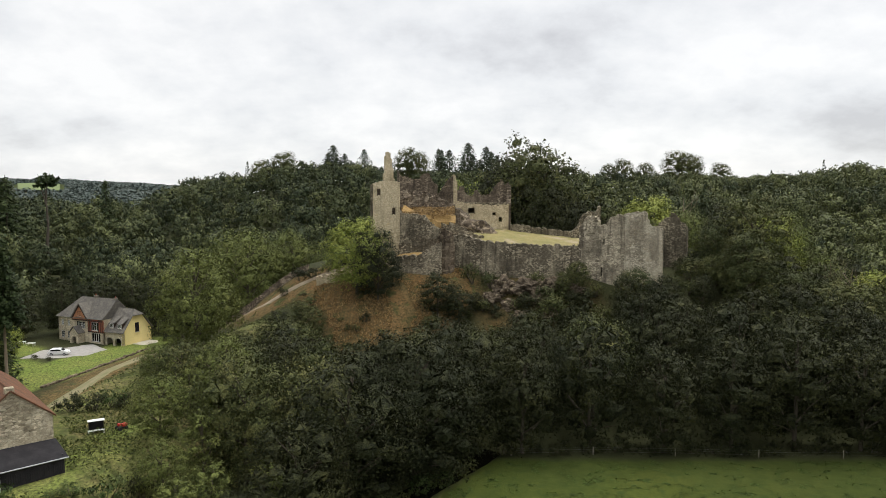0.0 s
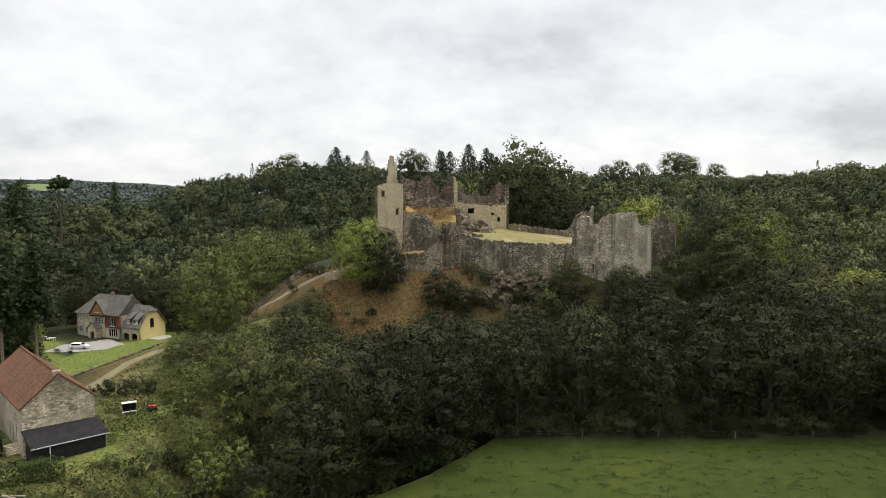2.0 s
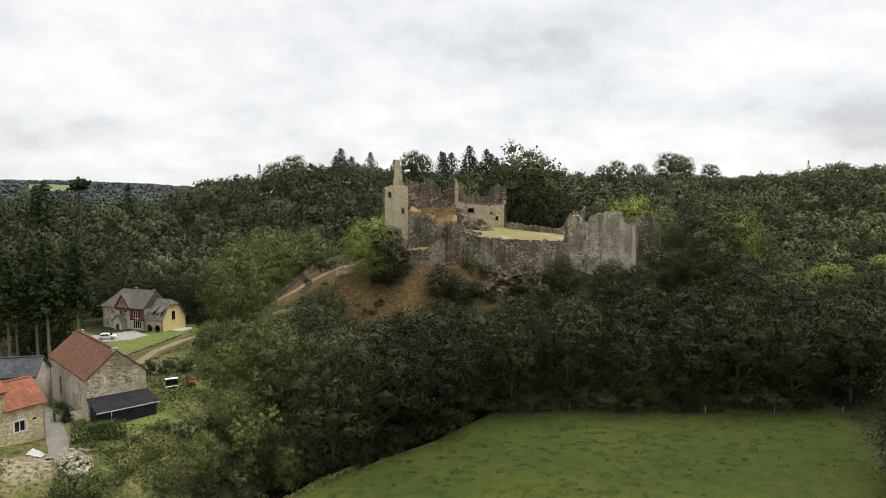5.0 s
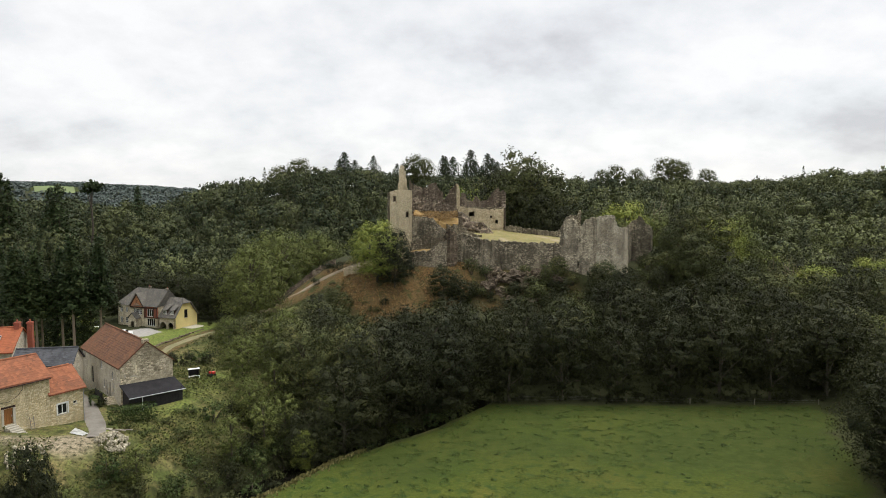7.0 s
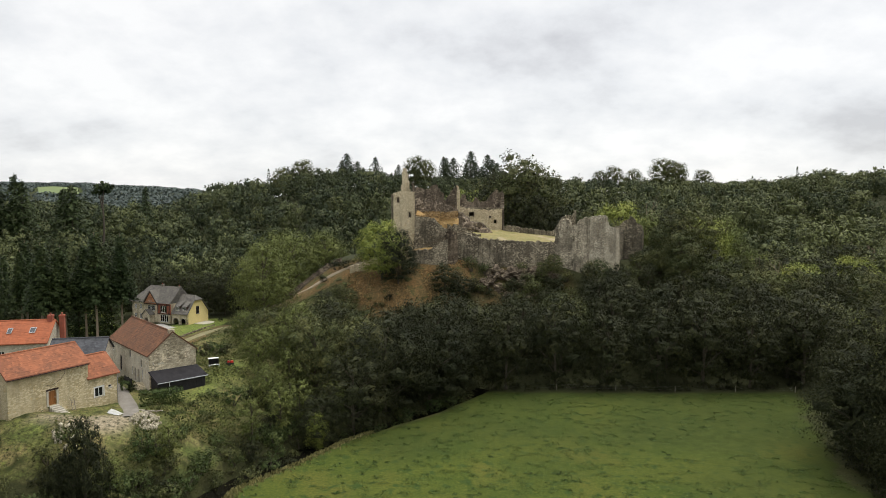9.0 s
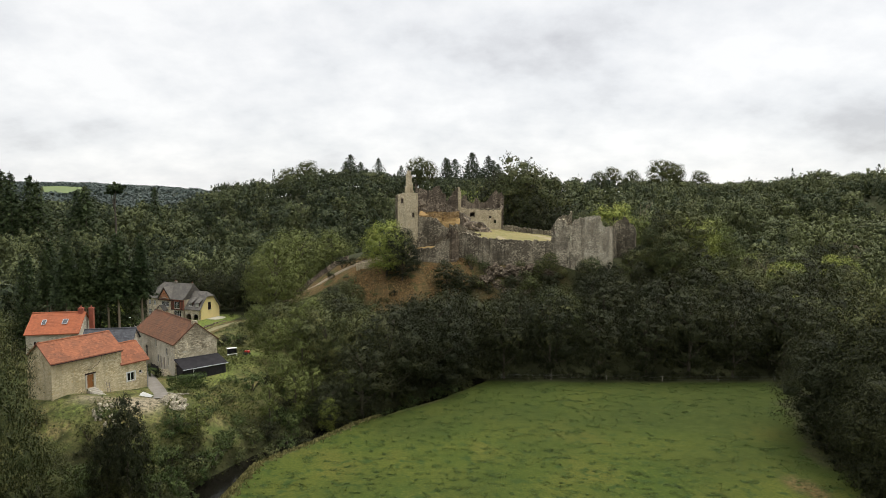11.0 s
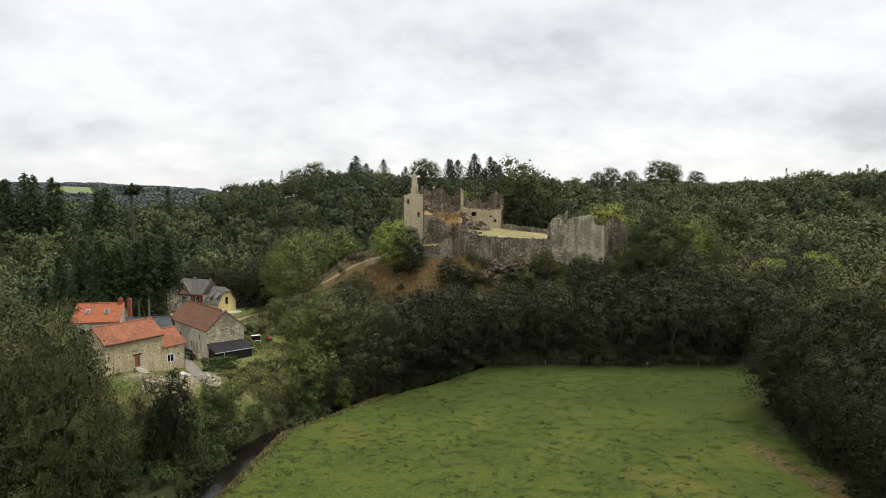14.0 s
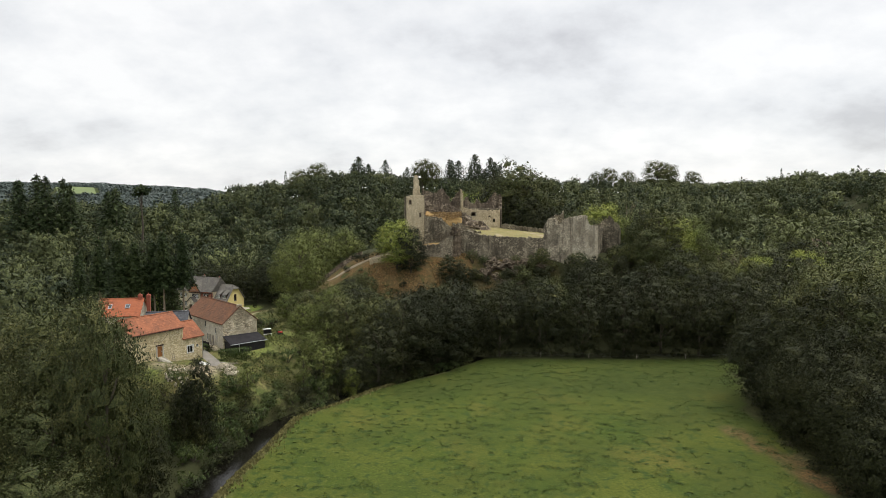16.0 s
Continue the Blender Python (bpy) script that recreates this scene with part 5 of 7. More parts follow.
    b = [(-0.2, 9.35, 0.05), (6.75, 9.35, 0.05), (6.75, 6.25, 4.1), (5.3, 4.5, 5.5), (-0.2, 4.5, 5.5)]
    mz = Matrix.Translation((16.25, 0.3, 0))
    for pts in (a, b, [a[2], b[2], a[3]]):
        up = [bm.verts.new(mz @ Vector((x, y, z + 0.14))) for x, y, z in pts]
        dn = [bm.verts.new(mz @ Vector((x, y, z - 0.02))) for x, y, z in pts]
        bm.faces.new(up)
        bm.faces.new(dn)
        for i in range(len(pts)):
            j = (i + 1) % len(pts)
            bm.faces.new((up[i], up[j], dn[j], dn[i]))
    part("annex_roof", bm, M_SLATE, h)
    for x in (1.2, 4.0):
        mm = mz @ Matrix.Translation((x, 0.5, 0))
        bm = bmesh.new()
        add_box(bm, 0, 1.6, 0, 1.6, 1.0, 2.35, mm)
        d = part("dormer", bm, M_TIMBER, h)
        bm = bmesh.new()
        vs = [bm.verts.new(mm @ Vector(c)) for c in ((-0.15, -0.2, 2.35), (1.75, -0.2, 2.35), (1.75, 3.2, 4.3), (-0.15, 3.2, 4.3))]
        lo = [bm.verts.new(v.co - Vector((0, 0, 0.12))) for v in vs]
        bm.faces.new(vs)
        bm.faces.new(lo)
        for i in range(4):
            bm.faces.new((vs[i], vs[(i + 1) % 4], lo[(i + 1) % 4], lo[i]))
        part("dormer_roof", bm, M_SLATE, d)
        window(h, mm @ Matrix.Translation((0, -0.19, 0)), 0.15, 1.45, 1.15, 2.2, 3)
    chimney(h, 8.6, 4.5, 7.4, 8.45, 0.9, 0.6, M_BRICK_GREY)
    chimney(h, 15.6, 4.5, 7.0, 8.2, 0.7, 0.7, M_BRICK_GREY)
    bm = bmesh.new()
    add_box(bm, 22.6, 27.0, 3.0, 8.5, zb - 0.4, -3.05)
    tagged(part("terrace_slab", bm, M_GREYSTONE, None, m=m), "pale paved slab beside the villa", "paving", kind="structure")


build_villa()


def build_car(x, y, yaw, paint, label):
    zg = ground(x, y) + 0.14
    c = thing("car", Matrix.Translation((x, y, zg)) @ Matrix.Rotation(radians(yaw), 4, "Z"), label, "car", "parked cars")
    prof = [(-2.25, 0.45), (-2.28, 0.85), (-2.15, 1.02), (-1.9, 1.08), (-1.75, 1.5), (-1.45, 1.62), (0.1, 1.64), (0.55, 1.55), (1.15, 1.1), (1.95, 0.98), (2.2, 0.8), (2.27, 0.5), (2.1, 0.32), (-2.1, 0.32)]
    bm = bmesh.new()
    rings = []
    for k, yy in enumerate((-0.9, -0.82, -0.7, 0.7, 0.82, 0.9)):
        s = (0.9, 0.97, 1.0, 1.0, 0.97, 0.9)[k]
        rings.append([bm.verts.new((px, yy * (0.86 if pz > 1.1 else 1), 0.32 + (pz - 0.32) * (s if pz > 1.1 else 1))) for px, pz in prof])
    for a, b in zip(rings, rings[1:]):
        for i in range(len(prof)):
            j = (i + 1) % len(prof)
            bm.faces.new((a[i], a[j], b[j], b[i]))
    bm.faces.new(rings[0])
    bm.faces.new(rings[-1][::-1])
    body = part("body", bm, paint, c)
    for s in (-1, 1):
        bm = bmesh.new()
        pts = [(-1.68, 1.12), (-1.55, 1.45), (0.05, 1.5), (0.45, 1.42), (0.95, 1.12)]
        vs = [bm.verts.new((px, s * (0.905 if pz < 1.2 else 0.80), pz)) for px, pz in pts]
        bm.faces.new(vs)
        part("side_window", bm, M_GLASS, body)
    for pts in ([(1.12, 1.12), (0.58, 1.56)], [(-1.93, 1.1), (-1.77, 1.5)]):
        bm = bmesh.new()
        d = 0.02 if pts[0][0] > 0 else -0.02
        vs = [bm.verts.new((px + d, yy * (0.8 if pz > 1.3 else 0.72), pz + 0.01)) for px, pz, yy in ((*pts[0], -1), (*pts[0], 1), (*pts[1], 0.85), (*pts[1], -0.85))]
        bm.faces.new(vs)
        part("windscreen", bm, M_GLASS, body)
    for px in (-1.4, 1.42):
        for s in (-1, 1):
            bm = bmesh.new()
            mm = Matrix.Translation((px, s * 0.83, 0.34)) @ Matrix.Rotation(math.pi / 2, 4, "X")
            bmesh.ops.create_cone(bm, cap_ends=True, segments=18, radius1=0.34, radius2=0.34, depth=0.22, matrix=mm)
            w = part("wheel", bm, M_TYRE, c)
            bm = bmesh.new()
            bmesh.ops.create_cone(bm, cap_ends=True, segments=14, radius1=0.2, radius2=0.2, depth=0.24, matrix=mm)
            part("rim", bm, M_METAL, w)
    for s in (-1, 1):
        box_part("headlight", (2.12, 2.24, s * 0.62 - 0.16, s * 0.62 + 0.16, 0.72, 0.86), M_GLASS, c)
        box_part("tail_light", (-2.29, -2.2, s * 0.68 - 0.12, s * 0.68 + 0.12, 0.85, 1.0), M_REDPAINT, c)


build_car(-90.6, 152.8, 8, M_CARPAINT, "white estate car parked on gravel")
build_car(-71.5, 70.0, 25, M_TYRE, "dark car parked beside the lane")


# ---------------------------------------------------------------- plants
RNG = np.random.default_rng(5)


def cards_n(points, normals, sizes, rng, flat=0.42):
    """Leaf sprays: small bent triangles at the given points, turned roughly to the normals, and the soft normals of the mass they lie on."""
    n = len(points)
    unit = normals / (np.linalg.norm(normals, axis=1, keepdims=True) + 1e-9)
    nr = unit + rng.normal(0, flat, (n, 3))
    nr /= np.linalg.norm(nr, axis=1, keepdims=True) + 1e-9
    ref = rng.normal(0, 1, (n, 3))
    u = np.cross(nr, ref)
    u /= np.linalg.norm(u, axis=1, keepdims=True) + 1e-9
    v = np.cross(nr, u)
    s = sizes[:, None]
    k = rng.uniform(0.55, 1.0, (n, 1))
    verts = np.stack([points - u * s * 0.9 - v * s * k * 0.5, points + u * s * 0.9 - v * s * k * 0.5, points + v * s * k + nr * s * 0.15], 1).reshape(-1, 3)
    soft = unit + 0.40 * (nr - unit) + rng.normal(0, 0.05, (n, 3))
    soft /= np.linalg.norm(soft, axis=1, keepdims=True) + 1e-9
    return verts, np.arange(3 * n).reshape(-1, 3), np.repeat(soft, 3, axis=0)


def cards(points, normals, sizes, rng, flat=0.42):
    return cards_n(points, normals, sizes, rng, flat)[:2]


def ico(sub):
    """Vertices and faces of a unit sphere of triangles."""
    bm = bmesh.new()
    bmesh.ops.create_icosphere(bm, subdivisions=sub, radius=1.0)
    bm.verts.ensure_lookup_table()
    v = np.array([x.co[:] for x in bm.verts])
    f = np.array([[x.index for x in y.verts] for y in bm.faces])
    bm.free()
    return v, f


ICO = {k: ico(k) for k in (1, 2, 3)}


def billow(d, freq, seed):
    """Rounded swellings with creases between them, 0 to about 1, over directions d."""
    return np.array([abs(noise.noise((x * freq + seed, y * freq, z * freq))) * 2.0 for x, y, z in d])


def crown_heap(rng, spread, low, n, size=0.46, core=0.62, droop=0.0, top=1.0):
    """Leafy boughs (centre, radii) over an egg-shaped crown of unit height, with a core that closes it."""
    zc, hz = (low + top) / 2, (top - low) / 2
    heap = []
    for k in range(n):
        el = 1 - 1.86 * (k + 0.5) / n
        q = k * 2.39996 + rng.uniform(-0.45, 0.45)
        el = float(np.clip(el + rng.uniform(-0.12, 0.12), -0.92, 0.98))
        wide = math.sqrt(1 - el * el) * (1.0 if el < 0 else 1 - 0.12 * el)
        r = spread * size * rng.uniform(0.72, 1.22) * (1.0 if el < 0.55 else 0.86)
        reach = rng.uniform(0.80, 1.10)
        c = np.array((math.cos(q) * wide * spread * reach, math.sin(q) * wide * spread * reach, zc + hz * el * reach))
        c[:2] *= max(0.0, 1 - r / spread * 0.72)
        c[2] = min(c[2] - 0.55 * r * max(el, 0.0) - 0.15 * r * el - droop * r, top - 0.62 * r)
        heap.append((tuple(c), (r, r, r * rng.uniform(0.66, 0.86))))
    if core:
        heap.append(((0, 0, zc - 0.05 * hz), (spread * core, spread * core, hz * core)))
    return heap


def tufted(heap, sub, rough, seed, rng, freq=2.6, jag=0.06):
    """The leafy mass of the boughs as leaf bunches, each a small tilted face, without what lies inside other boughs."""
    V, N = [], []
    uv, uf = ICO[sub]
    c, r = np.array([h[0] for h in heap]), np.array([h[1] for h in heap])
    lo, hi = (c - r).min(0), (c + r).max(0)
    for k in range(len(heap)):
        rad = 0.45 + 0.5 * rough * (billow(uv, freq, seed + 3.1 * k) - 0.35) + rng.normal(0, jag, len(uv))
        v = c[k] + uv * r[k] * rad[:, None]
        cen = v[uf].mean(1)
        ok = uv[uf].mean(1)[:, 2] > -0.62
        for j in range(len(heap)):
            if j != k:
                ok &= (((cen - c[j]) / r[j]) ** 2).sum(1) > 0.58
        f = uf[ok]
        if not len(f):
            continue
        tri = v[f] + rng.normal(0, 0.05, (len(f), 3, 3)) * r[k]
        fn = np.cross(tri[:, 1] - tri[:, 0], tri[:, 2] - tri[:, 0])
        fn /= np.linalg.norm(fn, axis=1, keepdims=True) + 1e-12
        nv = 0.3 * fn + 0.6 * uv[uf][ok].mean(1) + 0.8 * (cen[ok] - (lo + hi) / 2) / ((hi - lo) / 2)
        nv /= np.linalg.norm(nv, axis=1, keepdims=True) + 1e-12
        V.append(tri.reshape(-1, 3)), N.append(np.repeat(nv, 3, axis=0))
    v = np.concatenate(V)
    return v, np.arange(len(v)).reshape(-1, 3), np.concatenate(N)


def sprays(heap, n, rng, card, rough, seed, freq=2.6, ragged=0.6, per=7, whole=1.0):
    """Leaf sprays in small bunches on the swellings of the boughs."""
    c, r = np.array([h[0] for h in heap]), np.array([h[1] for h in heap])
    w = r[:, 0] * r[:, 2]
    k = int(n / per * 7)
    pick = rng.choice(len(heap), size=k, p=w / w.sum())
    d = rng.normal(0, 1, (k, 3))
    d /= np.linalg.norm(d, axis=1, keepdims=True)
    sw = np.array([abs(noise.noise((x * freq + seed + 3.1 * m, y * freq, z * freq))) * 2.0 for (x, y, z), m in zip(d, pick)])
    p = c[pick] + d * r[pick] * (0.88 + rough * (sw - 0.35))[:, None]
    ok = (d[:, 2] > -0.5) & (sw > 0.13)
    for j in range(len(heap)):
        ok &= ~(((((p - c[j]) / r[j]) ** 2).sum(1) < 0.72) & (pick != j))
    p, d, pick = p[ok][: n // per], d[ok][: n // per], pick[ok][: n // per]
    idx = np.repeat(np.arange(len(p)), per)
    rr = r[pick][idx, :1]
    q = p[idx] + rng.normal(0, 0.13, (len(idx), 3)) * rr + d[idx] * rr * rng.uniform(-0.28, 0.16, (len(idx), 1))
    lo, hi = (c - r).min(0), (c + r).max(0)
    nr = 1.25 * d[idx] + rng.normal(0, 0.25, (len(idx), 3)) + (0, 0, 0.15) + whole * (q - (lo + hi) / 2) / ((hi - lo) / 2)
    return cards_n(q, nr, card * rng.uniform(0.55, 1.35, len(q)), rng, ragged)


def leafy(heap, n, card, rng, rough=0.34, freq=2.6, ragged=0.6, sub=2, whole=1.0):
    """Leaf bunches and finer sprays round them: vertices, triangles and normals."""
    seed = float(rng.uniform(0, 50))
    v1, f1, n1 = tufted(heap, sub, rough, seed, rng, freq)
    v2, f2, n2 = sprays(heap, n, rng, card, rough, seed, freq, ragged, 7, whole)
    return np.concatenate([v1, v2]), np.concatenate([f1, f2 + len(v1)]), np.concatenate([n1, n2])


def mesh_np(name, verts, faces, mat, normals=None):
    me = bpy.data.meshes.new(name)
    nf, k = len(faces), faces.shape[1]
    me.vertices.add(len(verts))
    me.vertices.foreach_set("co", np.asarray(verts, np.float32).ravel())
    me.loops.add(nf * k)
    me.loops.foreach_set("vertex_index", np.asarray(faces, np.int32).ravel())
    me.polygons.add(nf)
    me.polygons.foreach_set("loop_start", np.arange(0, nf * k, k, dtype=np.int32))
    me.materials.append(mat)
    me.update()
    me.validate()
    if normals is not None:
        me.polygons.foreach_set("use_smooth", np.ones(nf, bool))
        me.normals_split_custom_set_from_vertices(np.asarray(normals, np.float32).tolist())
    return me


def limb(bm, a, b, ra, rb, seg=7, parts=3, bend=0.12, seed=0.0):
    a, b = Vector(a), Vector(b)
    prev = None
    ax = (b - a).normalized()
    u = ax.orthogonal().normalized()
    v = ax.cross(u)
    for k in range(parts + 1):
        t = k / parts
        c = a.lerp(b, t) + (u * noise.noise((seed, t * 2.1, 1.0)) + v * noise.noise((seed, t * 2.1, 8.0))) * bend * (b - a).length * math.sin(math.pi * t)
        r = ra + (rb - ra) * t
        ring = [bm.verts.new(c + (u * math.cos(q) + v * math.sin(q)) * r) for q in np.linspace(0, 2 * math.pi, seg, endpoint=False)]
        if prev:
            for i in range(seg):
                bm.faces.new((prev[i], prev[(i + 1) % seg], ring[(i + 1) % seg], ring[i]))
        prev = ring
    bm.faces.new(prev)


def broadleaf(name, leaf, seed, n=5600, card=0.0122, spread=0.36, low=0.1, boughs=34, size=0.41, core=0.62, sub=1, bark=None, label="", rough=0.34, ragged=0.6, droop=0.0):
    """A broadleaved tree of unit height: tapered trunk with limbs, crown of leafy boughs and many small sprays."""
    rng = np.random.default_rng(seed)
    ob = tagged(new(name), label, "tree")
    heap = crown_heap(rng, spread, low, boughs, size, core, droop)
    verts, faces, nrm = leafy(heap, n, card, rng, rough, 2.6, ragged, sub)
    bm = bmesh.new()
    limb(bm, (0, 0, -0.04), (0.01, 0.01, 0.80), 0.022, 0.005, 8, 5, 0.04, seed)
    for c, r in heap[:boughs:3]:
        limb(bm, (0, 0, max(0.10, c[2] - 0.22)), (c[0] * 0.95, c[1] * 0.95, c[2]), 0.009, 0.003, 5, 2, 0.1, seed + c[0])
    me = bpy.data.meshes.new("trunk")
    bm.to_mesh(me)
    bm.free()
    me.materials.append(bark or M_BARK)
    part_mesh("trunk", me, ob)
    part_mesh("crown", mesh_np("crown", verts, faces, leaf, nrm), ob)
    return ob


def conifer(name, leaf, seed, n=3600, spread=0.15, low=0.1, bark=None, label="", card=0.022):
    rng = np.random.default_rng(seed)
    ob = tagged(new(name), label, "tree")
    pts, nrm = [], []
    tiers = 26
    for k in range(tiers):
        u = k / tiers
        z, r = low + (0.97 - low) * u, spread * (1 - u) ** 0.8 + 0.008
        arms = 7
        for a in range(arms):
            q = a * 2 * math.pi / arms + k * 0.7 + rng.uniform(-0.2, 0.2)
            reach = r * rng.uniform(0.6, 1.15)
            cnt = max(2, int(n / tiers / arms * (1.5 - u)))
            t = rng.random(cnt) ** 0.6
            pts.append(np.stack([np.cos(q) * reach * t + rng.normal(0, 0.010, cnt), np.sin(q) * reach * t + rng.normal(0, 0.010, cnt), z - 0.035 * t + rng.normal(0, 0.010, cnt)], 1))
            nrm.append(np.tile([0.5 * math.cos(q), 0.5 * math.sin(q), 0.8], (cnt, 1)))
    p, d = np.concatenate(pts), np.concatenate(nrm)
    verts, faces = cards(p, d, card * rng.uniform(0.6, 1.2, len(p)), rng, 0.4)
    bm = bmesh.new()
    limb(bm, (0, 0, -0.04), (0, 0, 0.97), 0.0115, 0.002, 7, 4, 0.01, seed)
    me = bpy.data.meshes.new("trunk")
    bm.to_mesh(me)
    bm.free()
    me.materials.append(bark or M_BARK)
    part_mesh("trunk", me, ob)
    part_mesh("crown", mesh_np("crown", verts, faces, leaf), ob)
    return ob


def shrub(name, leaf, seed, n=640, card=0.046, label=""):
    rng = np.random.default_rng(seed)
    ob = tagged(new(name), label, "shrub")
    heap = [((rng.uniform(-0.45, 0.45), rng.uniform(-0.45, 0.45), rng.uniform(0.22, 0.64)), (rng.uniform(0.28, 0.46),) * 2 + (rng.uniform(0.25, 0.38),)) for _ in range(8)]
    verts, faces, nrm = leafy(heap, n, card, rng, 0.45, 2.2, 0.7, 1)
    bm = bmesh.new()
    for c, r in heap:
        limb(bm, (c[0] * 0.2, c[1] * 0.2, -0.05), c, 0.03, 0.008, 5, 2, 0.1, seed + c[0])
    me = bpy.data.meshes.new("woody_stem")
    bm.to_mesh(me)
    bm.free()
    me.materials.append(M_BARK)
    part_mesh("woody_stem", me, ob)
    part_mesh("foliage", mesh_np("foliage", verts, faces, leaf, nrm), ob)
    return ob


STOCK = {
    "dark": [broadleaf("broadleaf_tree", L_DARK, 11, low=0.0, label="dark green alder with a dense rounded crown"), broadleaf("broadleaf_tree", L_DARK, 12, spread=0.42, boughs=36, low=0.0, label="broad dark green tree with a heavy crown"), broadleaf("broadleaf_tree", L_DARK, 13, spread=0.31, low=0.0, boughs=36, size=0.5, label="narrow dark green tree leafy to the ground")],
    "mid": [broadleaf("broadleaf_tree", L_MID, 21, label="mid green ash tree with a billowing crown"), broadleaf("broadleaf_tree", L_MID, 22, spread=0.44, boughs=36, label="wide mid green oak with a lumpy crown"), broadleaf("broadleaf_tree", L_MID, 23, spread=0.30, low=0.06, size=0.44, core=0.5, label="slim mid green tree with an open crown")],
    "olive": [broadleaf("broadleaf_tree", L_OLIVE, 45, n=11000, card=0.0105, spread=0.36, boughs=44, size=0.36, core=0.5, low=0.06, label="tall olive-green tree with an open crown"), broadleaf("broadleaf_tree", L_OLIVE, 46, spread=0.44, boughs=36, size=0.42, low=0.04, n=7500, label="wide yellow-green tree beside the track")],
    "bright": [broadleaf("broadleaf_tree", L_BRIGHT, 31, spread=0.42, boughs=36, low=0.04, n=7500, card=0.0135, label="bright yellow-green tree with a round crown")],
    "big": [broadleaf("broadleaf_tree", L_MID, 41, n=11000, card=0.0098, spread=0.34, boughs=46, size=0.36, core=0.5, low=0.12, label="tall full-grown tree with a many-headed crown"), broadleaf("broadleaf_tree", L_DARK, 42, n=11000, card=0.0098, spread=0.44, boughs=48, size=0.38, low=0.0, label="large dark tree with leaves down to the ground")],
    "young": [broadleaf("broadleaf_tree", L_OLIVE, 91, sub=1, n=1700, spread=0.28, low=0.14, size=0.40, core=0.0, boughs=15, card=0.017, label="young open-crowned tree with yellowing leaves")],
    "near": [broadleaf("broadleaf_tree", L_MID, 81, n=15000, card=0.0088, spread=0.42, boughs=36, size=0.42, low=0.0, label="large mid green tree with layered leafy boughs"), broadleaf("broadleaf_tree", L_DARK, 82, n=15000, card=0.0088, spread=0.44, boughs=36, size=0.42, low=0.0, label="large dark alder beside the meadow")],
    "open": [broadleaf("broadleaf_tree", L_MID, 85, n=9000, card=0.0090, spread=0.30, boughs=44, size=0.31, core=0.0, low=0.24, label="tall tree with separate leafy heads and sky between them")],
    "spruce": [conifer("spruce_tree", L_CONIFER, 51, spread=0.19, n=3000, card=0.016, label="dark green spruce with a pointed top"), conifer("spruce_tree", L_CONIFER, 53, spread=0.26, low=0.25, n=1700, card=0.020, label="ragged dark pine on the ridge"), conifer("spruce_tree", L_CONIFER, 52, n=5200, card=0.012, low=0.50, spread=0.125, bark=M_BARK_PALE, label="tall spruce with a bare pale trunk")],
    "pine": [broadleaf("pine_tree", L_CONIFER, 71, sub=1, n=420, spread=0.105, low=0.86, boughs=7, size=0.5, core=0.0, card=0.022, label="lone umbrella-shaped pine on the ridge")],
    "shrub": [shrub("shrub", L_BUSH, 61, label="grey-green shrub on the river bank"), shrub("shrub", L_MID, 62, label="dense green bush on rough ground"), shrub("shrub", L_DARK, 63, label="dark rounded bush with small leaves")],
}
USED = set()


def under_track(x, y, h):
    """Growth below the track stays low enough to leave it open to view across the valley."""
    a = 784 + 1162 * x / y
    if y < 134 and 375 < a < 610:
        h = min(h, 34 - (interp(a, [380, 440, 500, 570, 605], [596, 574, 540, 512, 506]) - 352) / 1162 * y - ground(x, y) - 0.4)
    return h


def plant(kind, var, x, y, h, wide=1.0, sink=0.0, group=""):
    low = under_track(x, y, h)
    if low < h:
        h, wide = max(low, 0.7), wide * min(1.8, h / max(low, 0.7))
    if h < 2.0 and kind != "shrub":
        kind, var, wide = "shrub", 1, 1.0
    src = STOCK[kind][var % len(STOCK[kind])]
    z = ground(x, y) - sink
    q = (x * 12.9898 + y * 78.233) % (2 * math.pi)
    m = Matrix.Translation((x, y, z)) @ Matrix.Rotation(q, 4, "Z")
    key = (kind, var % len(STOCK[kind]))
    ob = src if key not in USED else copy_thing(src, m)
    USED.add(key)
    ob.matrix_basis = m @ Matrix.Diagonal((h * wide, h * wide, h, 1))
    if group:
        tagged(ob, group=group)
    return ob


def sight_height(y, py):
    """Height reached at depth y by the line of sight that falls (py - 352) / 1162 from eye level 34 m."""
    return 34 - (py - 352) / 1162 * y


rnd = random.Random(4)

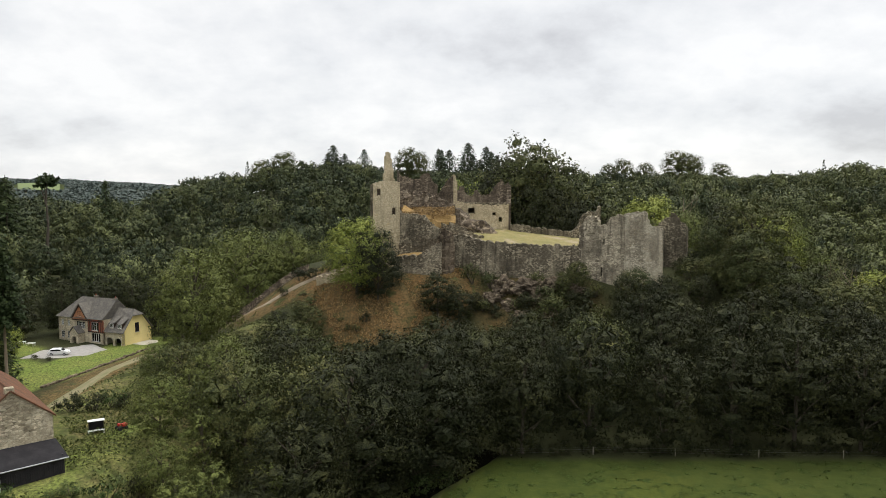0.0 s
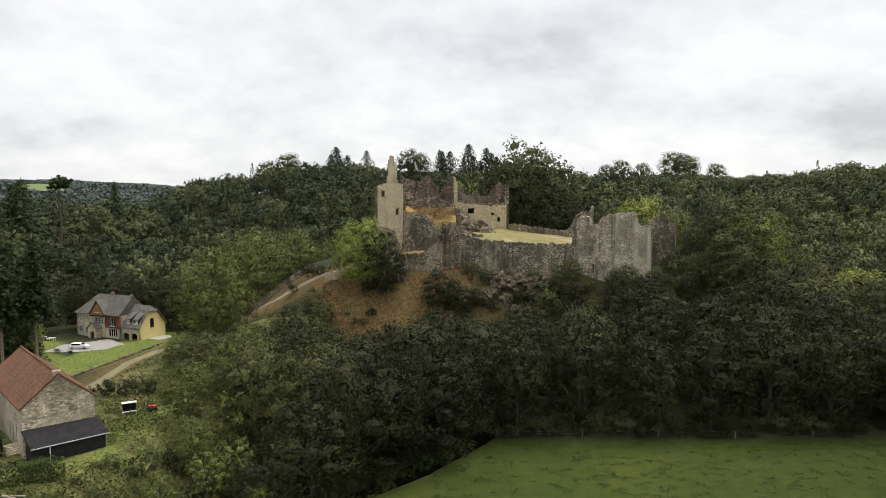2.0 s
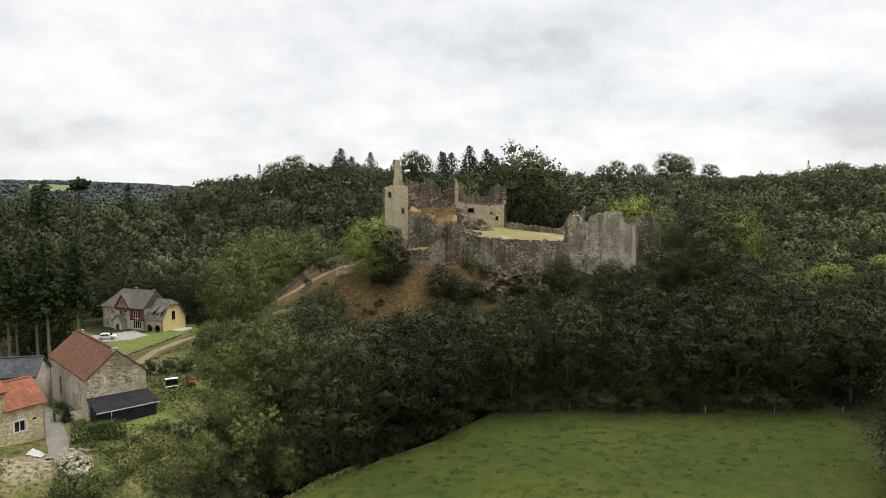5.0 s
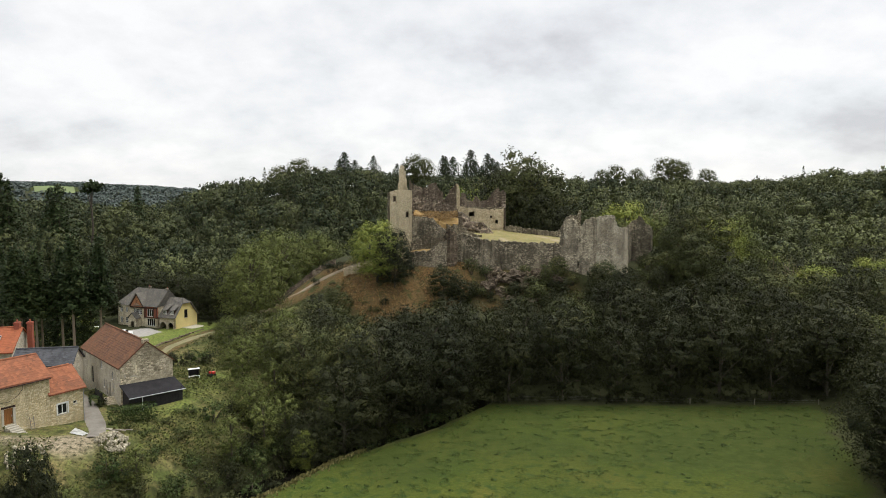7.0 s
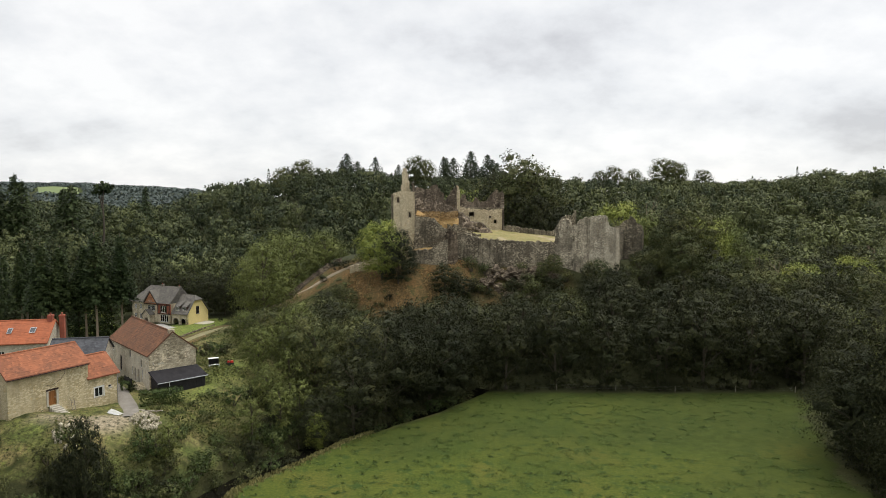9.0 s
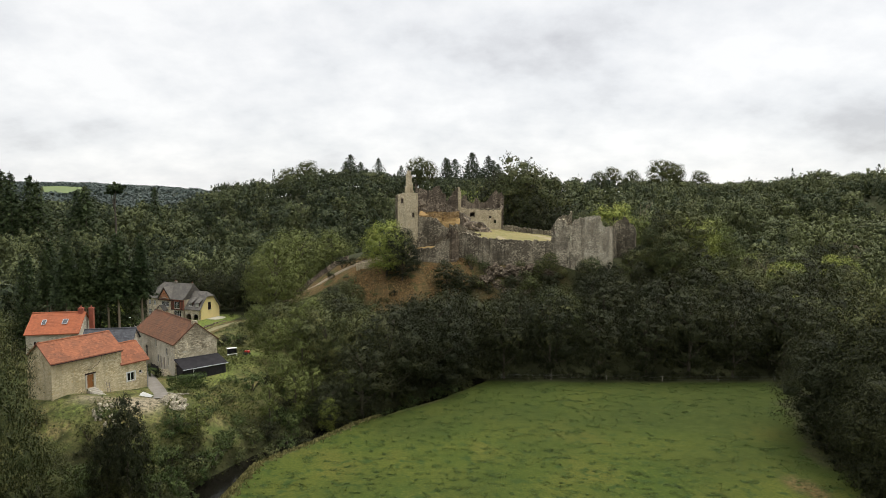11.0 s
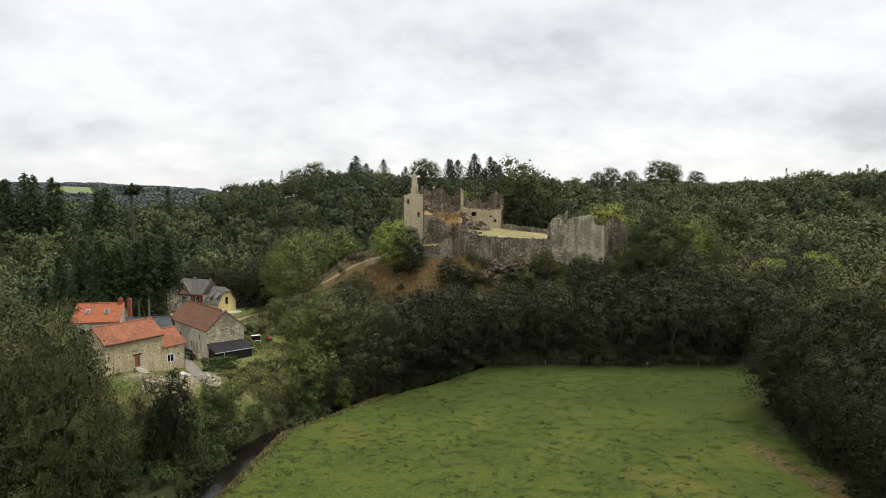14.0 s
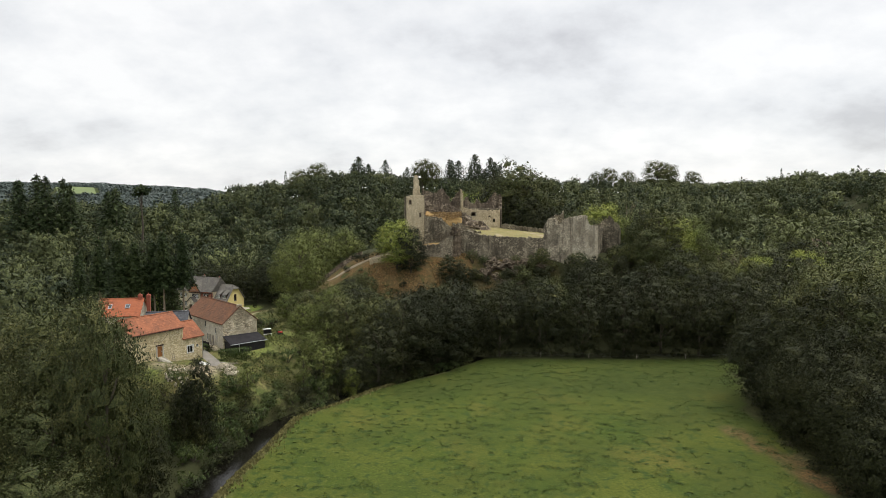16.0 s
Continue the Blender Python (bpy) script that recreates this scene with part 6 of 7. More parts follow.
# single trees that stand out
for kind, var, x, y, top, wide, grp in [
    ("olive", 0, -42, 110, 25.5, 1.0, "trees below the castle"),
    ("olive", 1, -48, 160, 27.0, 0.95, "trees below the castle"),
    ("olive", 1, -38, 166, 26.5, 0.9, "trees below the castle"),
    ("olive", 1, -57, 172, 26.0, 0.8, "trees below the castle"),
    ("big", 1, -12.6, 126.5, 28.2, 0.85, "trees below the castle"),
    ("mid", 1, 26.5, 183, 47, 0.7, "trees behind the castle"), ("mid", 0, 23, 181, 43, 0.7, "trees behind the castle"),
    ("bright", 0, -17.0, 128.5, 30.8, 1.0, "trees below the castle"),
    ("open", 0, 26, 184, 51.5, 1.05, "trees behind the castle"),
    ("dark", 0, 20, 186, 47, 0.8, "trees behind the castle"),
    ("dark", 1, 33, 186, 41, 0.95, "trees behind the castle"),
    ("bright", 0, 53.5, 171, 35.6, 0.9, "trees behind the castle")] + [
    ("dark", 0, 24, 172, 38, 0.9, "trees behind the castle"),
    ("dark", 2, 29, 171, 37, 1.0, "trees behind the castle"),
    ("dark", 1, 36, 174, 34, 0.9, "trees behind the castle"),
    ("mid", 2, 43, 172, 33, 0.9, "trees behind the castle"),
    ("dark", 0, 9, 182, 40, 0.8, "trees behind the castle"),
    ("bright", 0, 5, 184, 40, 0.6, "trees behind the castle"),
    ("mid", 0, 14, 184, 42, 0.8, "trees behind the castle"),
    ("mid", 1, 49, 160, 30, 0.9, "trees behind the castle"),
    ("mid", 0, 60, 150, 28, 1.0, "trees behind the castle"),
    ("olive", 1, 60, 163, 31, 0.8, "trees behind the castle"), ("bright", 0, 62, 156, 27, 0.7, "trees behind the castle"), ("olive", 1, 70, 160, 30, 0.9, "trees behind the castle"), ("olive", 0, 78, 150, 31, 0.9, "trees behind the castle"),
]:
    plant(kind, var, x, y, top - ground(x, y), wide, group=grp)

# bushes and small trees on the castle slope
for kind, var, x, y, h, wide in [
    ("dark", 1, -1.0, 124.5, 8.5, 1.05), ("dark", 1, 3.0, 123.5, 7.0, 1.1), ("shrub", 1, 6.0, 131.0, 4.4, 0.8), ("shrub", 1, 9.5, 130.0, 3.6, 0.9), ("mid", 1, 26, 126.5, 6.5, 0.9), ("mid", 2, 23, 125.5, 6.0, 0.9),
    ("dark", 0, 34, 119.5, 9.5, 1.0), ("mid", 1, 36, 121.5, 8.5, 1.0)] + [("dark", 1, 40, 119, 9, 1.0), ("shrub", 2, -12, 117, 2.4, 0.8), ("shrub", 2, -9, 115, 2.2, 0.8), ("shrub", 1, -11, 120, 1.8, 0.8), ("shrub", 1, -16, 121, 1.6, 0.9), ("shrub", 1, 19, 129, 3.4, 0.8), ("shrub", 1, 14, 125, 2.6, 0.9), ("shrub", 2, 24, 123, 2.6, 0.9)] + [
    ("mid", 0, 54, 131, 10, 0.8), ("dark", 1, 58, 135, 12, 0.9), ("mid", 1, 51, 125, 7, 0.8), ("shrub", 1, 44, 124.5, 2.6, 1.0), ("dark", 2, 48, 120, 7, 1.0), ("dark", 0, 60, 140, 14, 0.9), ("mid", 2, -27, 124, 8, 0.9), ("mid", 1, -31, 121, 7.5, 0.9)] + [("mid", 0, -24, 119, 8, 0.9), ("mid", 2, -35, 124, 7, 1.0), ("dark", 0, -29, 115, 8, 1.0), ("dark", 1, -22, 113, 8, 1.0), ("mid", 1, -37, 118, 8, 1.0), ("mid", 0, -41, 126, 6, 1.0), ("shrub", 0, -26, 128, 2.4, 1.0), ("shrub", 0, -33, 129, 2.4, 1.0),
]:
    plant(kind, var, x, y, h, wide, group="bushes on the castle slope")

# the wood between castle and meadow, under the line of the walls
LINE_X = [-50, -40, -32, -26, -20, -14, -8, 0, 8, 16, 24, 32, 38, 44, 52, 60, 70]
LINE_P = [640, 600, 560, 545, 600, 600, 575, 560, 548, 545, 545, 505, 500, 510, 480, 430, 400]
for row, (y0, x_lo, x_hi, gap) in enumerate([(91.6, 12, 72, 9.6), (104, 5, 78, 10.4), (113, -4, 82, 9.6), (95, -10, 4, 9.0), (85, -17, -4, 8.6), (77, -23, -10, 8.6), (101, -24, -4, 9.2), (91, -30, -14, 9.0), (108, -37, -14, 9.2), (100, -38, -26, 9.0), (116, -34, -22, 8.8)]):
    x = x_lo
    while x < x_hi:
        xx, yy = x + rnd.uniform(-1.5, 1.5), y0 + rnd.uniform(-2.0, 2.0)
        sx = xx / yy * 110
        lim = interp(sx, LINE_X, LINE_P) + rnd.uniform(0, 34)
        top = min(sight_height(yy, lim), ground(xx, yy) + rnd.uniform(15.5, 20))
        h = top - ground(xx, yy)
        if h > 4:
            kind = rnd.choice(["dark", "dark", "dark", "mid"] if xx > -4 else ["dark", "mid", "mid"])
            plant(kind, rnd.choice([0, 1, 1]), xx, yy, h, max(0.85, min(1.35, 14.5 / h)), group="trees along the meadow")
        x += gap

# wooded slope on the far side of the meadow
for _ in range(120):
    x, y = rnd.uniform(56, 128), rnd.uniform(96, 178)
    if x / y > 0.83 or x / y < 0.395 or seg_dist(x, y, CASTLE_LINE) < 16:
        continue
    h = rnd.uniform(13, 19)
    if x / y < 0.45:
        h = min(h, sight_height(y, 470) - ground(x, y))
    if h > 5:
        plant(rnd.choice(["dark", "mid", "mid", "mid", "bright"]), rnd.randrange(3), x, y, h, rnd.uniform(0.9, 1.15), group="trees of the side wood")

# big trees close to the camera, beside the meadow
for x, y, h, w, k in [(63, 58, 23, 0.9, 0), (67, 50, 27, 0.9, 1), (62, 46, 20, 1.0, 0), (61, 34, 19, 1.0, 1), (69, 36, 26, 0.95, 0), (58, 22, 17, 1.1, 1), (66, 22, 24, 1.0, 0), (75, 62, 26, 1.0, 0)] + [(78, 46, 27, 1, 0), (60, 12, 18, 1.1, 0), (57, 29, 16, 1.0, 1), (55, 19, 15, 1.0, 1), (53, 9, 14, 1.0, 1), (59, 42, 14, 0.9, 1), (84, 80, 20, 1, 0), (90, 70, 26, 1, 1), (58, 52, 17, 1.05, 1), (56.5, 36, 16, 1.05, 1), (53.5, 2, 14, 1.1, 1), (56, 13, 16, 1.0, 1), (65, 42, 24, 1.0, 1), (52, -6, 13, 1.1, 1)]:
    plant("near", 0 if h > 25 else 1, x, y, h, w * 0.95, group="trees beside the meadow")
for x, y, h, w, k in [(-55, 29, 19, 0.62, 1), (-58, 36, 17.5, 0.62, 0), (-48, 21, 14.5, 0.85, 1), (-38.5, 30, 14, 0.6, 2), (-55, 22, 20, 1.0, 0), (-50, 14, 17, 1.1, 1), (-62, 14, 16.5, 1.0, 0), (-46, 6, 14, 1.15, 1), (-56, 4, 17, 1.0, 0), (-66, 26, 16, 0.95, 1)] + [(-44, 20, 12, 0.85, 1), (-74, 36, 15.5, 0.95, 0), (-70, 16, 16.5, 1, 1), (-40, -6, 12, 1.2, 0), (-50, -8, 15, 1.1, 1), (-38, 12, 11, 0.8, 2), (-41, 30, 10, 0.75, 2), (-82, 52, 15, 0.9, 1), (-84, 40, 16, 0.9, 1), (-41, 8, 26, 0.5, 0), (-47, 12, 22, 0.6, 0)]:
    plant(["near", "near", "dark"][k], [0, 0, 2][k], x, y, h, w * 0.95, group="trees near the houses")

# spruces by the villa and behind the red roof: bare stems in front, full crowns behind
for k, (x, y) in enumerate([(-80, 106), (-83.5, 103), (-76.5, 104), (-87, 102), (-88, 112), (-91, 108), (-95, 116), (-98, 112), (-102, 120), (-73, 108), (-79, 115), (-105, 114), (-90, 121), (-110, 124), (-97, 127), (-84, 118)]):
    plant("spruce", 2 if k < 10 else 0, x, y, 27.5 + rnd.uniform(-3.0, 2.0) - (4 if k > 9 else 0) - ground(x, y), rnd.uniform(0.95, 1.15), group="spruces beside the lane")
for k, (x, y, h) in enumerate([(-112, 138, 14), (-118, 146, 14), (-120, 156, 15), (-68, 176, 15), (-62, 182, 16), (-72, 184, 16), (-60, 168, 10), (-66, 172, 8), (-80, 180, 14), (-88, 184, 15), (-96, 182, 16), (-104, 178, 15), (-110, 170, 14), (-113, 162, 12), (-74, 178, 13), (-100, 176, 9), (-92, 178, 10)]):
    plant("dark", k, x, y, h, 1.0, group="trees round the villa")
for x, y, h in [(-92.5, 146.5, 1.5), (-89.0, 146.0, 1.2), (-72, 168, 1.6)]:
    plant("shrub", 2, x, y, h, 0.8, group="clipped bushes on the lawn")

# shrubs on the bank under the houses
for _ in range(190):
    y = rnd.uniform(24, 82)
    x = meadow_left(y) - rnd.uniform(5.5, 19)
    if seg_dist(x, y, [(-46, 51), (-36, 56)]) < 6.5 or math.hypot(x + 45, y - 43) < 6 or seg_dist(x, y, [(-47, 53), (-38, 66)]) < 5 or (y > 62 and rnd.random() < 0.35) or seg_dist(x, y, [(-55, 44), (-47, 57)]) < 6:
        continue
    plant("shrub", rnd.choice([0, 0, 1, 2]), x, y, rnd.uniform(1.6, 3.6), rnd.uniform(0.7, 1.0), 0.15, group="shrubs on the river bank")
for x, y, h, v in [(-29, 57, 8, 2), (-26, 62, 9, 2), (-24, 66, 9, 2), (-27, 72, 10, 2), (-33, 84, 7, 2), (-33, 92, 8, 2), (-36, 45, 6.5, 2), (-40, 38, 6, 2), (-19, 68, 8, 0)]:
    plant("young", 0, x, y, h, 1.0, group="young trees on the river bank")
plant("bright", 0, -20.5, 62.0, 6.5, 0.65, group="young trees on the river bank")
for kind, var, x, y, h, wide in [("olive", 1, -33, 75, 8.5, 0.95), ("olive", 1, -29.5, 67, 7.5, 0.9), ("olive", 0, -28.5, 84, 14.5, 0.85), ("mid", 0, -24, 79, 12, 0.95), ("mid", 1, -35.5, 88, 9, 1.0), ("olive", 1, -42, 96, 7, 1.0)]:
    plant(kind, var, x, y, h, wide, group="young trees on the river bank")
for _ in range(26):
    x, y = rnd.uniform(-50, -30), rnd.uniform(80, 118)
    plant("shrub", rnd.randrange(3), x, y, rnd.uniform(1.2, 3.0), 0.9, 0.1, group="scrub beside the track")

# clipped hedge in front of the shed
def hedge(line, w, h, label):
    rng = np.random.default_rng(8)
    pts, nrm = [], []
    for (ax, ay), (bx, by) in zip(line, line[1:]):
        L = math.hypot(bx - ax, by - ay)
        k = int(L * 420)
        t = rng.random(k)
        o, z = rng.uniform(-1, 1, k), rng.uniform(-1, 1, k)
        mx = np.maximum(abs(o), abs(z))
        o, z = o / mx * rng.uniform(0.85, 1.05, k), z / mx * rng.uniform(0.85, 1.05, k)
        ux, uy = (bx - ax) / L, (by - ay) / L
        x, y = ax + ux * L * t - uy * o * w / 2, ay + uy * L * t + ux * o * w / 2
        g = np.array([ground(a, b) for a, b in zip(x, y)])
        pts.append(np.stack([x, y, g + h * (0.5 + 0.5 * z)], 1))
        nrm.append(np.stack([-uy * o, ux * o, z], 1))
    v, f = cards(np.concatenate(pts), np.concatenate(nrm), rng.uniform(0.07, 0.16, sum(len(p) for p in pts)), rng)
    tagged(new("hedge", mesh_np("hedge", v, f, L_HEDGE)), label, "hedge")


hedge([(-44.6, 55.4), (-39.4, 58.4)], 1.9, 2.1, "clipped green hedge beside the black shed")
hedge([(-50.5, 63.0), (-49.4, 61.6)], 1.2, 1.3, "small bright hedge by the barn yard")


# ---------------------------------------------------------------- far woods
SKY_X = [0, 100, 200, 290, 330, 440, 510, 560, 620, 700, 780, 1000, 1100, 1200, 1300, 1400, 1450, 1500, 1568]
SKY_Y = [332, 339, 343, 334, 306, 303, 280, 288, 287, 298, 302, 302, 306, 304, 313, 306, 299, 284, 280]


def far_woods():
    rng = np.random.default_rng(9)
    fine, coarse = [], []
    for k in range(9):
        heap = crown_heap(rng, 1.0, 0.0, 17, 0.44, 0.62, top=2.0)
        fine.append(leafy(heap, 800, 0.068, rng, 0.38, 2.2, 0.6, 1, 2.4))
        heap = crown_heap(rng, 1.0, 0.0, 10, 0.52, 0.62, top=2.0)
        coarse.append(leafy(heap, 420, 0.094, rng, 0.38, 2.0, 0.6, 1, 2.4))
    V, F, N, T, base = [], [], [], [], 0
    y = 60.0
    while y < 480:
        step = 12.0 if y < 300 else 12.4
        x = -0.80 * y - 56
        while x < 0.80 * y + 46:
            xx, yy = x + rng.uniform(-3.2, 3.2), y + rng.uniform(-3.2, 3.2)
            x += step
            a = xx / yy
            if seg_dist(xx, yy, CASTLE_LINE) < 44 or math.hypot(xx + 90, yy - 166) < 30 or seg_dist(xx, yy, TRACK) < 13:
                continue
            if seg_dist(xx, yy, [(-86, 140), (-112, 150)]) < 22 or (yy < 112 and (xx > -96 and xx < 96)):
                continue
            if yy < 178 and -0.62 < a < 0.41:
                continue
            if yy < 135 and a < -0.55 and xx > -100:
                continue
            if 0.395 < a and yy < 150 and xx < 110:
                continue
            g, dist = ground(xx, yy), math.hypot(xx, yy)
            h = rng.uniform(10, 20) * (1.0 if rng.random() > 0.12 else 1.22)
            if dist > 190:
                cap = 34 - (np.interp(784 + 1162 * a, SKY_X, SKY_Y) + 9 * abs(rng.normal()) - 5 - 352) / 1162 * yy - g
                h = min(h, max(cap, 7.5))
            scrub = a > 0.56 and dist < 330 and math.hypot(xx - 190, yy - 250) < 75
            if scrub:
                h *= 0.68
            if math.hypot(xx - 150, yy - 208) < 9:
                continue
            w = min(7.8, max(4.8, h * rng.uniform(0.34, 0.50)) * (1.4 if scrub else 1.0))
            tone = float(np.clip(rng.normal(0.75 if scrub else 0.22 + 0.38 * sm(0.22, 0.45, a), 0.42) + 0.5 * noise.noise((xx * 0.015, yy * 0.015, 2.0)), 0, 1))
            if rng.random() < 0.035 and not scrub:
                # a fir standing above the rest
                n, hh = 190, h * 1.22
                t, q = rng.random(n) ** 1.2, rng.uniform(0, 6.28, n)
                r = w * 0.62 * (1 - t) ** 0.9 * rng.uniform(0.5, 1.1, n) + 0.15
                p = np.stack([xx + np.cos(q) * r, yy + np.sin(q) * r, g + hh * (0.15 + 0.85 * t)], 1)
                v, f, nv = cards_n(p, np.stack([np.cos(q), np.sin(q), 0.5 + 0 * q], 1), rng.uniform(0.35, 0.75, n), rng, 0.4)
                tone = 0.0
            else:
                v0, f, n0 = (fine if dist < 290 else coarse)[int(rng.integers(0, 9))]
                q = rng.uniform(0, 6.28)
                rot = np.array(((math.cos(q), -math.sin(q), 0), (math.sin(q), math.cos(q), 0), (0, 0, 1)))
                v = (v0 @ rot.T) * (w, w, h / 2.0) + (xx, yy, g - 0.3)
                nv = (n0 @ rot.T) / (1, 1, h / 2.0 / w)
                nv = nv / np.linalg.norm(nv, axis=1, keepdims=True)
            V.append(v), F.append(f + base), N.append(nv), T.append(np.full(len(v), tone))
            base += len(v)
        y += step
    me = mesh_np("far_woods", np.concatenate(V), np.concatenate(F), L_WOODS, np.concatenate(N))
    me.attributes.new("tone", "FLOAT", "POINT").data.foreach_set("value", np.concatenate(T).astype(np.float32))
    tagged(new("far_woods", me), "dense mixed woodland covering the hills", "woodland", kind="stuff")


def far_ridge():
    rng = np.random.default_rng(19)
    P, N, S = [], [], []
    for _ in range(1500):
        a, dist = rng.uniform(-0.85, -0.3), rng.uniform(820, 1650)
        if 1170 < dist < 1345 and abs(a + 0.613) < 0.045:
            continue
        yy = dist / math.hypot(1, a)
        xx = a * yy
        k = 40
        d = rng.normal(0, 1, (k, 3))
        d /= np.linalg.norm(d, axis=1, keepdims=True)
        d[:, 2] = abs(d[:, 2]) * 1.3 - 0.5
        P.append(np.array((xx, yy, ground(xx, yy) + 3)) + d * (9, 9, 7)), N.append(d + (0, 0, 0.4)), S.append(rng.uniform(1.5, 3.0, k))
    # leaves carry the painted haze of the distance
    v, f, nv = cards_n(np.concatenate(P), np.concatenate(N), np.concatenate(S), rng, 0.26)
    tagged(new("far_ridge_woods", mesh_np("far_ridge_woods", v, f, L_RIDGE_HAZE, nv)), "woods on the distant ridge with blue haze painted into the leaves", "woodland", kind="stuff")


def distant_field():
    verts, faces = [], []
    for i in range(9):
        for j in range(7):
            a, dist = -0.645 + 0.008 * i, 1195 + 24 * j
            yy = dist / math.hypot(1, a)
            verts.append((a * yy, yy, ground(a * yy, yy) + 3.0))
    for i in range(8):
        for j in range(6):
            k = i * 7 + j
            faces.append((k, k + 7, k + 8, k + 1))
    tagged(new("field", mesh_of("field", verts, faces, M_FIELD, True)), "pale green pasture on the distant ridge", "field", kind="structure")


distant_field()
far_woods()
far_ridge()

# skyline trees
for k, (x, y, h) in enumerate([(-3, 425, 22), (-1, 430, 19), (4, 425, 23), (13, 430, 17), (16, 424, 24), (19, 428, 21), (24, 430, 16), (28, 430, 22), (31, 426, 20), (35, 432, 19), (-64, 430, 20), (-71, 428, 24), (-75, 432, 19), (-50, 420, 21), (-34, 420, 17)]):
    plant("spruce", 1, x, y, h * rnd.uniform(0.95, 1.2), rnd.uniform(1.1, 1.9), group="spruces on the skyline")
for x, y, top in [(-206, 243, 50), (-200, 247, 53), (-194, 244, 52), (-188, 248, 51), (-183, 245, 48), (-212, 250, 50)]:
    plant("spruce", 1, x, y, top - 2.5 - ground(x, y), 1.0, group="spruces on the skyline")
for x, y, top, w in [(-156, 235, 43.5, 1.1), (-161, 238, 42, 1.2), (-167, 326, 44.5, 0.9)]:
    plant("spruce", 1, x, y, top - ground(x, y), w, group="spruces on the skyline")
plant("pine", 0, -153, 254, 43.5 - ground(-153, 254), 1.0)
for x, y, h, w in [(-22, 400, 24, 0.8), (-15, 404, 21, 0.8), (150, 420, 24, 1.1), (158, 422, 21, 1.0), (116, 425, 20, 0.8), (104, 415, 16, 0.8), (128, 418, 17, 0.8), (172, 410, 16, 0.9), (-110, 400, 20, 0.8), (-96, 398, 22, 0.9)]:
    plant("mid", 1, x, y, h, w, group="trees on the skyline")


# ---------------------------------------------------------------- grass fringe, fence, garden
def fringe(name, line_fn, y0, y1, n, mat, h, label, spread=1.4):
    rng = np.random.default_rng(17)
    v, f = [], []
    for _ in range(n):
        y = rng.uniform(y0, y1)
        x = line_fn(y) + rng.normal(0, spread)
        z, hh, q = ground(x, y), h * rng.uniform(0.5, 1.3), rng.uniform(0, 3.14)
        w = 0.16 * rng.uniform(0.6, 1.4)
        lean = rng.normal(0, 0.25, 2) * hh
        c, s = math.cos(q) * w, math.sin(q) * w
        b = len(v)
        v += [(x - c, y - s, z - 0.05), (x + c, y + s, z - 0.05), (x + c * 0.4 + lean[0], y + s * 0.4 + lean[1], z + hh), (x - c * 0.4 + lean[0], y - s * 0.4 + lean[1], z + hh)]
        f.append((b, b + 1, b + 2, b + 3))
    tagged(new(name, mesh_np(name, np.array(v), np.array(f), mat)), label, "grass", kind="stuff")


fringe("bank_grass", lambda y: meadow_left(y) - 0.4, -30, 66, 9000, L_WEEDS, 0.36, "tall dry grass along the stream", 1.0)


def fence(pts, label, h=1.15):
    post = thing("fence", pose(0, 0, 0), label, "fence")
    line = [(x, y, ground(x, y)) for x, y in pts]
    for x, y, z in line:
        bm = bmesh.new()
        bmesh.ops.create_cone(bm, cap_ends=True, segments=7, radius1=0.07, radius2=0.055, depth=h + 0.3, matrix=Matrix.Translation((x, y, z + h / 2 - 0.15)))
        part("post", bm, M_POST, post)
    for zz in (0.45, 0.8, 1.05):
        bm = bmesh.new()
        for a, b in zip(line, line[1:]):
            limb(bm, (a[0], a[1], a[2] + zz), (b[0], b[1], b[2] + zz), 0.005, 0.005, 4, 1, 0)
        part("wire", bm, M_METAL, post)


fence([(9.5 + 11.5 * k, 88.9 + 0.5 * math.sin(k)) for k in range(6)], "pale stake fence with wire along the meadow")


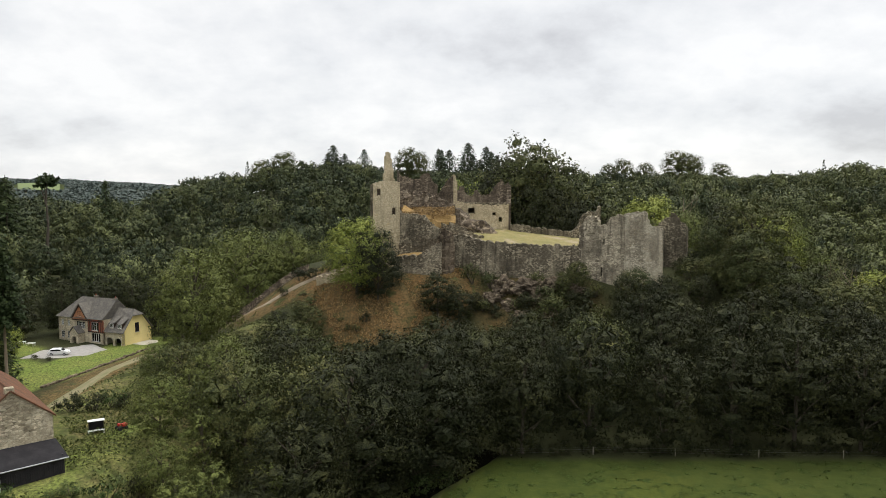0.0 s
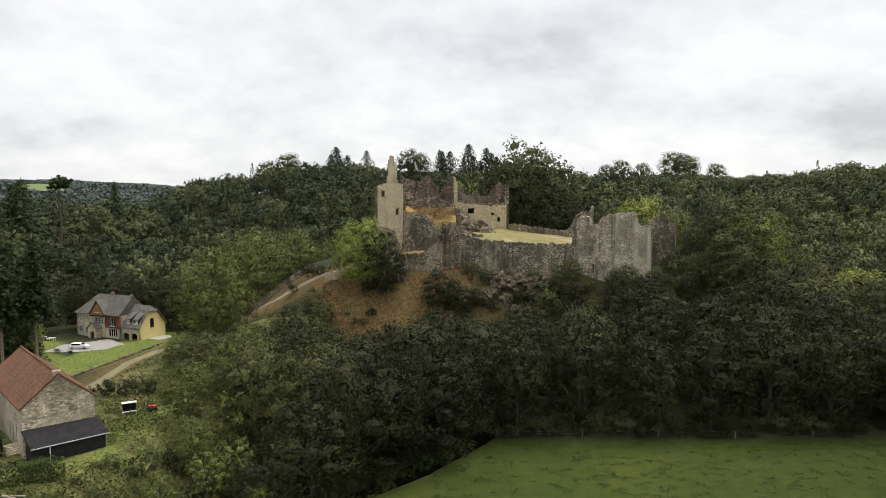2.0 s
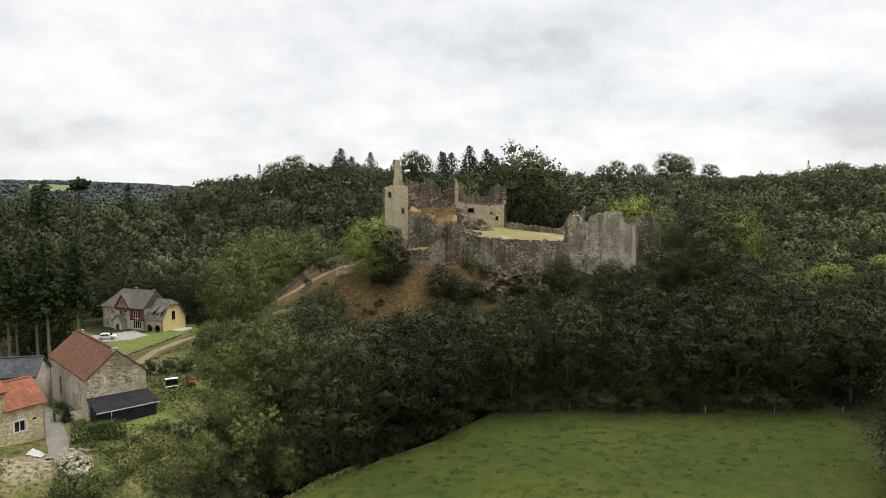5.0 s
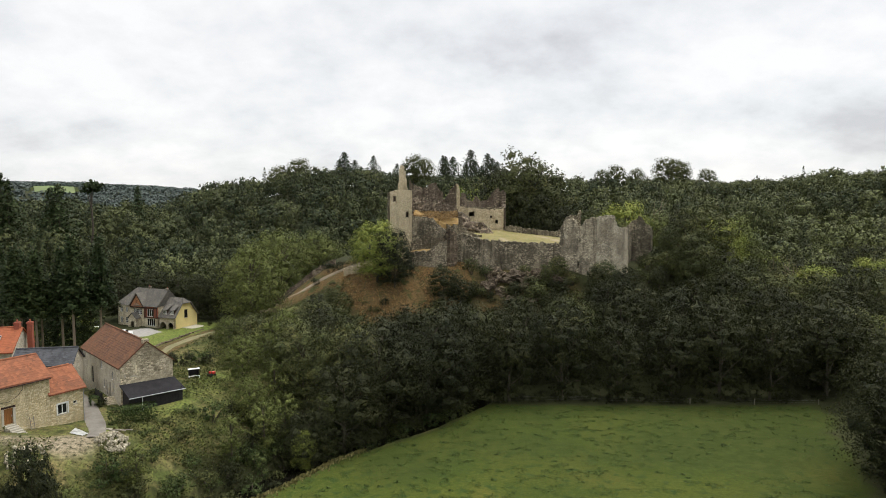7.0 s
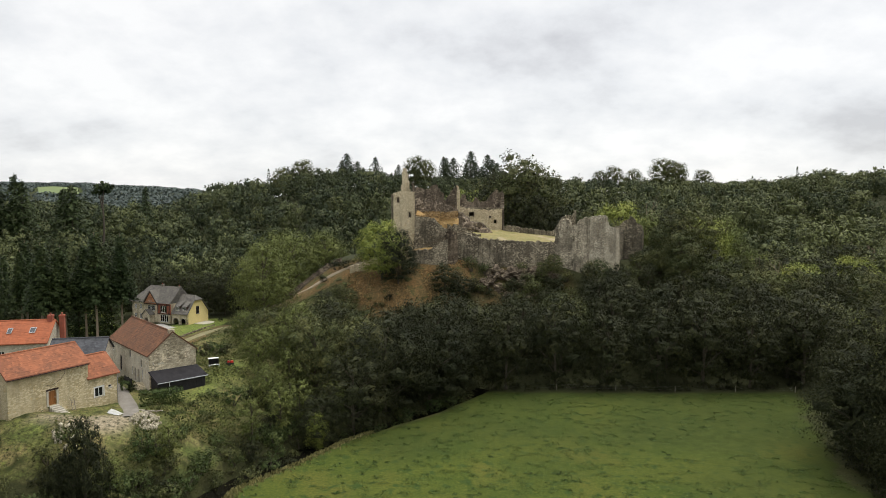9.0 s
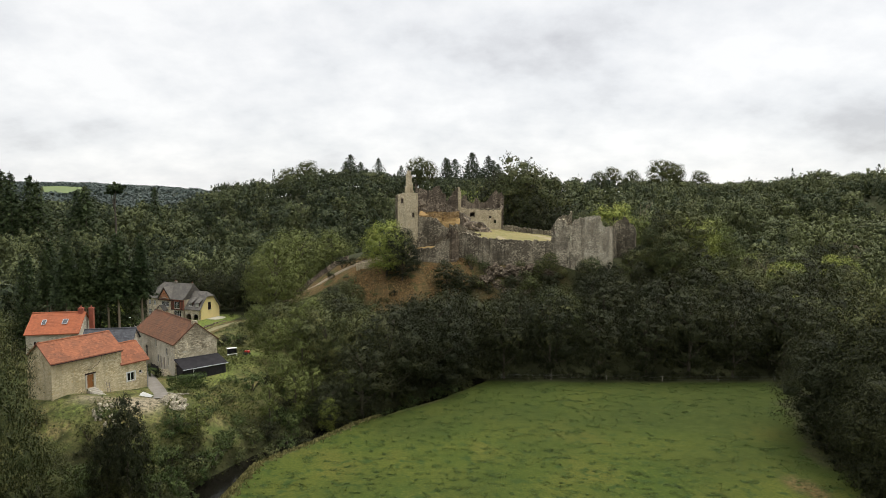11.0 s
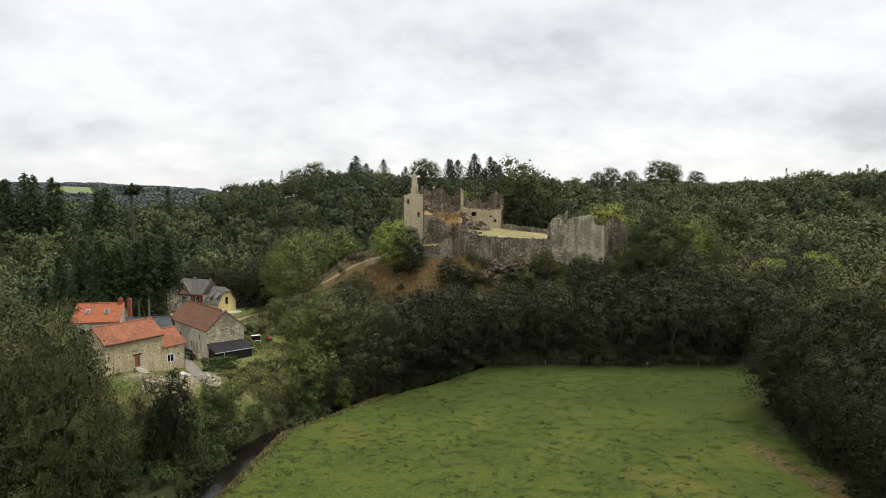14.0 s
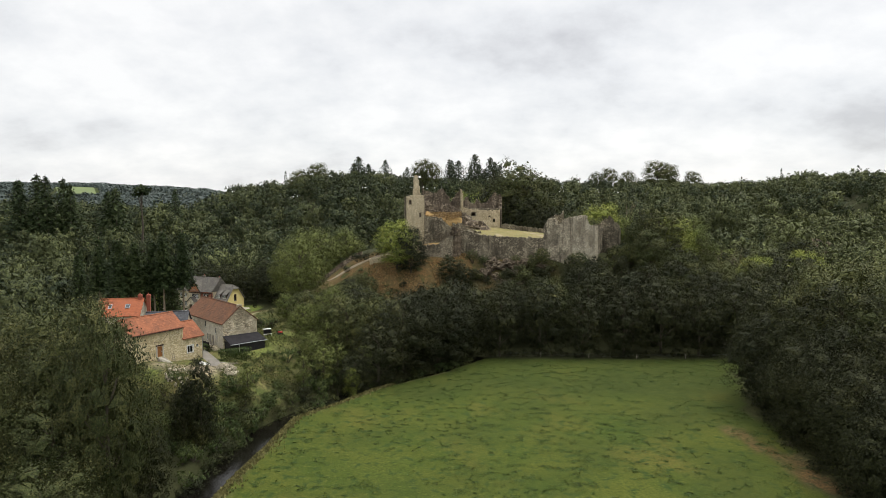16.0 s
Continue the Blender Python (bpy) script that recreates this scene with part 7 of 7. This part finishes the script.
def build_garden():
    # white garden shelter, box-like stand and a red machine on the slope behind the shed
    x, y = -41.4, 76.6
    z = ground(x, y)
    b = thing("garden_shelter", Matrix.Translation((x, y, z)) @ Matrix.Rotation(radians(28), 4, "Z"), "small dark shelter with a white roof on the slope", "shelter")
    box_part("back_panel", (-0.8, 0.8, 0.3, 0.38, 0.1, 1.35), M_DARKWOOD, b)
    for xx in (-0.8, 0.74):
        box_part("side_panel", (xx, xx + 0.06, -0.45, 0.3, 0.0, 1.4), M_DARKWOOD, b)
    box_part("roof_panel", (-0.9, 0.9, -0.35, 0.45, 1.4, 1.47), M_WHITE, b, "white roof panel", bevel=0.02)
    box_part("bench_seat", (-0.9, 0.9, -0.7, -0.3, 0.35, 0.42), M_WHITE, b)
    for xx in (-0.85, 0.75):
        box_part("leg", (xx, xx + 0.1, -0.65, -0.35, -0.1, 0.35), M_WHITE, b)
    x, y = -38.9, 77.6
    r = thing("garden_tractor", Matrix.Translation((x, y, ground(x, y))) @ Matrix.Rotation(radians(60), 4, "Z") @ Matrix.Scale(0.75, 4), "small red garden tractor on the grass", "tractor")
    box_part("bonnet", (0.1, 0.95, -0.3, 0.3, 0.45, 0.95), M_REDPAINT, r, bevel=0.08)
    box_part("seat", (-0.6, -0.2, -0.25, 0.25, 0.7, 1.15), M_REDPAINT, r, bevel=0.08)
    box_part("chassis", (-0.7, 0.9, -0.25, 0.25, 0.3, 0.5), M_TYRE, r)
    for px, rad in ((-0.45, 0.36), (0.65, 0.24)):
        for s in (-1, 1):
            bm = bmesh.new()
            bmesh.ops.create_cone(bm, cap_ends=True, segments=14, radius1=rad, radius2=rad, depth=0.2, matrix=Matrix.Translation((px, s * 0.4, rad)) @ Matrix.Rotation(math.pi / 2, 4, "X"))
            part("wheel", bm, M_TYRE, r)
    # terrace furniture beside the villa
    for k, (tx, ty) in enumerate([(-106, 163), (-103.2, 162.2)]):
        t = thing("garden_table", Matrix.Translation((tx, ty, ground(tx, ty))), "white garden table beside the villa", "table")
        box_part("tabletop", (-0.9, 0.9, -0.5, 0.5, 0.7, 0.76), M_WHITE, t)
        for a in (-0.8, 0.72):
            for c in (-0.42, 0.34):
                box_part("leg", (a, a + 0.08, c, c + 0.08, -0.1, 0.7), M_WHITE, t)
    # rubble heaps in front of the house
    rng = random.Random(12)
    for name, cx, cy, r0, n, mat, lab in [("rubble_heap", -41.2, 50.0, 1.9, 130, M_RUBBLE, "heap of pale building stones"), ("rubble_heap", -47.5, 43.0, 2.0, 50, M_RUBBLE, "spread of pale rubble below the steps"), ("rubble_heap", 17.5, 120.0, 3.0, 40, M_RUBBLE, "fallen pinkish blocks under the rock")]:
        h = thing(name, Matrix.Translation((cx, cy, ground(cx, cy))), lab, "rubble")
        for _ in range(n):
            q, d = rng.uniform(0, 6.28), r0 * math.sqrt(rng.random())
            px, py = math.cos(q) * d, math.sin(q) * d
            s = rng.uniform(0.10, 0.27)
            z = ground(cx + px, cy + py) - ground(cx, cy) + max(0, 0.75 * (1 - d / r0))
            m = Matrix.LocRotScale((px, py, z + s * 0.3), Euler((q, d, q * 2)), (s * 1.3, s, s * 0.8))
            part_mesh("stone", rocks[mat.name][rng.randrange(3)], h, m=m)


def stone_meshes(mat):
    out = []
    for k in range(3):
        bm = bmesh.new()
        bmesh.ops.create_icosphere(bm, subdivisions=1, radius=1.0)
        for v in bm.verts:
            v.co *= 1 + 0.4 * noise.noise(v.co * 2 + Vector((k * 3.0, 0, 0)))
        me = bpy.data.meshes.new("stone")
        bm.to_mesh(me)
        bm.free()
        me.materials.append(mat)
        out.append(me)
    return out


rocks = {M_RUBBLE.name: stone_meshes(M_RUBBLE)}
build_garden()


# ---------------------------------------------------------------- tufts of rank grass in the meadow
def tufts():
    rng = np.random.default_rng(23)
    P, N, S = [], [], []
    while len(P) < 1700:
        y = rng.uniform(-8, 87)
        x = rng.uniform(-30, 66)
        if not meadow_left(y) + 1.5 < x < meadow_right(y) - 1.5 or noise.noise((x * 0.06, y * 0.06, 4.0)) < -0.15 + 0.3 * rng.random() - 0.25:
            continue
        k = 34
        r = rng.uniform(0.3, 1.05) ** 1.2
        q, d = rng.uniform(0, 6.28, k), r * np.sqrt(rng.random(k))
        P.append(np.stack([x + 1.3 * d * np.cos(q), y + d * np.sin(q), np.full(k, ground(x, y)) + rng.uniform(0.02, 0.10, k)], 1))
        N.append(np.stack([0.15 * np.cos(q), 0.2 * np.sin(q), np.full(k, 0.9)], 1))
        S.append(rng.uniform(0.07, 0.14, k))
    v, f, nv = cards_n(np.concatenate(P), np.concatenate(N), np.concatenate(S), rng, 0.4)
    tagged(new("grass_tufts", mesh_np("grass_tufts", v, f, L_TUFT, nv)), "darker tufts of rank grass over the meadow", "grass", kind="stuff")


tufts()


def straw():
    """Dry grass standing on the castle terraces and the bare slope."""
    rng = np.random.default_rng(29)
    P, N, S = [], [], []

    def patch(n, fn, size):
        k = 0
        while k < n:
            q = fn()
            if q is None:
                continue
            P.append(q)
            N.append((rng.normal(0, 0.6), -0.5, 0.35))
            S.append(size * rng.uniform(0.5, 1.3))
            k += 1

    def terrace():
        u, v = rng.random(2)
        x, y = -9 + 11.5 * u, 139.4 + 7.6 * v
        if x > -2 and y < 142:
            return None
        return x, y, 30.5 + 2.0 * v - (1.4 * (1 - v) if x > -2.5 else 0) + 0.15

    def slope():
        x, y = rng.uniform(-26, 4), rng.uniform(116, 136)
        if seg_dist(x, y, [(-19, 127), (-9, 122), (0, 130)]) > 8 or noise.noise((x * 0.2, y * 0.2, 5.0)) < -0.1:
            return None
        return x, y, ground(x, y) + 0.12

    patch(2600, terrace, 0.26)
    patch(8000, slope, 0.2)
    v, f = cards(np.array(P), np.array(N), np.array(S), rng, 0.5)
    tagged(new("dry_grass", mesh_np("dry_grass", v, f, L_GRASS)), "dry straw-coloured grass on terraces and slope", "grass", kind="stuff")


straw()


def weeds():
    """Brambles, nettles and coarse grass on the rough ground round the houses, the track and the rock."""
    rng = np.random.default_rng(37)
    P, N, S = [], [], []
    spots = [([(-44, 66), (-40, 80), (-44, 112)], 11, 8200), ([(-62, 104), (-62, 150)], 6, 1400), ([(8, 126), (28, 124)], 7, 3600), ([(-48, 40), (-36, 52), (-30, 64)], 8, 6000), ([(-30, 124), (-40, 132)], 6, 1200), ([(-24, 45), (-20, 62), (-6, 78)], 5, 1600), ([(54, 20), (60, 60), (70, 92)], 4, 1500)]
    for line, r, n in spots:
        k = 0
        while k < n:
            (ax, ay), (bx, by) = (lambda i: (line[i], line[i + 1]))(rng.integers(0, len(line) - 1))
            t = rng.random()
            x, y = ax + (bx - ax) * t + rng.normal(0, r * 0.5), ay + (by - ay) * t + rng.normal(0, r * 0.5)
            if seg_dist(x, y, [(-60, 71), (-50, 61), (-44.8, 53.5), (-43.5, 45)]) < 2.2 or seg_dist(x, y, TRACK) < 2.2 or seg_dist(x, y, [(-58, 76), (-44, 63)]) < 5 or noise.noise((x * 0.15, y * 0.15, 9.0)) < -0.2:
                continue
            if meadow_left(y) - 0.5 < x < meadow_right(y) - 2 and y < 88:
                k += 1
                continue
            P.append((x, y, ground(x, y) + rng.uniform(0.1, 0.7) * (0.4 + 0.6 * rng.random())))
            N.append((rng.normal(0, 0.5), rng.normal(-0.2, 0.5), 0.6))
            S.append(rng.uniform(0.08, 0.22))
            k += 1
    v, f = cards(np.array(P), np.array(N), np.array(S), rng, 0.5)
    tagged(new("rough_weeds", mesh_np("rough_weeds", v, f, L_ROUGH)), "brambles and coarse weeds on rough ground", "weeds", kind="stuff")


weeds()
for k in range(34):
    x, y = rnd.uniform(4, 31), rnd.uniform(117, 130)
    plant("shrub", rnd.choice([0, 1, 1, 2]), x, y, rnd.uniform(1.2, 3.0), rnd.uniform(0.8, 1.1), 0.15, group="bushes on the castle slope")
for k in range(40):
    x, y = rnd.uniform(-58, -36), rnd.uniform(30, 43)
    if seg_dist(x, y, [(-54, 44), (-46, 50)]) > 5:
        plant("shrub", rnd.choice([0, 1, 2]), x, y, rnd.uniform(1.6, 3.2), rnd.uniform(0.8, 1.1), 0.15, group="shrubs on the river bank")

# low growth that closes the wood's edge above the meadow, and overhangs the stream
for k in range(17):
    plant("shrub", 2, 9 + k * 3.7 + rnd.uniform(-1, 1), 90.4 + rnd.uniform(-0.6, 0.8), rnd.uniform(1.8, 3.2), 1.0, 0.3, group="bushes along the meadow fence")
for k in range(24):
    y = 18 + k * 3.0 + rnd.uniform(-1, 1)
    plant("shrub", rnd.choice([0, 1, 2]), meadow_left(y) - (rnd.uniform(4.9, 6.2) if y < 50 else rnd.uniform(1.8, 5.0)), y, rnd.uniform(2.0, 3.6), 1.0, 0.2, group="shrubs on the river bank")
for k in range(14):
    x, y = rnd.uniform(49, 62), rnd.uniform(124, 146)
    if seg_dist(x, y, CASTLE_LINE) > 4:
        plant("shrub", rnd.choice([1, 1, 2]), x, y, rnd.uniform(2.0, 4.2), rnd.uniform(0.9, 1.2), 0.2, group="bushes on the castle slope")

# trees that overhang the corner of the meadow
for x, y, h, v in [(-14.5, 67, 13.5, 1), (-10, 74.5, 17.5, 1), (-2.5, 81.5, 19, 1), (4, 91, 17.5, 1), (-19, 62, 8.5, 0)]:
    plant("big", 1, x - 1.2, y + 1.5, h, 1.1, group="trees along the meadow")


def bare_tree(x, y, h, seed):
    """A dead tree: pale trunk with forking branches."""
    ob = tagged(new("dead_tree"), "pale leafless dead tree among green ones", "tree")
    r = random.Random(seed)
    bm = bmesh.new()
    limb(bm, (0, 0, -0.5), (r.uniform(-0.6, 0.6), 0, h), 0.22, 0.05, 7, 5, 0.05, seed)
    part("trunk", bm, M_BARK_PALE, ob)
    for k in range(8):
        z = h * r.uniform(0.4, 0.9)
        q, L = r.uniform(0, 6.28), h * r.uniform(0.14, 0.3)
        bm = bmesh.new()
        tip = (math.cos(q) * L * 0.8, math.sin(q) * L * 0.8, z + L * 0.75)
        limb(bm, (0, 0, z), tip, 0.08, 0.03, 5, 3, 0.15, seed + k)
        limb(bm, (tip[0] * 0.5, tip[1] * 0.5, z + L * 0.38), (tip[0] * 0.6 + r.uniform(-1, 1), tip[1] * 0.6, z + L), 0.05, 0.02, 4, 2, 0.15, seed + k)
        part("branch", bm, M_BARK_PALE, ob)
    ob.matrix_basis = Matrix.Translation((x, y, ground(x, y)))


for k, (x, y, top) in enumerate([(87, 148, 19), (85, 140, 14), (62, 170, 34.5), (95, 152, 18)]):
    bare_tree(x, y, top - ground(x, y), 3 + k)

# growth that closes in on the castle's foot
for x, y, h in [(48, 127, 3.4), (50, 129, 4.0), (51, 132.5, 3.6), (49, 124, 3.6), (52.5, 126, 4.2), (46.5, 123.5, 3.2), (53, 135, 4.0), (47.5, 131, 2.6), (50, 136, 3.0)]:
    plant("shrub", 1 + int(x) % 2, x, y, h, 1.05, 0.2, group="bushes on the castle slope")
for k in range(46):
    x, y = rnd.uniform(-5, 32), rnd.uniform(110, 126)
    plant(rnd.choice(["shrub", "shrub", "mid", "dark"]), rnd.choice([1, 2]), x, y, rnd.uniform(2.4, 4.6), rnd.uniform(0.9, 1.2), 0.2, group="bushes on the castle slope")
for k in range(16):
    x, y = rnd.uniform(-28, -14), rnd.uniform(112, 124)
    plant("shrub", rnd.choice([0, 1, 2]), x, y, rnd.uniform(0.8, 2.0), 1.0, 0.1, group="bushes on the castle slope")
for x, y, h in [(51, 24, 1.6), (50.5, 16, 2.0), (52, 33, 2.0), (54, 44, 2.2), (56.5, 52, 2.4), (58, 58, 2.2), (50, 8, 1.8), (53, 38, 2.4)]:
    plant("shrub", 2, x, y, h, 1.2, 0.2, group="bushes along the meadow fence")
for x, y, h in [(-27, 135.5, 2.6), (-24, 136, 2.2), (-30, 137, 3.0), (-28, 131, 1.6), (-33, 135, 2.2), (-22, 137.5, 3.4), (-19.5, 139, 3.6)]:
    plant("shrub", 1 + int(y) % 2, x, y, h, 1.0, 0.2, group="scrub beside the track")


def yard_things():
    # stone steps beside the shed
    x, y = -47.6, 63.2
    st = thing("garden_steps", Matrix.Translation((x, y, ground(x, y))) @ Matrix.Rotation(radians(44), 4, "Z"), "worn stone steps between the yard and the barn", "steps")
    for k in range(5):
        box_part("step", (-0.9, 0.9, k * 0.32, k * 0.32 + 0.5, -0.2, 0.17 * (k + 1)), M_BARN, st, bevel=0.03)
    # dark board screen
    x, y = -51.0, 65.2
    sc = thing("board_screen", Matrix.Translation((x, y, ground(x, y))) @ Matrix.Rotation(radians(-46), 4, "Z"), "low screen of dark boards beside the barn", "fence")
    for k in range(12):
        box_part("board", (-1.5 + k * 0.25, -1.27 + k * 0.25, -0.03, 0.03, -0.1, 1.25 + 0.03 * (k % 2)), M_DARKWOOD, sc)
    for k in (-1.5, 0.0, 1.5):
        box_part("post", (k - 0.06, k + 0.06, 0.03, 0.15, -0.2, 1.35), M_DARKWOOD, sc)
    # timber offcuts near the hedge
    for k in range(3):
        px, py = -42.6 + 0.5 * k, 52.6 + 0.35 * k
        pl = thing("timber_plank", Matrix.Translation((px, py, ground(px, py) + 0.06)) @ Matrix.Rotation(radians(-30 + 14 * k), 4, "Z"), "weathered timber plank lying in the grass", "plank")
        box_part("plank_body", (-1.3, 1.3, -0.1, 0.1, -0.05, 0.05), M_POST, pl, bevel=0.01)
    # white sheet thrown over the bank at the corner of the house
    bm = bmesh.new()
    rows = []
    for i in range(9):
        row = []
        for j in range(6):
            u, v = i / 8, j / 5
            wx, wy = -46.6 + 2.0 * u, 50.2 + 1.3 * v - 0.7 * u
            row.append(bm.verts.new((wx, wy, ground(wx, wy) + 0.10 + 0.35 * (1 - u) * v + 0.12 * noise.noise((u * 4, v * 4, 2.0)))))
        rows.append(row)
    for i in range(8):
        for j in range(5):
            bm.faces.new((rows[i][j], rows[i + 1][j], rows[i + 1][j + 1], rows[i][j + 1]))
    bmesh.ops.solidify(bm, geom=list(bm.faces), thickness=0.03)
    me = bpy.data.meshes.new("plastic_sheet")
    bm.to_mesh(me)
    bm.free()
    me.materials.append(M_WHITE)
    tagged(new("plastic_sheet", me), "crumpled white plastic sheet at the foot of the wall", "sheet")


yard_things()
for x, y, h in [(-48.9, 62.2, 1.3), (-52.4, 66.6, 1.2), (-46.0, 60.0, 0.9)]:
    plant("shrub", 2, x, y, h, 0.9, 0.1, group="bushes beside the barn yard")
for k in range(70):
    x, y = rnd.uniform(-47, -29), rnd.uniform(44, 62)
    if seg_dist(x, y, [(-44.4, 55.0), (-39.6, 58.0)]) > 1.8 and seg_dist(x, y, [(-50, 61), (-44.8, 53.5), (-42.6, 47)]) > 3.0 and math.hypot(x + 41.2, y - 50) > 3 and x < meadow_left(y) - 6 and math.hypot(x + 47, y - 44) > 4:
        plant("shrub", rnd.choice([0, 1, 1]), x, y, rnd.uniform(0.6, 1.5), rnd.uniform(0.9, 1.4), 0.1, group="shrubs on the river bank")
plant("bright", 0, -99, 146.5, 8.5, 0.95, group="trees round the villa")
plant("shrub", 1, -102, 143, 2.4, 1.0, 0.1, group="clipped bushes on the lawn")
